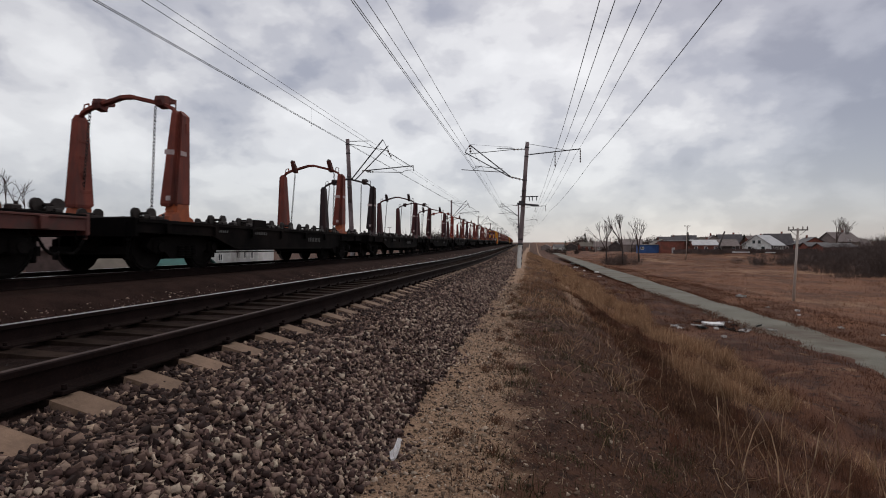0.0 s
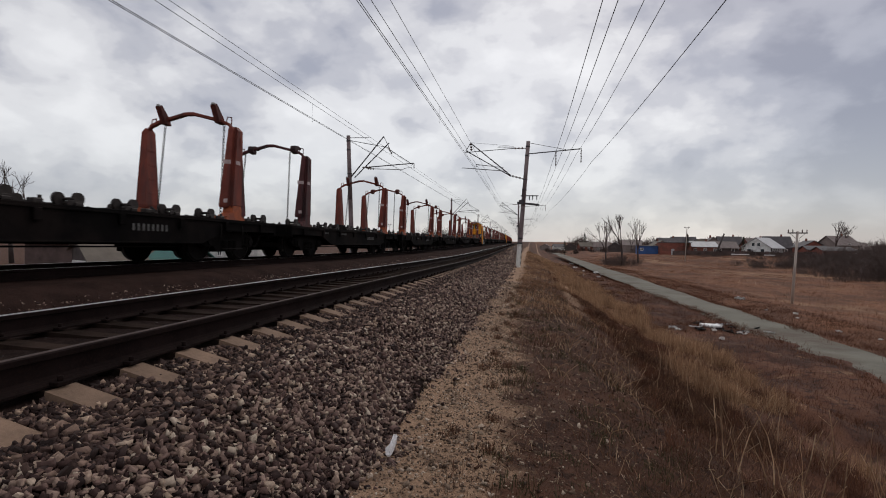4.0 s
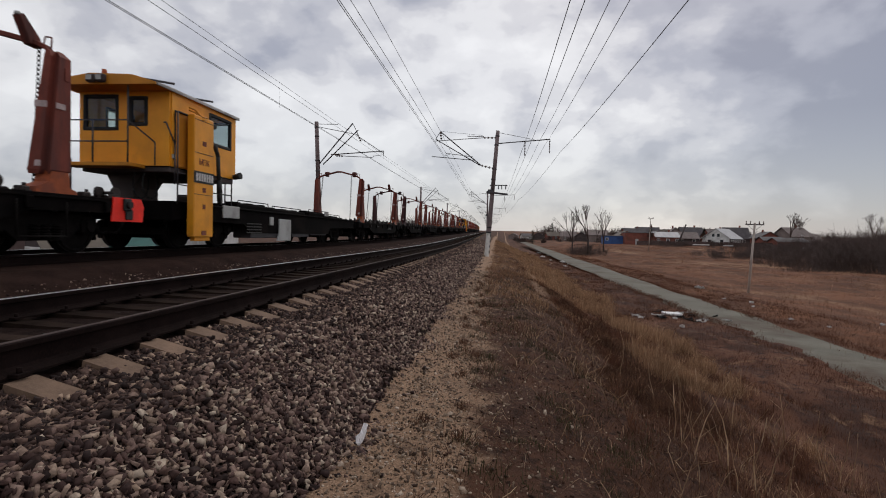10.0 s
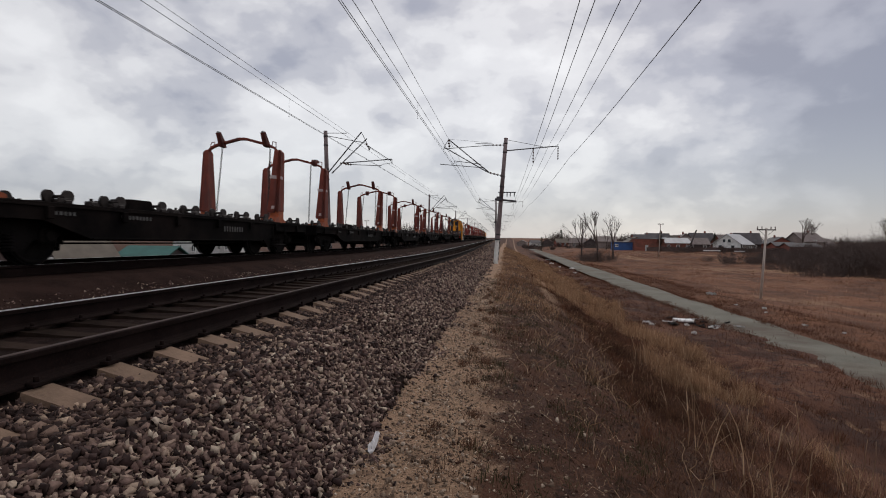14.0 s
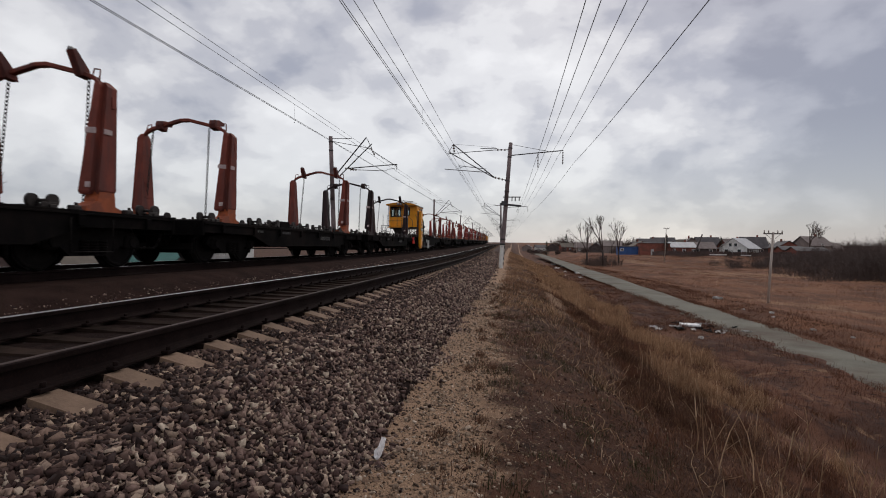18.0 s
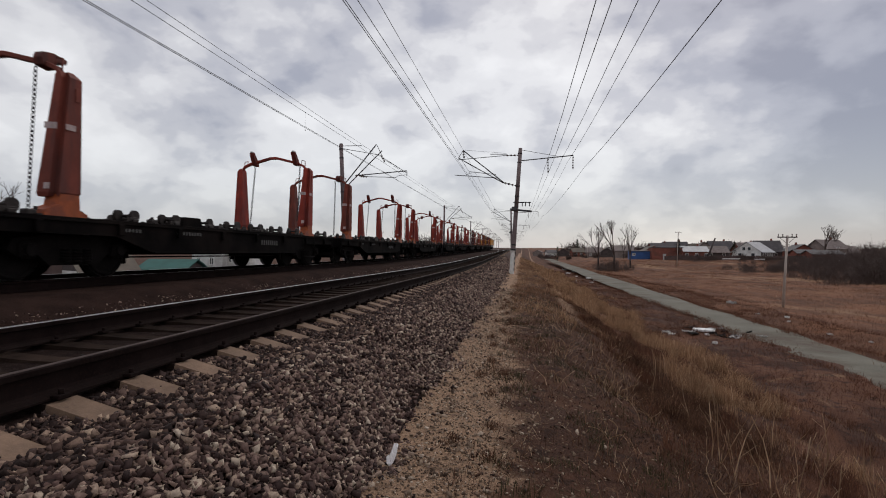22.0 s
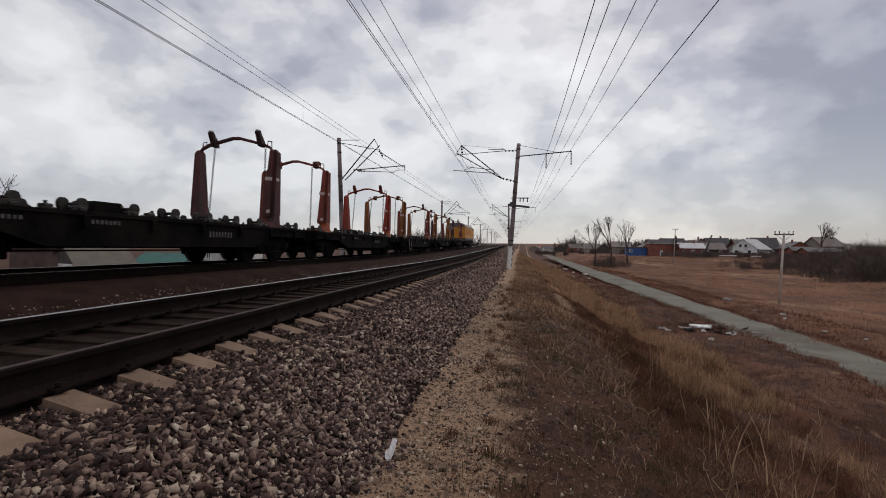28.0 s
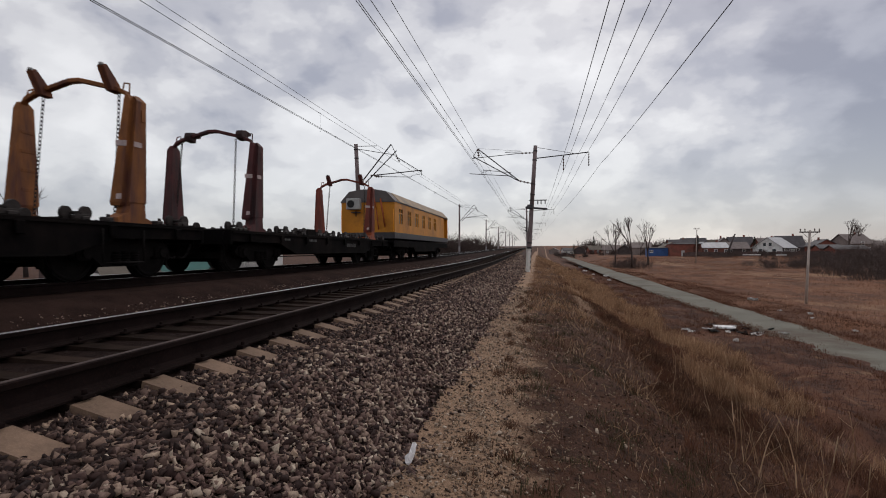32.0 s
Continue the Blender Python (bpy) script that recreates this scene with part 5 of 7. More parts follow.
    tube(bm, (-0.76, y0 - 0.442, 2.92), (-0.76, y0 - 0.452, 2.92), 0.16, n=18)
    part("fan", bm, MAT["rubber"], ac)
    bm = bmesh.new()
    path_tube(bm, [(-0.62, y0 - 0.05, 2.6), (-0.62, y0 - 0.05, 2.3)], 0.03, 6)
    box(bm, (-0.62, y0 - 0.06, 2.5), (0.5, 0.05, 0.06), 0.01)
    part("bracket", bm, MAT["wall_dark"], ac)
    bm = bmesh.new()
    path_tube(bm, [(0.35, y0 - 0.12, 3.4), (0.5, y0 - 0.14, 2.6), (0.62, y0 - 0.14, 1.6)], 0.03, 8)
    path_tube(bm, [(0.7, y0 - 0.1, 3.2), (0.95, y0 - 0.12, 1.75)], 0.045, 8)
    part("hose", bm, MAT["orange_foot"], car)
    bm = bmesh.new()
    for x in (-1.38, 1.38):
        path_tube(bm, [(x, y0 - 0.02, 1.5), (x, y0 - 0.09, 1.55), (x, y0 - 0.09, 2.6), (x, y0 - 0.02, 2.65)], 0.018, 6)
    part("hand_rail", bm, MAT["yellow"], car)
    bm = bmesh.new()
    for x in (-0.9, 0.9):
        path_tube(bm, [(x, y1 + 0.05, 1.1), (x, y1 + 0.45, 1.1), (x, y1 + 0.45, 2.1), (x, y1 + 0.05, 2.1)], 0.02, 6)
    box(bm, (0, y1 + 0.25, 1.08), (2.4, 0.5, 0.06), 0.01)
    part("end_platform", bm, MAT["skirt"], car)
    coupler(car, 0.05, -1)
    coupler(car, CREW_LENGTH - 0.05, 1)
    for y in (3.6, CREW_LENGTH - 3.6):
        bogie(car, y)
    return car


# place of each wagon along the train: distance of its origin behind the front coupling of the first whole flatcar
WAGON, START = 14.62, 7.89
FIRST_RUN = [("bright", "bright", "car_red"), ("red", "red", 0), ("black", "maroon", 0), ("maroon", "maroon", 0), ("bright", "red", 0), ("maroon", "red", 0), ("red", "red", 0),
             ("red", "red", 0), ("red", "red", 0), ("red", "red", 0)]
SECOND_RUN = [("red", "red", 0), ("maroon", "red", 0), ("red", "red", 0), ("red", "red", 0), ("red", "red", 0), ("red", "red", 0), ("red", "red", 0), ("black", "black", 0)]
THIRD_RUN = [("red", "bright", 0), ("red", "bright", 0), ("bright", "bright", 0), ("bright", "bright", 0), ("bright", "bright", 0), ("bright", "maroon", 0), ("red", "bright", 0), ("ochre", "red", 0), ("ochre", "ochre", 0), ("maroon", "red", 0)]


def travelled(t):
    """Metres that the train has gone at t seconds."""
    return 12.92 * t + 0.00278 * t * t - 0.0001995 * t ** 3 + SLIP(t)


# unevenness of its running: (seconds, metres gained)
GAINS = [(0, -0.54), (1, -0.82), (2, -0.64), (3, -0.44), (3.5, -0.4), (5.5, -0.49), (6, -0.45), (7, -0.71), (8, -0.48), (9, -0.69), (10, -0.5), (11, -0.34), (12, -0.76), (13, -0.51), (14, -0.54),
         (15, -0.55), (16, -0.35), (17, -0.3), (18, -0.15), (19, 0.06), (20, -0.36), (21, -0.55), (22, -0.21), (23, -0.52), (24, -0.45), (25, -0.7), (26, -0.68), (27, -0.6), (28, -0.8), (29, -0.73), (30, -0.45),
         (31, -0.63), (32, -0.43)]


def SLIP(t):
    return float(np.interp(t, [g[0] for g in GAINS], [g[1] for g in GAINS]))


def wagon_pose(y):
    dx = float(sweep(y + 4) - sweep(y - 4)) / 8
    dz = float(rise(y + 4) - rise(y - 4)) / 8
    return pose(FAR_X + float(sweep(y)), y, FAR_UP + float(rise(y)), math.degrees(math.atan(dz)), 0, -math.degrees(math.atan(dx)))


TRAIN = []


def build_train():
    flat, motor, crew = build_flatcar(), build_motor_car(), build_crew_car()
    s = START - WAGON
    used = {"flat": False, "motor": False}
    def place_flat(run):
        nonlocal s
        for front, rear, body in run:
            car = copy_thing(flat, Matrix.Identity(4)) if used["flat"] else flat
            used["flat"] = True
            TRAIN.append((car, s + WAGON / 2, (front, rear, body or "car_black")))
            s += WAGON
    def place_motor():
        nonlocal s
        car = copy_thing(motor, Matrix.Identity(4)) if used["motor"] else motor
        used["motor"] = True
        TRAIN.append((car, s, None))
        s += MOTOR_LENGTH
    place_flat(FIRST_RUN)
    place_motor()
    place_flat(SECOND_RUN)
    place_motor()
    place_flat(THIRD_RUN)
    TRAIN.append((crew, s, None))
    # a red shield with a lamp on the wagons coupled to the cabs
    for i in (9, 18):
        b = bmesh.new()
        prism(b, [(5.96, 0.60), (6.84, 0.60), (6.88, 0.90), (6.80, 1.06), (6.02, 1.06)], 1.425, 1.455, "x")
        box(b, (1.39, 6.5, 0.72), (0.1, 0.4, 0.06))
        shield = part("shield", b, MAT["red"], TRAIN[i][0], "signal-red shield plate")
        b = bmesh.new()
        box(b, (1.48, 6.36, 0.93), (0.05, 0.22, 0.24), 0.02)
        tube(b, (1.50, 6.36, 0.93), (1.56, 6.36, 0.93), 0.075, 0.07, n=12)
        box(b, (1.47, 6.42, 0.74), (0.03, 0.2, 0.2), 0.01)
        part("lamp", b, MAT["rubber"], shield)
    b = bmesh.new()
    path_tube(b, [(1.44, -4.9, 0.95), (1.44, -4.9, 0.34), (1.44, -4.15, 0.34), (1.44, -4.15, 0.95)], 0.014, 6)
    part("side_step", b, MAT["panel_white"], TRAIN[27][0], "pale wire step frame")
    # one wagon carries its gantries nearer to its middle
    for ob in TRAIN[3][0].children:
        if ob.name.split(".")[0] == "gantry":
            ob.matrix_basis = pose(-0.17, 4.05 if ob.matrix_basis.translation.y > 0 else -4.05, 1.03)
    for car, _, paint in TRAIN:
        if paint:
            repaint(car, *paint)
    for car, at, _ in TRAIN:
        car.matrix_basis = wagon_pose(at)


def motions():
    for car, at, _ in TRAIN:
        walk(car, [(t, wagon_pose(at - travelled(t))) for t in [k * 1.0 for k in range(33)]])

# ---------------------------------------------------------------- build
build_ground()
# the near track's bed has the stone gaps' shade painted into its colour
strip("ballast_bed", [(-5.5, -0.52), (-5.0, -0.24), (-4.75, -0.225), (-2.60, -0.225), (-2.56, -0.23), (-2.2, -0.28), (-2.05, -0.28), (-1.62, -0.265), (-0.9, -0.76)], -30, 900, MAT["bed"], "near-black crushed-stone bed of the near track, coloured as the shade between its stones", "ballast")
strip("ballast_shoulder", [(-2.14, -0.286), (-2.0, -0.262), (-1.62, -0.256), (-0.92, -0.748)], -30, 900, MAT["shoulder"], "grey-brown stone bed of the near track's shoulder", "ballast")
strip("far_ballast_bed", [(-11.6, -0.62), (-10.9, -0.02), (-9.7, -0.02), (-9.6, -0.06), (-7.7, -0.06), (-7.6, -0.015), (-6.7, -0.02), (-6.2, -0.17), (-5.3, -0.5)], -30, 900, MAT["bed_far"], "dirty reddish ballast bed of the far track", "ballast")
strip("dirt_road", [(8.4, -2.64), (8.65, -2.56), (9.6, -2.53), (10.7, -2.545), (10.95, -2.63)], -20, 170, MAT["road"], "pale packed gravel track across the field", "dirt road", wobble=0.2)
near_track = build_track("near_track", NEAR_X, 0.0, MAT["bed"], MAT["sleeper"], "rusty rails on concrete sleepers with polished heads")
far_track = build_track("far_track", FAR_X, FAR_UP, MAT["bed_far"], MAT["sleeper_dark"], "dark rails of the far track on oily sleepers")
build_train()


# ---------------------------------------------------------------- loose stone
def stone_templates(n=24):
    """Broken stone: flat angular shards with sheared faces and sharp corners."""
    v = np.array([(x, y, z) for x in (-1, 1) for y in (-1, 1) for z in (-1, 1)], float)
    quads = ((0, 1, 3, 2), (4, 6, 7, 5), (0, 4, 5, 1), (2, 3, 7, 6), (0, 2, 6, 4), (1, 5, 7, 3))
    f = np.array([t for q in quads for t in ((q[0], q[1], q[2]), (q[0], q[2], q[3]))])
    out = []
    for _ in range(n):
        c = v * 0.72 + rng.uniform(-0.36, 0.36, v.shape)
        # one end runs to a wedge, the top is tilted
        end = rng.choice([-1, 1])
        c[v[:, 0] == end] *= np.array([1.0, rng.uniform(0.35, 1.0), rng.uniform(0.35, 1.0)])
        c[:, 2] += 0.35 * rng.uniform(-1, 1) * c[:, 0] + 0.3 * rng.uniform(-1, 1) * c[:, 1]
        out.append(c * np.array([rng.uniform(1.0, 1.5), rng.uniform(0.75, 1.15), rng.uniform(0.38, 0.75)]))
    return out, f


STONE_SHAPES, STONE_FACES = stone_templates()


def scatter_stones(name, x, y, z, r, mat, label):
    """Stones of radius r at the places x, y, z, each turned at random, in one mesh."""
    n = len(x)
    a, b, c = rng.uniform(0, 2 * np.pi, n), rng.normal(0, 0.7, n), rng.normal(0, 0.7, n)
    shape = np.stack(STONE_SHAPES)[rng.integers(0, len(STONE_SHAPES), n)] * r[:, None, None]
    X, Y, Z = shape[..., 0], shape[..., 1], shape[..., 2]
    Y, Z = Y * np.cos(b)[:, None] - Z * np.sin(b)[:, None], Y * np.sin(b)[:, None] + Z * np.cos(b)[:, None]
    X, Z = X * np.cos(c)[:, None] + Z * np.sin(c)[:, None], -X * np.sin(c)[:, None] + Z * np.cos(c)[:, None]
    X, Y = X * np.cos(a)[:, None] - Y * np.sin(a)[:, None], X * np.sin(a)[:, None] + Y * np.cos(a)[:, None]
    V = np.stack([X + x[:, None], Y + y[:, None], Z + z[:, None]], -1)
    k = V.shape[1]
    F = (STONE_FACES[None] + (np.arange(n) * k)[:, None, None]).reshape(-1, 3)
    return tagged(new(name, array_mesh(name, V.reshape(-1, 3), F, mat)), label, "stones", kind="stuff")


def shoulder_z(x):
    return np.interp(x, [-5.5, -5.0, -4.75, -2.60, -2.2, -2.02, -1.62, -0.9, -0.6], [-0.52, -0.24, -0.225, -0.222, -0.266, -0.25, -0.245, -0.745, -0.725])


def near_ballast():
    xs, ys, zs, rs = [], [], [], []
    for y0, y1, per, lo, hi in ((-3.0, 0.8, 700, 0.018, 0.034), (0.8, 5.0, 4700, 0.011, 0.0245), (5.0, 10.0, 2500, 0.012, 0.025), (10.0, 20.0, 1250, 0.016, 0.030), (20.0, 36.0, 520, 0.022, 0.040), (36, 70, 170, 0.03, 0.055)):
        n = int((y1 - y0) * 1.9 * per)
        y = rng.uniform(y0, y1, n)
        x = rng.uniform(-2.5, -0.6, n)
        edge = -0.93 + 0.10 * np.sin(y * 2.3) + 0.06 * np.sin(y * 5.9 + 1)
        keep = (x < edge) | (rng.random(n) < 0.3 * np.exp(-np.maximum(x - edge, 0) / 0.07))
        # bare over the tops of the sleeper ends
        ph = (y - FIRST_SLEEPER + SLEEPER_STEP / 2) % SLEEPER_STEP - SLEEPER_STEP / 2
        on = (np.abs(ph) < 0.13) & (x < -2.15 + 0.05 * np.sin(y * 7))
        keep &= ~on | (rng.random(n) < 0.02)
        keep &= (x > -2.5) | (rng.random(n) < 0.8)
        x, y = x[keep], y[keep]
        r = rng.uniform(lo, hi, len(x)) * rng.choice([0.8, 1.0, 1.25], len(x), p=[0.35, 0.5, 0.15])
        xs.append(x + sweep(y)), ys.append(y), rs.append(r)
        zs.append(shoulder_z(x) + rise(y) + r * rng.uniform(0.1, 1.3, len(x)) - 0.006 - np.where(x < -2.16, r * 0.5, 0.0))
    x, y, z, r = (np.concatenate(q) for q in (xs, ys, zs, rs))
    # those beside the sleepers are dark with oil and brake dust
    oily = x - sweep(y) + rng.normal(0, 0.16, len(x)) + 0.12 * np.sin(y * 1.9) < -1.74
    scatter_stones("ballast_stones", x[~oily], y[~oily], z[~oily], r[~oily], STONES, "loose grey and tan crushed stones on the shoulder")
    scatter_stones("dusty_ballast_stones", x[oily], y[oily], z[oily], r[oily], DUSKY, "brown dust-stained crushed stones beside the sleepers")


def crib_ballast():
    """Darker stones between the rails and beside the far rail."""
    n = 16000
    y = 0.5 + 45 * rng.random(n) ** 1.7
    x = rng.uniform(-5.2, -2.55, n)
    ph = (y - FIRST_SLEEPER + SLEEPER_STEP / 2) % SLEEPER_STEP - SLEEPER_STEP / 2
    keep = (np.abs(ph) > 0.12) & (np.abs(np.abs(x - NEAR_X) - 0.795) > 0.09)
    x, y = x[keep], y[keep]
    r = rng.uniform(0.014, 0.028, len(x))
    scatter_stones("crib_stones", x + sweep(y), y, shoulder_z(x) + rise(y) + r * 0.35 - 0.035, r, DARK_STONES, "dark oily stones between the rails")
    n = 4200
    y = 0.5 + 52 * rng.random(n) ** 1.15
    x = rng.normal(-6.05, 0.13, n)
    keep = rng.random(n) < 0.25 + 0.75 * (np.sin(y * 1.7) + np.sin(y * 4.3 + 1) > 0)
    x, y = x[keep], y[keep]
    n = len(x)
    r = rng.uniform(0.006, 0.018, n)
    z = np.maximum(np.interp(x, [-11, -6.7, -6.2, -5.3], [-0.02, -0.02, -0.17, -0.5]), -0.5)
    scatter_stones("cess_stones", x + sweep(y), y, z + rise(y) + r * 0.25, r, STONES, "scattered pale stones between the tracks")


def verge_pebbles():
    n = 24000
    y = 1.6 + 19 * rng.random(n) ** 1.5
    x = np.where(rng.random(n) < 0.65, rng.normal(-0.58, 0.25, n), -0.5 + np.abs(rng.normal(0, 1.1, n)))
    keep = (x > -0.98) & (x < 3.2)
    x, y = x[keep], y[keep]
    n = len(x)
    r = rng.uniform(0.003, 0.009, n) * rng.choice([1, 1.8, 2.7], n, p=[0.80, 0.165, 0.035])
    z = ground_z(x, y) + bumps(x, y)
    scatter_stones("path_pebbles", x, y, z + r * 0.2, r, PEBBLES, "small pale pebbles on the trodden path")


DARK_STONES = island_material("oily_stone", ((0.0, (0.012, 0.008, 0.007)), (0.7, (0.025, 0.017, 0.0145)), (1.0, (0.06, 0.043, 0.037))), 0.85, 55, 0.3)
PEBBLES = island_material("path_pebble", ((0.0, (0.06, 0.039, 0.029)), (0.4, (0.15, 0.10, 0.07)), (0.8, (0.29, 0.21, 0.15)), (1.0, (0.58, 0.47, 0.37))), 0.9, 55, 0.2)
def verge_clods():
    n = 9000
    y = 0.6 + 22 * rng.random(n) ** 1.5
    x = rng.uniform(-0.35, 4.6, n)
    keep = (rng.random(n) < patches(x, y, 1.3, 6.1)) & (x > -0.3 + 0.2 * np.sin(y * 1.7))
    x, y = x[keep], y[keep]
    r = rng.uniform(0.006, 0.018, len(x))
    scatter_stones("soil_clods", x, y, ground_z(x, y) + bumps(x, y) + r * 0.1, r, CLOD, "dark crumbled soil clods on the verge")


near_ballast()
crib_ballast()
verge_pebbles()


# ---------------------------------------------------------------- grass
def blades(name, x, y, h, w, mat, label, lean=0.35, wind=(0.15, 0.0), base=None):
    """Bent tapering blades, one mesh."""
    n = len(x)
    z = ground_z(x, y) + bumps(x, y) - 0.01 if base is None else base
    az = rng.uniform(0, 2 * np.pi, n)
    d = np.stack([np.cos(az), np.sin(az)], -1) * np.abs(rng.normal(0, lean, n))[:, None] + np.array(wind)
    side = rng.uniform(-0.6, 0.6, n)
    s = np.stack([np.cos(side), np.sin(side)], -1) * w[:, None] / 2
    P = np.zeros((n, 5, 3))
    base_xy = np.stack([x, y], -1)
    mid = base_xy + d * (h * 0.38)[:, None]
    tip = base_xy + d * h[:, None]
    P[:, 0, :2], P[:, 1, :2] = base_xy - s, base_xy + s
    P[:, 2, :2], P[:, 3, :2] = mid - s * 0.75, mid + s * 0.75
    P[:, 4, :2] = tip
    P[:, :2, 2] = z[:, None]
    P[:, 2:4, 2] = (z + h * 0.6)[:, None]
    P[:, 4, 2] = z + h * np.sqrt(np.maximum(0.15, 1 - 0.5 * (d ** 2).sum(-1)))
    tri = np.array([[0, 1, 3], [0, 3, 2], [2, 3, 4]])
    F = (tri[None] + (np.arange(n) * 5)[:, None, None]).reshape(-1, 3)
    return tagged(new(name, array_mesh(name, P.reshape(-1, 3), F, mat)), label, "grass", kind="stuff")


def patches(x, y, s=1.0, seed=0.0):
    """0 to 1: where clumps stand thick."""
    v = np.sin(x * 1.9 * s + seed + 1.3 * np.sin(y * 0.8 * s)) * np.sin(y * 1.4 * s + 0.7 * seed) + 0.6 * np.sin(x * 4.3 * s + y * 3.1 * s + seed * 2) * np.sin(y * 5.2 * s - x * 2.2 * s)
    return 1 / (1 + np.exp(-3 * v))


def draw(n, x0, x1, y0, y1, power=1.5, s=1.0, seed=0.0, floor=0.15):
    x = rng.uniform(x0, x1, n)
    y = y0 + (y1 - y0) * rng.random(n) ** power
    keep = rng.random(n) < floor + (1 - floor) * patches(x, y, s, seed)
    return x[keep], y[keep]


def clumped(x, y, per, spread):
    """Each place becomes a tuft of several blades."""
    n = len(x) * per
    return np.repeat(x, per) + rng.normal(0, spread, n), np.repeat(y, per) + rng.normal(0, spread, n)


def on_slope(x, y):
    """Keeps grass off the trodden path and the road."""
    keep = ((x > -0.38 + 0.15 * np.sin(y * 1.7)) & ((x - sweep(y) < 8.62 + 0.15 * np.sin(y * 0.9) + 0.1 * np.sin(y * 2.3)) | (x - sweep(y) > 10.75 + 0.15 * np.sin(y * 1.3))))
    return x[keep], y[keep]


def stalks(name, x, y, h, mat, label, upright=1.0, bend=0.22, thick=0.0042, twigs=0.6, seed=77):
    """Dead bending stalks with a few side twigs, one mesh."""
    bm = bmesh.new()
    r = random.Random(seed)
    for px, py, ph in zip(x, y, h):
        a = Vector((px, py, ground_at(px, py) - 0.005))
        d = Vector((r.gauss(0, 0.3), r.gauss(0, 0.25), upright)).normalized()
        w = thick * r.uniform(0.7, 1.2)
        for k in range(4):
            b = a + d * ph / 4
            tube(bm, a, b, w, w * 0.82, 3, False)
            if k and r.random() < twigs:
                q = (d + Vector((r.gauss(0, 0.7), r.gauss(0, 0.5), 0.2))).normalized()
                tube(bm, a, a + q * ph * r.uniform(0.10, 0.28), w * 0.6, w * 0.35, 3, False)
            a, w, d = b, w * 0.82, (d + Vector((r.gauss(0, bend), r.gauss(0, bend * 0.8), -0.05))).normalized()
            low = ground_at(a.x, a.y) + 0.012
            if a.z < low:
                a.z, d.z = low, abs(d.z)
    tagged(part(name, bm, mat), label, "dead stalks", kind="stuff")


def tussocks(spots, per, spread, rise_to, seed):
    """Blade feet and heights for fans of grass round the spots (x, y, size)."""
    r = np.random.default_rng(seed)
    x, y, h = [], [], []
    for px, py, size in spots:
        n = int(per * size)
        rad = np.abs(r.normal(0, spread * size, n))
        az = r.uniform(0, 2 * np.pi, n)
        x.append(px + rad * np.cos(az)), y.append(py + rad * np.sin(az) * 1.3)
        h.append(rise_to * size * np.exp(-(rad / (spread * size * 1.6)) ** 2) * r.uniform(0.45, 1.1, n) + 0.04)
    return np.concatenate(x), np.concatenate(y), np.concatenate(h)


def band(n, y0, y1, centre, spread, seed, s=0.6, power=1.0, cut=0.45):
    """Spots of uneven size strewn along a line that wanders beside the railway."""
    r = np.random.default_rng(seed)
    y = y0 + (y1 - y0) * r.random(n) ** power
    x = centre + r.normal(0, spread, n) + 0.35 * np.sin(y * 0.55) + sweep(y)
    keep = patches(x, y, s, seed * 0.7) > cut
    return [(a, b, c) for a, b, c in zip(x[keep], y[keep], r.uniform(0.5, 1.25, keep.sum()))]


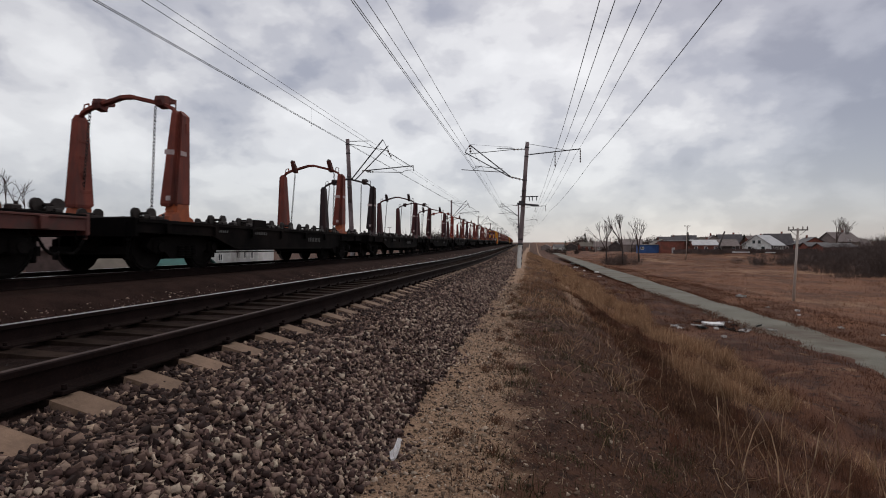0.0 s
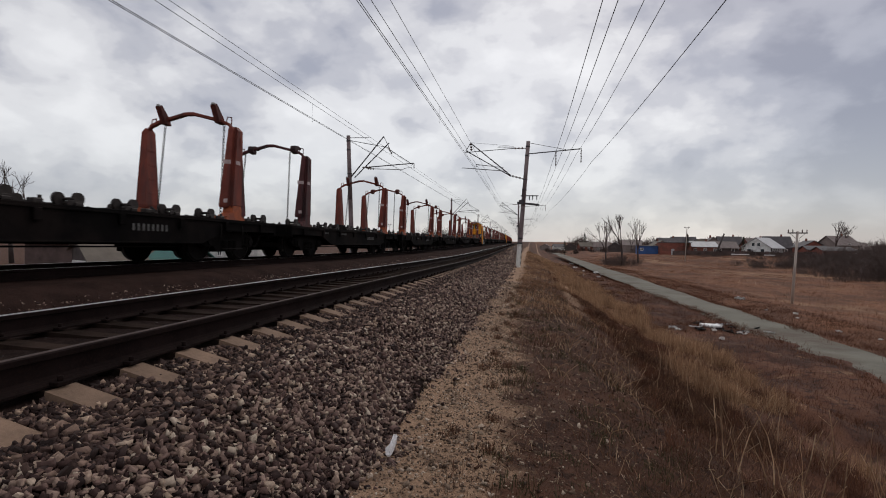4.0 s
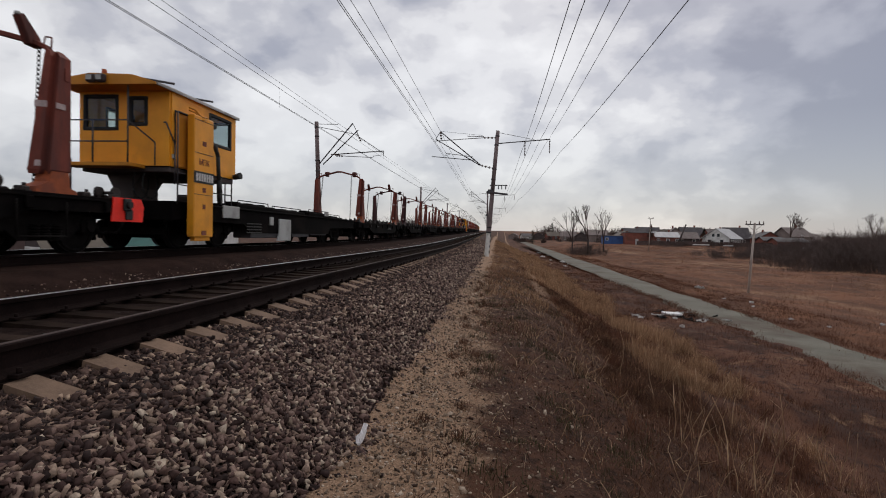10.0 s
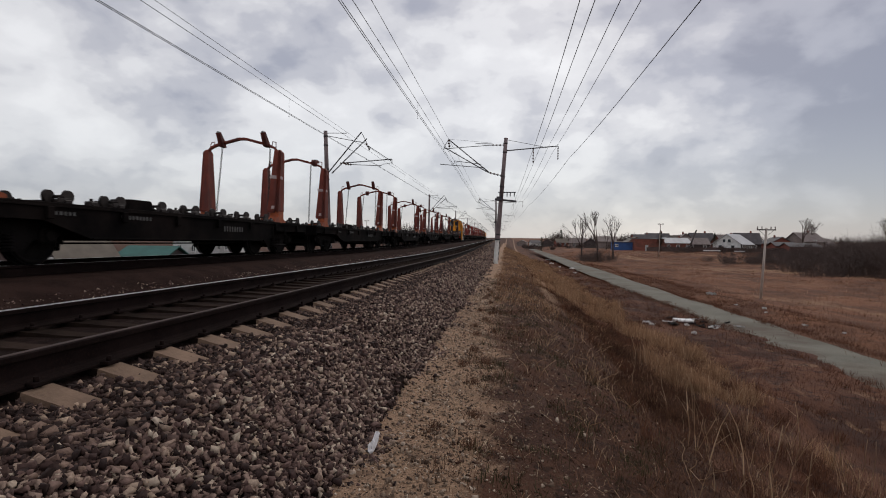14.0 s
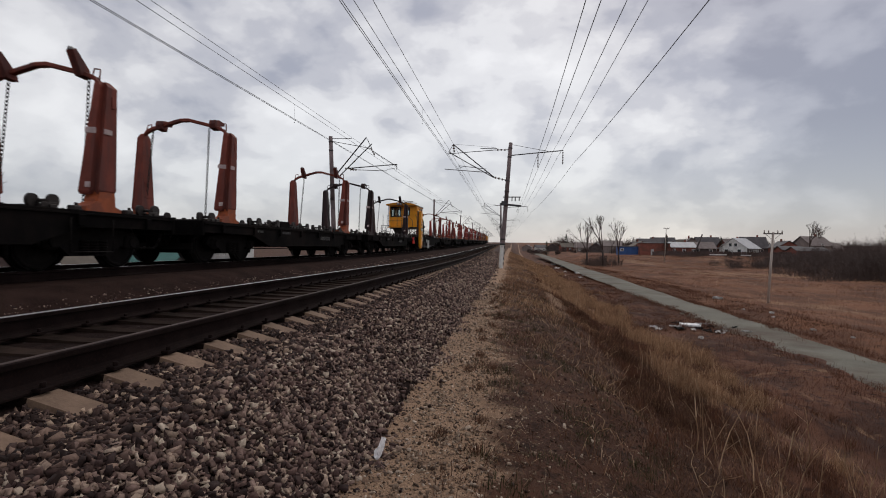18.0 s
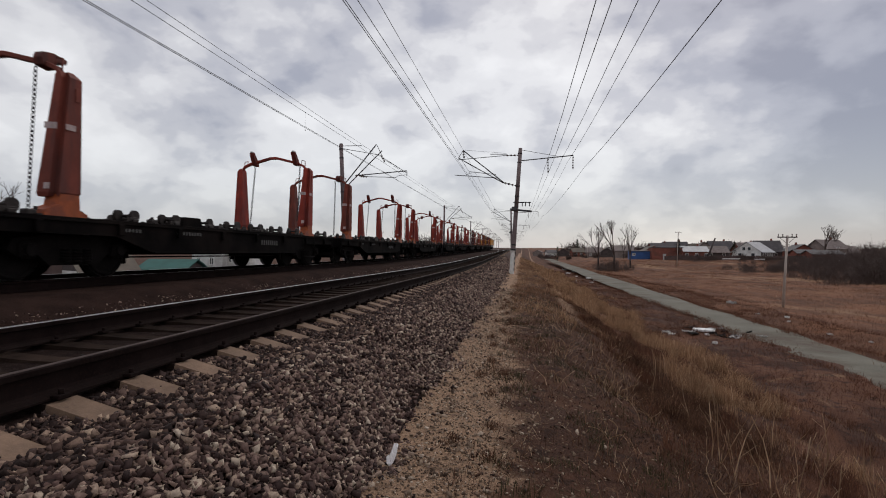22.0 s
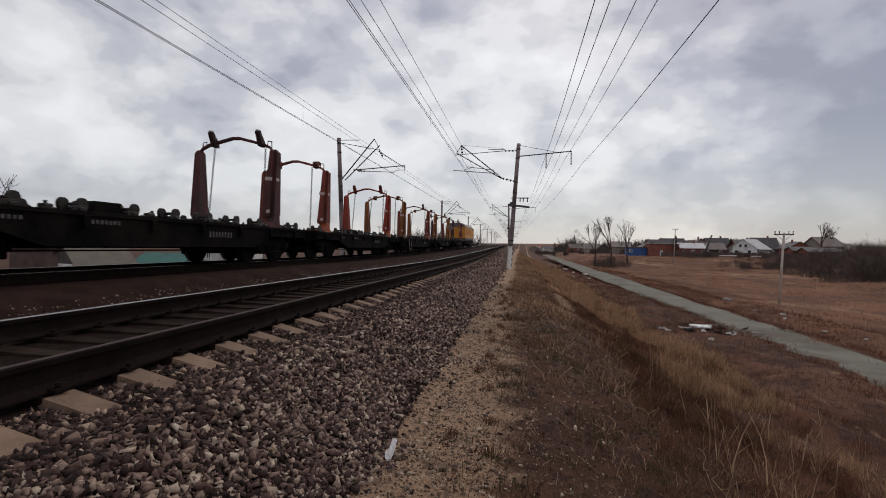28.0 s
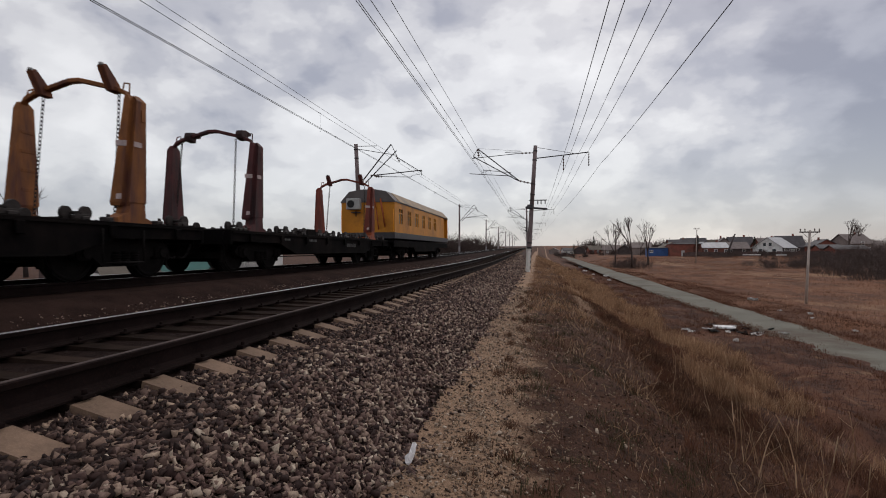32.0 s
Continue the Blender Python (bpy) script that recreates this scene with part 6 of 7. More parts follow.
def plant_all():
    # matted dead weeds over the dark soil beside the path
    x, y = clumped(*draw(4600, -0.42, 3.6, 1.6, 22, 1.5, 1.2, 0.3, 0.05), 11, 0.08)
    x, y = on_slope(x, y)
    n = len(x)
    blades("low_weeds", x, y, rng.uniform(0.02, 0.13, n), rng.uniform(0.002, 0.006, n), WEED, "low dark dead weeds on the verge", 2.2, (0.05, 0.0))
    x, y = clumped(*draw(600, -0.45, 1.4, 1.6, 22, 1.4, 1.7, 5.0, 0.02), 22, 0.05)
    x, y = on_slope(x, y)
    n = len(x)
    blades("green_tufts", x, y, rng.uniform(0.02, 0.10, n), rng.uniform(0.002, 0.006, n), GREEN, "small dark green tufts beside the path", 0.9, (0.0, 0.0))
    # darker tufts creeping over the path's edge
    x, y, h = tussocks([(-0.36 + 0.16 * math.sin(k * 2.3), 2.6 + k * 0.62 + 0.3 * math.sin(k * 1.7), 0.5 + 0.35 * abs(math.sin(k * 3.1))) for k in range(24)], 130, 0.11, 0.12, 21)
    blades("path_edge_tufts", x, y, h, rng.uniform(0.002, 0.005, len(x)), WEED, "dark brown tufts creeping over the path's edge", 1.0, (0.0, 0.0))
    x, y = on_slope(*draw(2000, -0.35, 4.0, 1.6, 17, 1.4, 1.1, 2.0, 0.10))
    n = len(x)
    blades("straw_stems", x, y, rng.uniform(0.03, 0.17, n), rng.uniform(0.002, 0.005, n), STALK, "pale broken straw stems in the verge", 2.2, (0.0, 0.0))
    # dark brushy mounds along the lip of the bank
    x, y, h = tussocks(band(70, 6.5, 30, 2.25, 0.28, 5, 0.9, 1.1, 0.30) + [(2.85, 9.3, 2.1), (2.5, 9.8, 1.7), (2.2, 10.8, 1.5), (2.0, 12.0, 1.3), (2.35, 8.2, 1.6), (1.9, 7.2, 1.3), (3.0, 7.6, 1.4)], 620, 0.19, 0.19, 31)
    blades("dark_brush", x, y, h, rng.uniform(0.002, 0.005, len(x)) * (1 + y / 18), WEED, "dark brushy mounds of dead weed on the bank's lip", 0.8, (0.05, -0.1))
    # golden grass: loose fans along the foot of the bank, thick in places
    spots = band(300, 8.0, 26, 4.15, 0.6, 3, 0.55, 1.1, 0.62) + band(300, 26, 75, 4.3, 0.7, 8, 0.4, 1.3, 0.55) + band(120, 18, 80, 2.1, 0.35, 12, 0.6, 1.2, 0.45) + band(240, 24, 95, 3.2, 1.0, 19, 0.35, 1.2, 0.5)
    x, y, h = tussocks(spots, 150, 0.27, 0.46, 41)
    blades("golden_grass", x, y, h, rng.uniform(0.002, 0.0042, len(x)) * (1 + y / 13), GOLD, "tall golden dry grass along the bank's foot", 0.55, (0.05, -0.12))
    x, y, h = tussocks(band(40, 4.2, 9, 3.6, 0.9, 15, 0.9, 1.0, 0.45), 24, 0.22, 0.34, 43)
    blades("straw_tufts", x, y, h, rng.uniform(0.002, 0.004, len(x)), GOLD, "scattered straw tufts below the bank", 0.7, (0.05, -0.05))
    # rusty and brown grass over the bank and the ditch
    x, y, h = tussocks(band(420, 4.6, 34, 3.1, 1.2, 17, 0.8, 1.4, 0.34), 120, 0.22, 0.19, 47)
    low = x > 1.5 + 0.4 * np.sin(y * 0.9)
    x, y, h = x[low], y[low], h[low]
    blades("rusty_grass", x, y, h, rng.uniform(0.002, 0.0042, len(x)) * (1 + y / 16), RUST, "rusty brown grass on the bank", 0.9, (0.05, 0.0))
    x, y = clumped(*draw(5200, 0.9, 5.4, 1.8, 60, 1.6, 0.8, 4.2, 0.02), 13, 0.12)
    n = len(x)
    blades("brown_tussocks", x, y, rng.uniform(0.02, 0.14, n), rng.uniform(0.002, 0.005, n) * (1 + y / 16), WEED, "brown tussocks on the bank", 1.6, (0.0, 0.0))
    x, y = clumped(*draw(8200, 4.0, 14, 4, 90, 1.6, 0.6, 0.5, 0.08), 11, 0.20)
    x, y = on_slope(x, y)
    n = len(x)
    blades("ditch_grass", x, y, rng.uniform(0.05, 0.26, n), rng.uniform(0.002, 0.005, n) * (1 + y / 20), RUST, "brown grass in the ditch beside the track", 1.0, (0.1, 0.0))
    n = 2600
    y = 8 + 110 * rng.random(n) ** 1.3
    x = np.where(rng.random(n) < 0.5, 8.5, 10.88) + rng.normal(0, 0.16, n) + 0.12 * np.sin(y * 0.7) + 0.1 * np.sin(y * 2.1) + sweep(y)
    x, y = clumped(x, y, 9, 0.12)
    n = len(x)
    blades("roadside_tufts", x, y, rng.uniform(0.03, 0.15, n), rng.uniform(0.0025, 0.005, n) * (1 + y / 16), RUST, "tufts of grass along the edges of the gravel track", 1.0, (0.0, 0.0), base=ground_z(x, y) + 0.03)
    x, y = clumped(*draw(3800, 4.6, 14, 5, 60, 1.4, 0.42, 9.1, 0.0), 13, 0.24)
    x, y = on_slope(x, y)
    n = len(x)
    blades("ditch_weeds", x, y, rng.uniform(0.03, 0.13, n), rng.uniform(0.0025, 0.005, n) * (1 + y / 20), WEED, "dark matted weeds beside the gravel track", 1.2, (0.0, 0.0))
    x, y = clumped(*draw(4600, -0.35, 2.4, 12, 95, 1.3, 0.5, 3.3, 0.15), 9, 0.14)
    x, y = on_slope(x, y)
    off_line = np.abs(x - 1.3 - 0.010 * y) > 0.24
    x, y = x[off_line], y[off_line]
    pale = patches(x, y, 0.35, 1.9) > 0.5
    for sel, mat, words in ((pale, GOLD, "pale dry grass along the shoulder of the bank"), (~pale, FADED, "brown grass along the shoulder of the bank")):
        k = int(sel.sum())
        blades("bank_grass", x[sel], y[sel], rng.uniform(0.04, 0.20, k), rng.uniform(0.003, 0.006, k) * (1 + y[sel] / 18), mat, words, 0.9)
    # the wide field: soft low grass, thicker and paler in drifts
    x, y = draw(12500, 10.5, 75, 12, 165, 1.25, 0.16, 2.2, 0.25)
    x, y = clumped(x, y, 9, 0.45)
    n = len(x)
    blades("field_grass", x, y, rng.uniform(0.06, 0.30, n), rng.uniform(0.0035, 0.007, n) * (1 + y / 35), REED, "reddish brown tall grass of the field", 1.0, (0.15, 0.0))
    x, y = draw(4200, 11, 70, 14, 150, 1.2, 0.10, 6.4, 0.0)
    x, y = clumped(x, y, 9, 0.6)
    n = len(x)
    blades("pale_field_grass", x, y, rng.uniform(0.06, 0.24, n), rng.uniform(0.0035, 0.007, n) * (1 + y / 35), GOLD, "paler straw patches of the field", 1.0, (0.15, 0.0))
    # bleached stalks: clusters that lie, and single tall ones that stand
    c = draw(130, 0.1, 3.2, 2.2, 11, 1.2, 0.9, 3.1, 0.1)
    x, y = clumped(*c, 5, 0.07)
    stalks("fallen_stalks", x, y, rng.uniform(0.10, 0.30, len(x)), STALK, "bleached fallen stalks lying in clusters on the verge", 0.45, 0.45, 0.0048, 0.3, 78)
    x, y = draw(120, 1.0, 5.0, 3.0, 11, 1.3, 0.8, 3.1, 0.2)
    stalks("dead_stalks", x, y, rng.uniform(0.14, 0.42, len(x)), STALK, "bleached short stalks standing in the verge", 1.0, 0.2, 0.0045, 0.7, 77)
    x, y = draw(60, 1.6, 4.6, 3.6, 8.5, 1.0, 1.1, 5.5, 0.5)
    stalks("tall_stalks", x, y, rng.uniform(0.40, 0.85, len(x)), STALK, "tall bleached single stalks below the bank", 1.1, 0.16, 0.0072, 0.35, 79)


verge_clods()
plant_all()

# ---------------------------------------------------------------- overhead line
def ribbed(bm, a, b, n=3, r=0.075, core=0.022):
    """An insulator: a string of sheds from a to b."""
    a, b = Vector(a), Vector(b)
    tube(bm, a, b, core, n=6)
    for i in range(n):
        c = a.lerp(b, (i + 0.5) / n)
        h = (b - a) / n * 0.22
        tube(bm, c - h, c + h, r, r * 0.55, 10)
    return bm


def pole_part(parent, lean_x, h, r0, r1, lower, dark):
    """Round tapered concrete mast: a whitewashed foot with a black and white band, then bare."""
    def at(f):
        return Vector((lean_x * f, 0, h * f)), r0 + (r1 - r0) * f
    bm = bmesh.new()
    cuts = [0.0, 0.10, 0.205, 0.5, 1.0]
    for i, (a, b) in enumerate(zip(cuts, cuts[1:])):
        (pa, ra), (pb, rb) = at(a), at(b)
        tube(bm, pa, pb, ra, rb, 14, i == 3, mi=0 if i > 1 else 1)
    pole = part("pole", bm, [dark, lower], parent)
    bm = bmesh.new()
    for k in range(4):
        z = 0.06 * h + k * 0.34
        box(bm, (lean_x * z / h + r0 * 0.95, -r0 * 0.35, z), (0.05, 0.16, 0.17), 0.01)
    part("band_mark", bm, MAT["black_paint"], pole, "black marks on whitewash")
    bm = bmesh.new()
    f = 0.205
    tube(bm, at(f)[0], at(f + 0.012)[0], r0 * 1.12, n=14)
    tube(bm, at(f + 0.04)[0], at(f + 0.05)[0], r0 * 1.1, n=14)
    part("band", bm, MAT["black_paint"], pole)
    bm = bmesh.new()
    for g in (0.62, 0.70, 0.885, 0.955):
        tube(bm, at(g)[0], at(g + 0.008)[0], (r0 + (r1 - r0) * g) * 1.16, n=14)
    part("clamp_band", bm, MAT["steel_grey"], pole)
    return pole


def right_mast(y, x, lean_x, full):
    z0 = ground_at(x + float(sweep(y)), y)
    base = Vector((x + float(sweep(y)), y, z0 - 0.2))
    m = thing("catenary_mast", "grey concrete catenary mast with whitewashed foot beside the near track", "catenary mast", Matrix.Translation(base), group="catenary masts")
    up = float(rise(y)) - base.z
    h = 7.16 + up
    pole_part(m, lean_x, h, 0.15, 0.12, MAT["white_paint"], MAT["mast_dark"])
    # local x for world offsets from the mast foot; heights over the near rail
    def p(wx, wz):
        return Vector((wx - x, 0, wz + up))
    ax = lambda wz: x + lean_x * (wz + up) / h
    bm = bmesh.new()
    tube(bm, p(-1.15, 5.02), p(-3.72, 7.10), 0.034, n=8)
    tube(bm, p(-1.15, 4.98), p(-4.02, 6.62), 0.030, n=8)
    tube(bm, p(-3.72, 7.1), p(-4.02, 6.62), 0.02, n=6)
    part("console", bm, MAT["steel_grey"], m)
    bm = bmesh.new()
    ribbed(bm, p(ax(4.8), 4.78), p(-1.15, 5.0), 4, 0.085)
    part("insulator", bm, MAT["insulator"], m)
    bm = bmesh.new()
    tube(bm, p(ax(6.72) - 0.9, 6.72), p(-4.1, 6.5), 0.022, n=6)
    tube(bm, p(ax(6.78) - 0.9, 6.86), p(-3.7, 7.12), 0.008, n=5)
    tube(bm, p(-0.95, 6.80), p(-2.0, 6.82), 0.022, n=6)
    part("tie_rod", bm, MAT["steel_grey"], m)
    bm = bmesh.new()
    ribbed(bm, p(ax(6.72), 6.72), p(ax(6.72) - 0.9, 6.72), 4, 0.07)
    part("insulator", bm, MAT["insulator"], m)
    bm = bmesh.new()
    ribbed(bm, p(-3.72, 7.1), p(-3.66, 6.58), 3, 0.09)
    part("insulator", bm, MAT["insulator"], m)
    bm = bmesh.new()
    tube(bm, p(-1.5, 5.30), p(-4.25, 5.53), 0.024, n=6)
    tube(bm, p(-1.62, 5.52), p(-3.35, 5.74), 0.02, n=6)
    tube(bm, p(-3.35, 5.74), p(-3.35, 5.62), 0.012, n=5)
    path_tube(bm, [p(-3.1, 5.66), p(-3.46, 5.56), p(-3.5, 5.5)], 0.012, 5)
    part("registration_arm", bm, MAT["steel_grey"], m)
    bm = bmesh.new()
    tube(bm, p(ax(6.4), 6.36), p(3.14, 6.64), 0.035, n=6)
    tube(bm, p(ax(7.1), 7.06), p(2.2, 6.6), 0.014, n=6)
    tube(bm, p(3.14, 6.64), p(3.14, 6.5), 0.014, n=5)
    part("feeder_bracket", bm, MAT["steel_grey"], m)
    for wx, za, zb in ((1.60, 6.49, 5.58), (3.12, 6.56, 5.78)):
        bm = bmesh.new()
        ribbed(bm, p(wx, za), p(wx, zb), 5, 0.05)
        part("insulator", bm, MAT["insulator"], m)
    bm = bmesh.new()
    box(bm, p((ax(3.75) + 0.35), 3.75), (1.1, 0.06, 0.06), 0.005)
    box(bm, p((ax(3.2) + 0.3), 3.25), (1.35, 0.12, 0.12), 0.01, m=Euler((0, radians(6), 0)).to_matrix())
    box(bm, p(ax(3.25) - 0.1, 3.35), (0.34, 0.36, 0.26), 0.02)
    for dx in (0.35, 0.55, 0.8):
        tube(bm, p(ax(3.75) + dx, 3.75), p(ax(3.75) + dx, 3.5), 0.03, n=6)
    part("low_crossarm", bm, MAT["steel_grey"], m)
    return m


def left_mast(y, x, lean_x):
    z0 = ground_at(x + float(sweep(y)), y)
    base = Vector((x + float(sweep(y)), y, z0 - 0.2))
    m = thing("catenary_mast", "grey concrete catenary mast behind the train with inclined console", "catenary mast", Matrix.Translation(base), group="catenary masts")
    up = float(rise(y)) - base.z
    h = 7.72 + up
    pole_part(m, lean_x, h, 0.165, 0.125, MAT["concrete"], MAT["mast_dark"])
    def p(wx, wz):
        return Vector((wx - x, 0, wz + up))
    ax = lambda wz: x + lean_x * (wz + up) / h
    bm = bmesh.new()
    tube(bm, p(ax(5.0) + 0.1, 5.0), p(-9.42, 7.62), 0.042, n=8)
    tube(bm, p(ax(5.0) + 0.35, 4.96), p(-9.05, 7.2), 0.036, n=8)
    part("console", bm, MAT["steel_grey"], m)
    bm = bmesh.new()
    tube(bm, p(ax(7.4), 7.42), p(-9.1, 6.9), 0.022, n=6)
    tube(bm, p(ax(7.5), 7.58), p(-10.4, 7.56), 0.022, n=6)
    tube(bm, p(-9.42, 7.62), p(-9.05, 6.9), 0.02, n=6)
    tube(bm, p(-9.0, 6.75), p(-7.42, 5.74), 0.024, n=6)
    tube(bm, p(-10.6, 5.62), p(-7.38, 5.86), 0.034, n=6)
    tube(bm, p(-7.38, 5.86), p(-7.38, 5.52), 0.024, n=6)
    tube(bm, p(-10.5, 5.54), p(-8.1, 5.44), 0.022, n=6)
    path_tube(bm, [p(-8.1, 5.44), p(-8.0, 5.54), p(-7.5, 5.6)], 0.014, 5)
    part("tie_rod", bm, MAT["steel_grey"], m)
    for a, b in ((p(-10.85, 5.6), p(-10.2, 5.63)), (p(-10.5, 5.54), p(-10.0, 5.52)), (p(-9.1, 6.9), p(-8.85, 6.45))):
        bm = bmesh.new()
        ribbed(bm, a, b, 3, 0.075)
        part("insulator", bm, MAT["insulator"], m)
    return m


SPANS = [-70, -18, 34, 86, 138, 190, 242, 294, 346, 398, 450]


def wire(name, x_of, z_support, sag, r, label, y_from=-70, drop_to=None):
    """A wire hung from support to support, sagging between; drop_to gives the height of a lower wire that droppers hold."""
    pts, droppers = [], []
    for a, b in zip(SPANS, SPANS[1:]):
        steps = 14 if a < 140 else 5
        for k in range(steps):
            f = k / steps
            y = a + (b - a) * f
            z = z_support - 4 * sag * f * (1 - f)
            pts.append((x_of(y) + float(sweep(y)), y, z + float(rise(y))))
        if drop_to is not None and a < 100:
            for q in range(1, 4):
                f = q / 4
                y = a + (b - a) * f
                droppers.append(((x_of(y) + float(sweep(y)), y, z_support - 4 * sag * f * (1 - f) + float(rise(y))), (x_of(y) + float(sweep(y)), y, drop_to + float(rise(y)))))
    bm = bmesh.new()
    for a, b in zip(pts, pts[1:]):
        tube(bm, a, b, r, r, 5, False)
    for a, b in droppers:
        tube(bm, a, b, 0.0025, n=4)
        for q in (a, b):
            tube(bm, (q[0], q[1] - 0.03, q[2]), (q[0], q[1] + 0.03, q[2]), r * 1.5, n=5)
    tagged(part(name, bm, MAT["wire"]), label, "wire", "overhead wires")


def zigzag(c, a):
    return lambda y: c + a * math.sin(math.pi * (y - 34) / 52)


def build_overhead():
    for i, y in enumerate((34, 86, 138, 190, 242, 294, 346, 398)):
        right_mast(y, -0.64 if i == 0 else -1.02, 0.54 if i == 0 else (0.16, -0.1, 0.05)[i % 3], i < 2)
        left_mast(y, -11.45 if i == 0 else -11.9, -0.38 if i == 0 else 0.05)
    wire("contact_wire", zigzag(-3.46, 0.0), 5.50, 0.03, 0.0085, "contact wire over the near track")
    wire("contact_wire", zigzag(-3.38, 0.03), 5.50, 0.03, 0.0085, "contact wire over the near track")
    wire("messenger_wire", zigzag(-3.6, 0.0), 6.15, 0.03, 0.0085, "messenger wire of the near track", drop_to=5.5)
    wire("feeder_wire", lambda y: -3.6, 6.9, 0.03, 0.0085, "upper feeder wire of the near track")
    wire("contact_wire", zigzag(-8.72, 0.0), 5.66, 0.03, 0.0085, "contact wire over the far track")
    wire("contact_wire", zigzag(-8.62, 0.0), 5.64, 0.03, 0.0085, "contact wire over the far track")
    wire("messenger_wire", lambda y: -8.9, 6.4, 0.03, 0.008, "messenger wire of the far track", drop_to=5.64)
    wire("feeder_wire", lambda y: -8.7, 6.5, 0.03, 0.007, "upper feeder wire of the far track")
    wire("feeder_wire", lambda y: 1.384, 5.85, 0.25, 0.010, "feeder wire on the mast bracket")
    wire("feeder_wire", lambda y: 1.776, 5.98, 0.12, 0.010, "feeder wire on the mast bracket")
    wire("feeder_wire", lambda y: 2.48, 6.52, 0.30, 0.0095, "thin signal wire beside the masts")
    wire("feeder_wire", lambda y: 2.81, 6.27, 0.30, 0.0085, "thin signal wire beside the masts")
    wire("feeder_wire", lambda y: 3.754, 5.83, 0.30, 0.011, "outer feeder wire on the mast bracket")


build_overhead()


# ---------------------------------------------------------------- poles, trees and houses
def service_pole(x, y, top, lean, arm=True):
    z0 = ground_at(x, y)
    p = thing("utility_pole", "pale weathered utility pole with crossarm in the field", "utility pole", pose(x, y, z0 - 0.1), group="utility poles")
    h = top - z0 + 0.1
    bm = bmesh.new()
    tube(bm, (0, 0, 0), (lean, 0, h), 0.09, 0.07, 10)
    part("pole", bm, MAT["wood_pole"], p)
    if arm:
        bm = bmesh.new()
        box(bm, (lean, 0, h - 0.12), (1.25, 0.09, 0.08), 0.01)
        for s in (-1, 1):
            tube(bm, (lean + s * 0.1, 0, h - 0.5), (lean + s * 0.5, 0, h - 0.14), 0.014, n=5)
        part("crossarm", bm, MAT["wall_dark"], p)
        for dx in (-0.58, -0.3, 0.3, 0.58):
            bm = bmesh.new()
            ribbed(bm, (lean + dx, 0, h - 0.08), (lean + dx, 0, h + 0.12), 2, 0.055)
            part("insulator", bm, MAT["insulator"], p)
    return p


def bare_tree(x, y, h, seed, spread=0.5, mat="bark", label="leafless tree with dark forking branches"):
    r = random.Random(seed)
    z0 = ground_at(x, y)
    t = thing("bare_tree", label, "tree", pose(x, y, z0 - 0.1), group="bare trees")
    trunk, crown = bmesh.new(), bmesh.new()
    def grow(bm, a, d, length, rad, level):
        b = a + d * length
        tube(bm, a, b, rad, rad * 0.68, 7 if level < 2 else 4, level == 0)
        if level >= 5 or rad < 0.006:
            return
        for _ in range(r.choice((2, 3, 3)) if level else 3):
            turn = Vector((r.gauss(0, spread), r.gauss(0, spread), r.gauss(0.12, 0.25)))
            nd = (d + turn).normalized()
            grow(crown if level >= 0 else bm, b, nd, length * r.uniform(0.62, 0.86), rad * r.uniform(0.5, 0.68), level + 1)
    grow(trunk, Vector((0, 0, 0)), Vector((r.uniform(-0.08, 0.08), 0, 1)).normalized(), h * 0.34, h * 0.026, 0)
    part("trunk", trunk, MAT[mat], t)
    part("crown", crown, MAT["twig"], t)
    return t


def bare_bush(x, y, h, seed, width=1.0, mat="twig"):
    r = random.Random(seed)
    z0 = ground_at(x, y)
    t = thing("bare_bush", "bare brown thicket of leafless stems", "bush", pose(x, y, z0 - 0.1), group="bare bushes")
    bm = bmesh.new()
    w = max(1.0, y / 95)
    k = w * (h / 3) ** 0.5
    for _ in range(34):
        a = Vector((r.gauss(0, 0.36 * width), r.gauss(0, 0.36 * width), 0))
        d = Vector((r.gauss(0, 0.42) + a.x * 0.12, r.gauss(0, 0.42), 1)).normalized()
        top = h * r.uniform(0.45, 0.75) * math.exp(-(a.x / (0.8 * width)) ** 2)
        b = a + d * top
        tube(bm, a, b, 0.022 * k, 0.012 * k, 4, False)
        for _ in range(8):
            e = (d + Vector((r.gauss(0, 0.9), r.gauss(0, 0.9), r.gauss(0.0, 0.5)))).normalized() * top * r.uniform(0.25, 0.6)
            c = a.lerp(b, r.uniform(0.3, 1))
            tube(bm, c, c + e, 0.009 * k, 0.004 * k, 3, False)
    tagged(part("thicket", bm, MAT[mat], t), kind="stuff")
    return t


def conifer(x, y, h, seed):
    r = random.Random(seed)
    z0 = ground_at(x, y)
    t = thing("conifer", "small dark evergreen tree among the houses", "tree", pose(x, y, z0 - 0.1), group="conifers")
    bm = bmesh.new()
    tube(bm, (0, 0, 0), (0, 0, h * 0.97), h * 0.022, 0.02, 7)
    part("trunk", bm, MAT["bark"], t)
    bm = bmesh.new()
    for k in range(1100):
        f = r.random() ** 0.75
        z = h * (0.1 + 0.9 * f)
        rad = (1 - f) * h * 0.26 * r.uniform(0.35, 1.1) + 0.03
        a = r.uniform(0, 6.283)
        c = Vector((rad * math.cos(a), rad * math.sin(a), z - rad * 0.25))
        s = 0.05 * h * r.uniform(0.6, 1.3)
        d = Vector((math.cos(a), math.sin(a), r.uniform(-0.5, 0.1))).normalized()
        q = d.cross(Vector((0, 0, 1))).normalized()
        vs = [bm.verts.new(c + q * s * 0.3), bm.verts.new(c - q * s * 0.3), bm.verts.new(c + d * s + Vector((0, 0, -0.1 * s)))]
        bm.faces.new(vs)
    part("crown", bm, MAT["needles"], t)
    return t


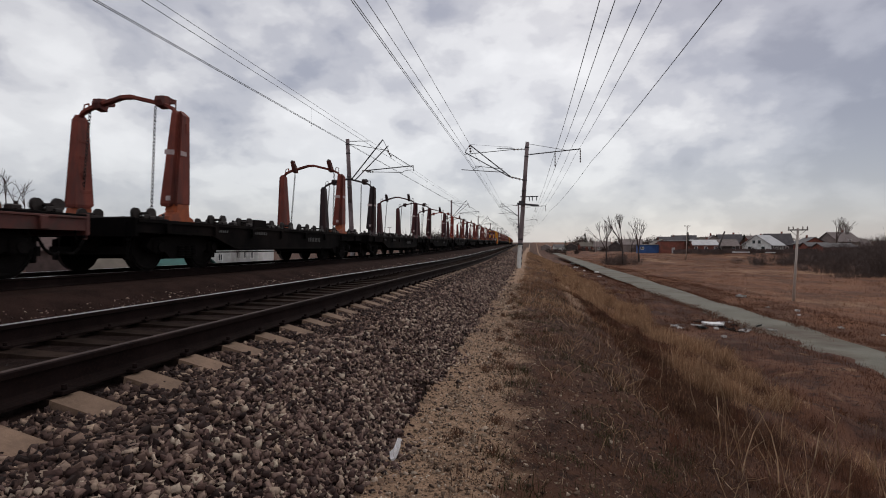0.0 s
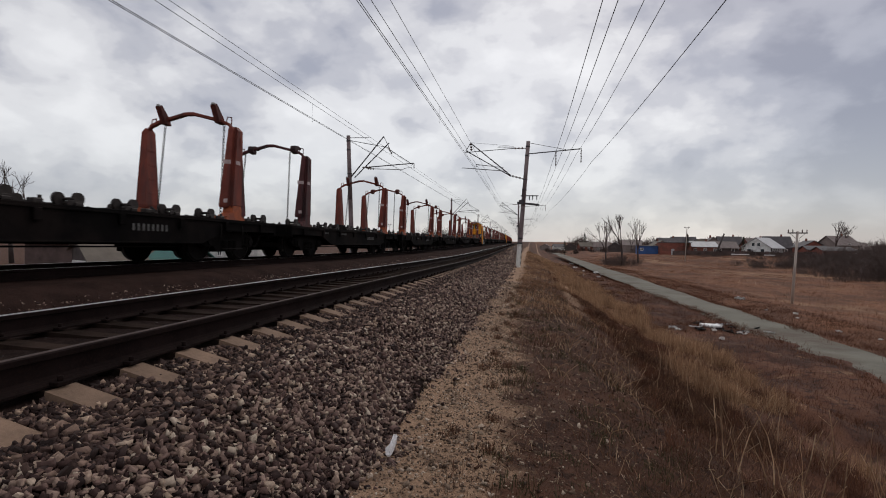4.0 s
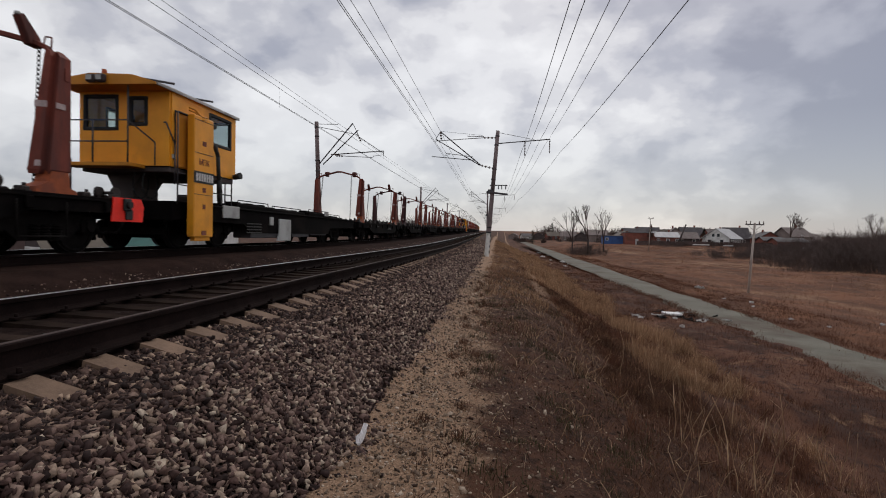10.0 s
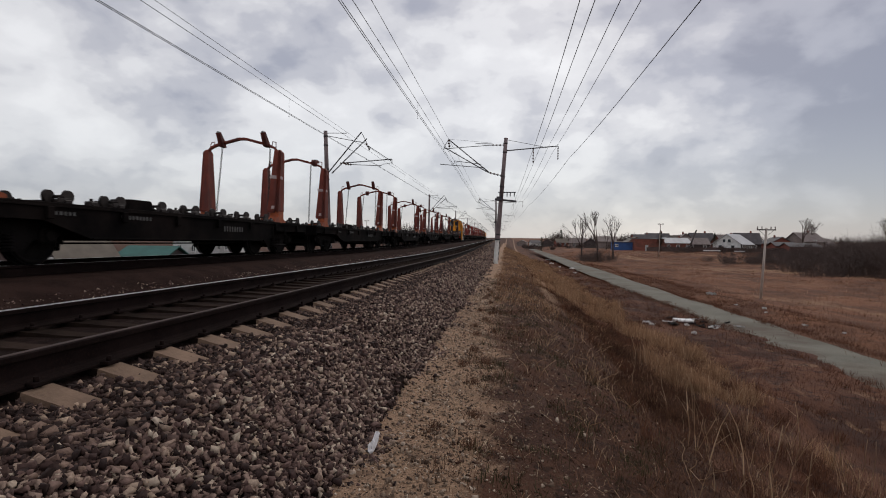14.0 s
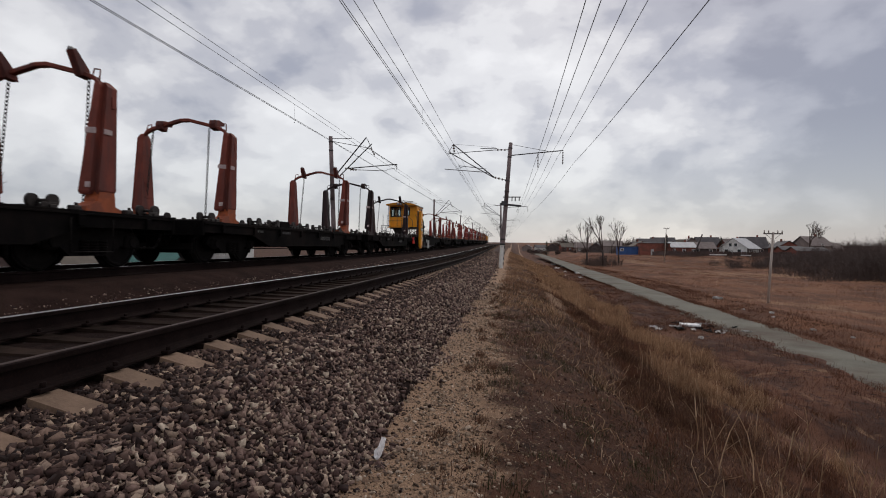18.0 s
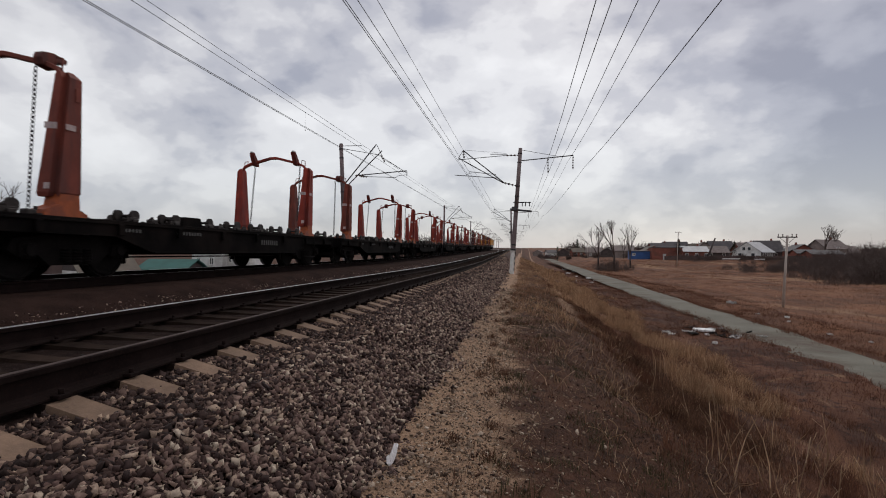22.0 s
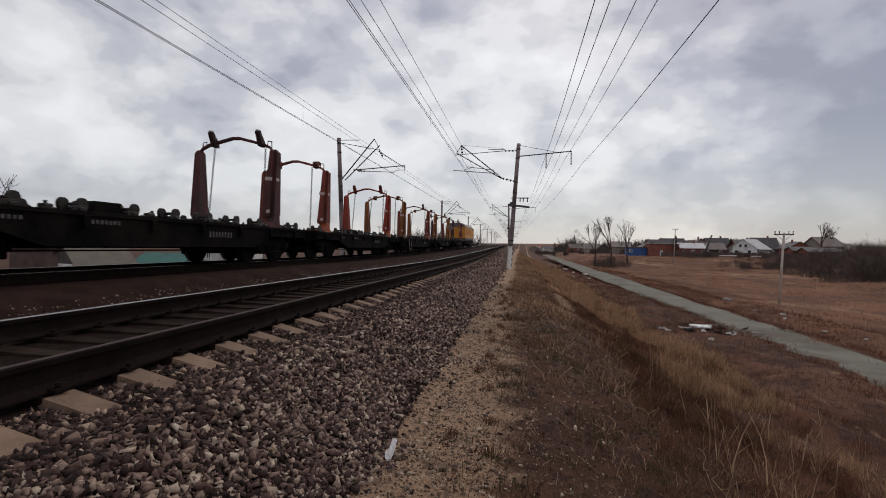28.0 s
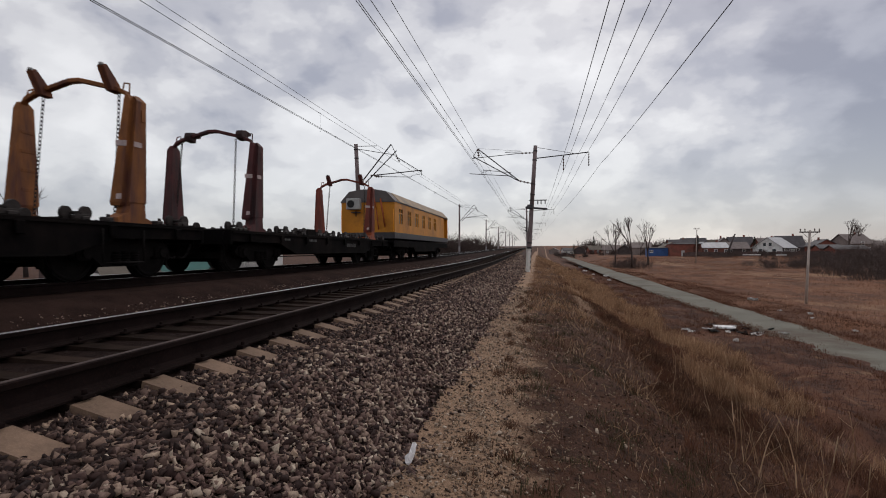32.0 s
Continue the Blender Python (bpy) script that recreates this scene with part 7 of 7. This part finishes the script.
def gable_house(name, label, x, y, w, d, wall, ridge, turn, wall_mat, roof_mat, windows=(), gable_mat=None, door=None, base=None, chimney=False, flat=False):
    """A house of width w (along its front) and depth d; the front looks along -y before the turn. windows: (u, z, width, height) on the front; the gables close the ends."""
    z0 = ground_at(x, y) if base is None else base
    hs = thing(name, label, "house" if "house" in name else name.split("_")[-1], pose(x, y, z0 - 0.15, 0, 0, turn), group="village buildings")
    bm = bmesh.new()
    box(bm, (0, 0, wall / 2), (w, d, wall))
    part("wall", bm, MAT[wall_mat], hs)
    if flat:
        bm = bmesh.new()
        prism(bm, [(-d / 2 - 0.25, wall + 0.01), (d / 2 + 0.25, wall + 0.15), (d / 2 + 0.25, wall + 0.33), (-d / 2 - 0.25, wall + 0.19)], -w / 2 - 0.25, w / 2 + 0.25, "x")
        part("roof", bm, MAT[roof_mat], hs)
    else:
        bm = bmesh.new()
        prism(bm, [(-d / 2, wall), (d / 2, wall), (0, ridge - 0.1)], -w / 2 + 0.02, w / 2 - 0.02, "x")
        part("gable", bm, MAT[gable_mat or wall_mat], hs)
        for s in (-1, 1):
            bm = bmesh.new()
            e = 0.45
            slope = (ridge - wall) / (d / 2)
            prism(bm, [(0, ridge), (s * (d / 2 + e), wall - slope * e), (s * (d / 2 + e), wall - slope * e + 0.12), (0, ridge + 0.12)], -w / 2 - 0.4, w / 2 + 0.4, "x")
            part("roof", bm, MAT[roof_mat], hs)
    for i, (u, z, ww, wh) in enumerate(windows):
        bm = bmesh.new()
        box(bm, (u, -d / 2 - 0.005, z), (ww, 0.05, wh))
        win = part("window", bm, MAT["dark_glass"], hs)
        bm = bmesh.new()
        for q in (-1, 1):
            box(bm, (u + q * ww / 2, -d / 2 - 0.03, z), (0.12, 0.1, wh + 0.2))
            box(bm, (u, -d / 2 - 0.03, z + q * wh / 2), (ww, 0.09, 0.12))
        box(bm, (u, -d / 2 - 0.03, z), (0.07, 0.085, wh))
        part("window_frame", bm, MAT["white_paint"], win)
    if door:
        bm = bmesh.new()
        box(bm, (door, -d / 2 - 0.02, 1.0), (0.95, 0.06, 2.0))
        part("door", bm, MAT["panel_white"], hs)
    if chimney:
        bm = bmesh.new()
        box(bm, (w * 0.2, 0.3, ridge + 0.3), (0.5, 0.5, 1.0), 0.03)
        part("chimney", bm, MAT["wall_brick"], hs)
    return hs


def side_windows(hs, mat, spots, x):
    for y, z, ww, wh in spots:
        bm = bmesh.new()
        box(bm, (x, y, z), (0.06, ww, wh))
        part("window", bm, MAT[mat], hs)


def build_village():
    Y = 180
    gable_house("blue_shed", "blue corrugated shed with flat dark roof", 37.3, Y, 6.6, 4, 2.7, 3, 0, "wall_blue", "roof_dark", flat=True, windows=((-2.2, 1.7, 0.9, 0.7),))
    gable_house("brick_garage", "low red brick garage with pale door", 44.6, Y - 2, 9.0, 5, 3.9, 4.2, 0, "wall_brick", "roof_dark", flat=True, door=-0.8)
    gable_house("long_house", "dark red house with pale sheet roof", 54.4, Y + 3, 7.6, 6, 2.7, 4.2, 4, "wall_brick", "roof_white", windows=((-3, 1.5, 0.9, 1.0), (0, 1.5, 0.9, 1.0), (3, 1.5, 0.9, 1.0)), chimney=True)
    gable_house("grey_house", "house with weathered brown slate roof", 62.5, Y + 8, 7.0, 6, 2.4, 4.3, 0, "wall_dark", "roof_brown", windows=((-2, 1.5, 0.9, 1.0), (2, 1.5, 0.9, 1.0)))
    h = gable_house("white_house", "white-gabled house with dark timber side and pale roof", 68.5, Y - 7, 9.6, 8.0, 2.6, 5.4, 48, "wall_dark", "roof_white", windows=((-3.4, 1.4, 0.8, 1.2), (-1.7, 1.4, 0.8, 1.2), (0.0, 1.4, 0.8, 1.2), (1.7, 1.4, 0.8, 1.2), (3.4, 1.4, 0.8, 1.2)), gable_mat="wall_white")
    bm = bmesh.new()
    prism(bm, [(-3.95, 0.0), (3.95, 0.0), (3.95, 2.6), (0, 5.25), (-3.95, 2.6)], -4.88, -4.81, "x")
    part("gable_front", bm, MAT["wall_white"], h)
    side_windows(h, "dark_glass", ((-0.8, 3.4, 0.7, 0.9), (0.7, 3.4, 0.7, 0.9), (-1.8, 1.5, 0.9, 1.1), (1.8, 1.5, 0.9, 1.1)), -4.9)
    rr = random.Random(12)
    for k in range(15):
        hx = 40 + k * 5.6 + rr.uniform(-1.5, 1.5)
        w_, r_ = rr.choice((("wall_tan", "roof_dark"), ("wall_brick", "roof_dark"), ("wall_dark", "roof_brown"), ("wall_white", "roof_dark"), ("wall_brick", "roof_grey_tin"), ("wall_tan", "roof_brown")))
        gable_house("back_house", {"wall_tan": "tan", "wall_brick": "red brick", "wall_dark": "dark timber", "wall_white": "whitewashed"}[w_] + " house with weathered roof among its neighbours", hx, Y + rr.uniform(22, 60), rr.uniform(6, 9.5), rr.uniform(6, 8), rr.uniform(2.2, 3.0), rr.uniform(4.2, 5.6), rr.choice((0, 90, 10, -15, 80)), w_, r_, chimney=rr.random() < 0.5)
    gable_house("tall_house", "tall pinkish house with brown hipped roof", 97.5, Y + 10, 8.5, 8, 3.6, 6.4, 20, "wall_tan", "roof_brown", windows=((-2.2, 1.6, 1.0, 1.2), (2.2, 1.6, 1.0, 1.2), (0, 3.4, 1.0, 1.1)), chimney=True)
    gable_house("dark_barn", "long dark timber barn by the houses", 84, Y - 14, 8, 6, 2.0, 3.0, 0, "wall_brick", "roof_dark")
    gable_house("red_barn", "low barn with dull red walls", 84, Y - 4, 6, 5, 2.2, 3.2, 0, "wall_brick", "roof_dark")
    for hx, dy, hw, ridge, turn, w_, r_, words in ((9.5, 150, 6, 3.6, 80, "wall_tan", "roof_brown", "small distant tan house near the line"), (15.5, 118, 5.5, 3.6, 12, "wall_white", "roof_dark", "small pale distant house near the line"),
                                                   (20.5, 96, 6, 3.8, 84, "wall_dark", "roof_brown", "small dark distant house near the line"), (26.0, 84, 5.5, 4.0, 10, "wall_brick", "roof_grey_tin", "small distant brick house near the line"),
                                                   (31.5, 66, 6.5, 4.3, -12, "wall_tan", "roof_brown", "distant pinkish house behind the sheds"), (36.5, 60, 6, 4.2, 78, "wall_dark", "roof_dark", "distant dark house behind the sheds")):
        gable_house("far_house", words, hx, Y + dy, hw, 5.5, 2.3, ridge, turn, w_, r_, windows=((-1.2, 1.3, 0.8, 0.9), (1.2, 1.3, 0.8, 0.9)))
    # a second row of taller roofs over the first
    for hx, dy, ridge, turn, w_, r_, words in ((50, 26, 5.6, 6, "wall_dark", "roof_dark", "dark timber house with steep slate roof"), (56, 30, 6.2, -8, "wall_brick", "roof_dark", "brick house with dark steep roof"), (64, 24, 6.0, 80, "wall_tan", "roof_brown", "tan house with brown gable roof"),
                                               (71, 28, 6.4, 4, "wall_dark", "roof_dark", "dark house with long slate roof"), (78, 22, 5.8, 12, "wall_brick", "roof_brown", "dull red house with brown roof"), (86, 26, 6.6, -6, "wall_dark", "roof_dark", "dark house with tall slate roof"), (91, 14, 5.0, 85, "wall_brick", "roof_dark", "brick house end-on to the field")):
        gable_house("back_house", words, hx, Y + dy, 8.0, 7.0, 3.0, ridge, turn, w_, r_, windows=((-2, 1.6, 0.9, 1.1), (2, 1.6, 0.9, 1.1)), chimney=True)
    # a board fence along the gardens
    fence = thing("garden_fence", "long weathered board fence of the gardens", "fence", pose(70, Y - 14, 0))
    for k in range(56):
        x = -28 + k * 1.25
        z = ground_at(70 + x, Y - 14)
        bm = bmesh.new()
        box(bm, (x, random.uniform(-0.03, 0.03), z + 0.62 + random.uniform(-0.1, 0.1)), (1.2, 0.05, 1.25), 0.0, m=Euler((0, radians(random.uniform(-2, 2)), 0)).to_matrix())
        part("fence_panel", bm, MAT["fence"], fence)
    for x, y, w in ((57, 158, 4.5), (63.5, 156, 2.6), (92, 150, 7.5), (80, 150, 3.2), (98, 148, 2.5)):
        z = ground_at(x, y)
        bm = bmesh.new()
        box(bm, (x, y, z + 0.5), (w, 0.25, 0.28), 0.03)
        tagged(part("pale_board_stack", bm, MAT["litter"]), "pale boards stacked at the field's edge", "boards")
    bm = bmesh.new()
    z = ground_at(57, 176)
    tube(bm, (0, 0, 0), (2.4, 0, 6.6), 0.32, 0.22, 8)
    ob = part("leaning_post", bm, MAT["wall_dark"], m=pose(56.4, 176, z))
    tagged(ob, "thick dark post leaning over the roofs", "post")
    for x, y, h, s in ((47.5, 174, 6.6, 1), (62.8, 172, 5.6, 2), (29.5, 300, 9.0, 3), (13.0, 205, 5.6, 4)):
        conifer(x, y, h, s)
    for x, y, h, s in ((15.2, 112, 9.0, 11), (18.0, 110, 10.4, 12), (22.6, 118, 8.8, 13), (90.0, 176, 10.5, 14), (99, 190, 10.0, 15), (110, 170, 10, 16), (34, 190, 6.5, 17), (104, 200, 9, 18)):
        bare_tree(x, y, h * 0.9, s, 0.2)
    k = 0
    thickets = [(16, 106, 2.4), (17.5, 107, 3.4), (15, 108, 2.6), (18, 112, 3.2), (19, 105, 2.2), (16.8, 110, 3.8), (21, 112, 2.4), (14.2, 104, 1.8)]
    r = random.Random(5)
    # gardens and scrub round the houses
    thickets += [(r.uniform(44, 112), 146 + r.uniform(0, 24), r.uniform(1.2, 2.8)) for _ in range(64)]
    thickets += [(r.uniform(36, 120), 186 + r.uniform(0, 40), r.uniform(3.0, 5.5)) for _ in range(24)]
    # the dark copse at the edge of the field
    thickets += [(40.5 + r.uniform(0, 14), 64 + r.uniform(0, 12), r.uniform(4.2, 6.6)) for _ in range(26)]
    thickets += [(r.uniform(8, 34), 210 + r.uniform(0, 90), r.uniform(1.6, 3.4)) for _ in range(26)]
    thickets += [(r.uniform(38, 62), 76 + r.uniform(0, 36), r.uniform(1.2, 3.0)) for _ in range(44)]
    thickets += [(35 + r.uniform(0, 10), 66 + r.uniform(0, 14), r.uniform(1.0, 2.4)) for _ in range(14)]
    for _ in range(95):
        az, far_ = r.uniform(20.5, 35), r.uniform(100, 150)
        thickets.append((far_ * math.tan(radians(az)), far_, (1.3 + 6.0 * max(0.0, (az - 22) / 12)) * r.uniform(0.65, 1.25)))
    # the wood left of the line, beyond the last wagon
    thickets += [(r.uniform(-52, -24), 225 + r.uniform(0, 80), r.uniform(9.5, 14.5)) for _ in range(40)]
    for x, y, h in thickets:
        k += 1
        bare_bush(x, y, h, k, 1.2 + h * 0.35, "brush" if y < 160 else "twig")
    bare_tree(-62, 56, 11.5, 31, 0.4)
    # beyond the far track, low on the other side of the bank
    a = gable_house("white_cottage", "low whitewashed cottage beyond the far track", -37.4, 61, 3.6, 4, 2.5, 3.3, 8, "wall_white", "roof_grey_tin", windows=((-1.0, 1.2, 0.5, 0.8), (0.6, 1.2, 0.5, 0.8)), base=-1.6)
    gable_house("white_cottage", "low whitewashed cottage beyond the far track", -34.4, 63, 3.4, 4, 2.6, 3.4, 0, "wall_white", "roof_grey_tin", windows=((-0.9, 1.5, 0.4, 0.9), (0, 1.5, 0.4, 0.9), (0.9, 1.5, 0.4, 0.9)), base=-1.6)
    gable_house("teal_shed", "long shed with teal sheet roof", -37.6, 53.5, 4.6, 5, 0.8, 1.7, 10, "wall_dark", "roof_teal", base=-1.9)
    gable_house("tan_house", "house with wide weathered slate roof", -43.0, 49.0, 5, 6.4, 0.8, 3.0, 62, "wall_white", "roof_grey_tin", base=-2.0, gable_mat="wall_dark")
    gable_house("tan_house", "old house with pale sagging roof", -47.5, 50.0, 6.5, 6.0, 2.6, 4.0, 20, "fence", "fence", base=-2.0)


def far_woods():
    """The tree line on the horizon behind the village, too far to tell its trees apart."""
    r = random.Random(61)
    bm = bmesh.new()
    for _ in range(230):
        y = r.uniform(330, 620)
        x = y * math.tan(radians(r.uniform(4, 44)))
        h, z = r.uniform(4, 10), ground_at(x, y) - 0.3
        for _ in range(16):
            a = Vector((x + r.gauss(0, h * 0.35), y + r.gauss(0, 3), z))
            b = a + Vector((r.gauss(0, 0.25), r.gauss(0, 0.25), 1)) * h * r.uniform(0.4, 0.95)
            tube(bm, a, b, 0.16, 0.06, 3, False)
            for _ in range(4):
                c = a.lerp(b, r.uniform(0.35, 1))
                tube(bm, c, c + Vector((r.gauss(0, 1), r.gauss(0, 1), r.gauss(0.5, 0.6))) * h * 0.14, 0.07, 0.03, 3, False)
    tagged(part("far_woods", bm, MAT["twig"]), "leafless woods along the horizon behind the village", "trees", kind="stuff")


build_village()
far_woods()
service_pole(17.75, 40, 1.93, 0.28)
service_pole(33.8, 125, 5.4, 0.3)
service_pole(-40, 150, 6.5, 0.1)
service_pole(24.5, 210, 5.0, 0.0)
service_pole(36, 240, 6.0, 0.0, False)


# ---------------------------------------------------------------- litter
def crumpled(name, x, y, w, d, h, mat, label, seed, turn=0.0):
    """A thin crumpled sheet lying on the ground."""
    r = random.Random(seed)
    bm = bmesh.new()
    n, k = 7, 5
    g = [[bm.verts.new(((i / (n - 1) - 0.5) * w * (1 + r.uniform(-0.12, 0.12)), (j / (k - 1) - 0.5) * d * (1 - abs(i / (n - 1) - 0.45)) * 1.4 + r.uniform(-0.1, 0.1) * d, h * r.uniform(0.1, 1.0))) for j in range(k)] for i in range(n)]
    for i in range(n - 1):
        for j in range(k - 1):
            bm.faces.new((g[i][j], g[i + 1][j], g[i + 1][j + 1], g[i][j + 1]))
    bmesh.ops.solidify(bm, geom=bm.faces[:], thickness=0.003)
    ob = part(name, bm, mat, m=pose(x, y, ground_at(x, y) + 0.012, 0, 0, turn))
    return tagged(ob, label, "litter", "litter along the line")


bm = bmesh.new()
rs = random.Random(4)
bmesh.ops.create_icosphere(bm, subdivisions=2, radius=1.0)
for v in bm.verts:
    v.co = Vector((v.co.x * 0.036 + v.co.z * 0.022 + rs.uniform(-0.012, 0.012), v.co.y * 0.022 + rs.uniform(-0.008, 0.008), 0.05 + v.co.z * 0.056 + v.co.x * 0.014)) * (1 + rs.uniform(-0.25, 0.25))
tagged(part("plastic_scrap", bm, MAT["paper"], m=pose(-0.84, 3.30, ground_at(-0.84, 3.30) + 0.015, 0, 0, 60) ), "crumpled white plastic scrap at the ballast edge", "litter", "litter along the line")
bm = bmesh.new()
box(bm, (0, 0, 0.06), (0.75, 0.42, 0.09), 0.02)
tagged(part("foam_slab", bm, MAT["litter"], m=pose(7.36, 23.4, ground_at(7.36, 23.4) + 0.05, 4, 3, 12)), "white foam slab on the rubbish heap", "litter", "litter along the line")
for i in range(26):
    r_ = random.Random(100 + i)
    x, y = 7.2 + r_.gauss(0, 0.95), 22.8 + r_.gauss(0, 1.3)
    dark_bit = i % 2
    crumpled("rubbish_scrap", x, y, r_.uniform(0.12, 0.5), r_.uniform(0.08, 0.25), r_.uniform(0.05, 0.16), MAT["rubber"] if dark_bit else MAT["litter"], "black scrap of the rubbish heap" if dark_bit else "white scrap of the rubbish heap", 200 + i, r_.uniform(0, 180))
for i, (x, y, s) in enumerate(((7.2, 58, 0.7), (7.6, 64, 0.9), (8.0, 62, 0.6), (7.0, 72, 0.8), (6.6, 80, 1.0), (12.1, 30, 0.3), (12.6, 28, 0.45), (12.0, 26.5, 0.3), (11.9, 23, 0.35), (13.0, 36, 0.8), (15, 22, 0.5), (16, 24, 0.4), (5.8, 60, 0.5), (8.3, 90, 1.2), (7.4, 98, 1.2), (12.2, 21, 0.25), (14.5, 19, 0.25), (13.2, 18, 0.2), (17.5, 24, 0.4))):
    crumpled("rubbish_scrap", x, y, s * 0.7, s * 0.35, s * 0.3, MAT["litter"], "pale scrap of rubbish by the gravel track", 300 + i, i * 37)

motions()
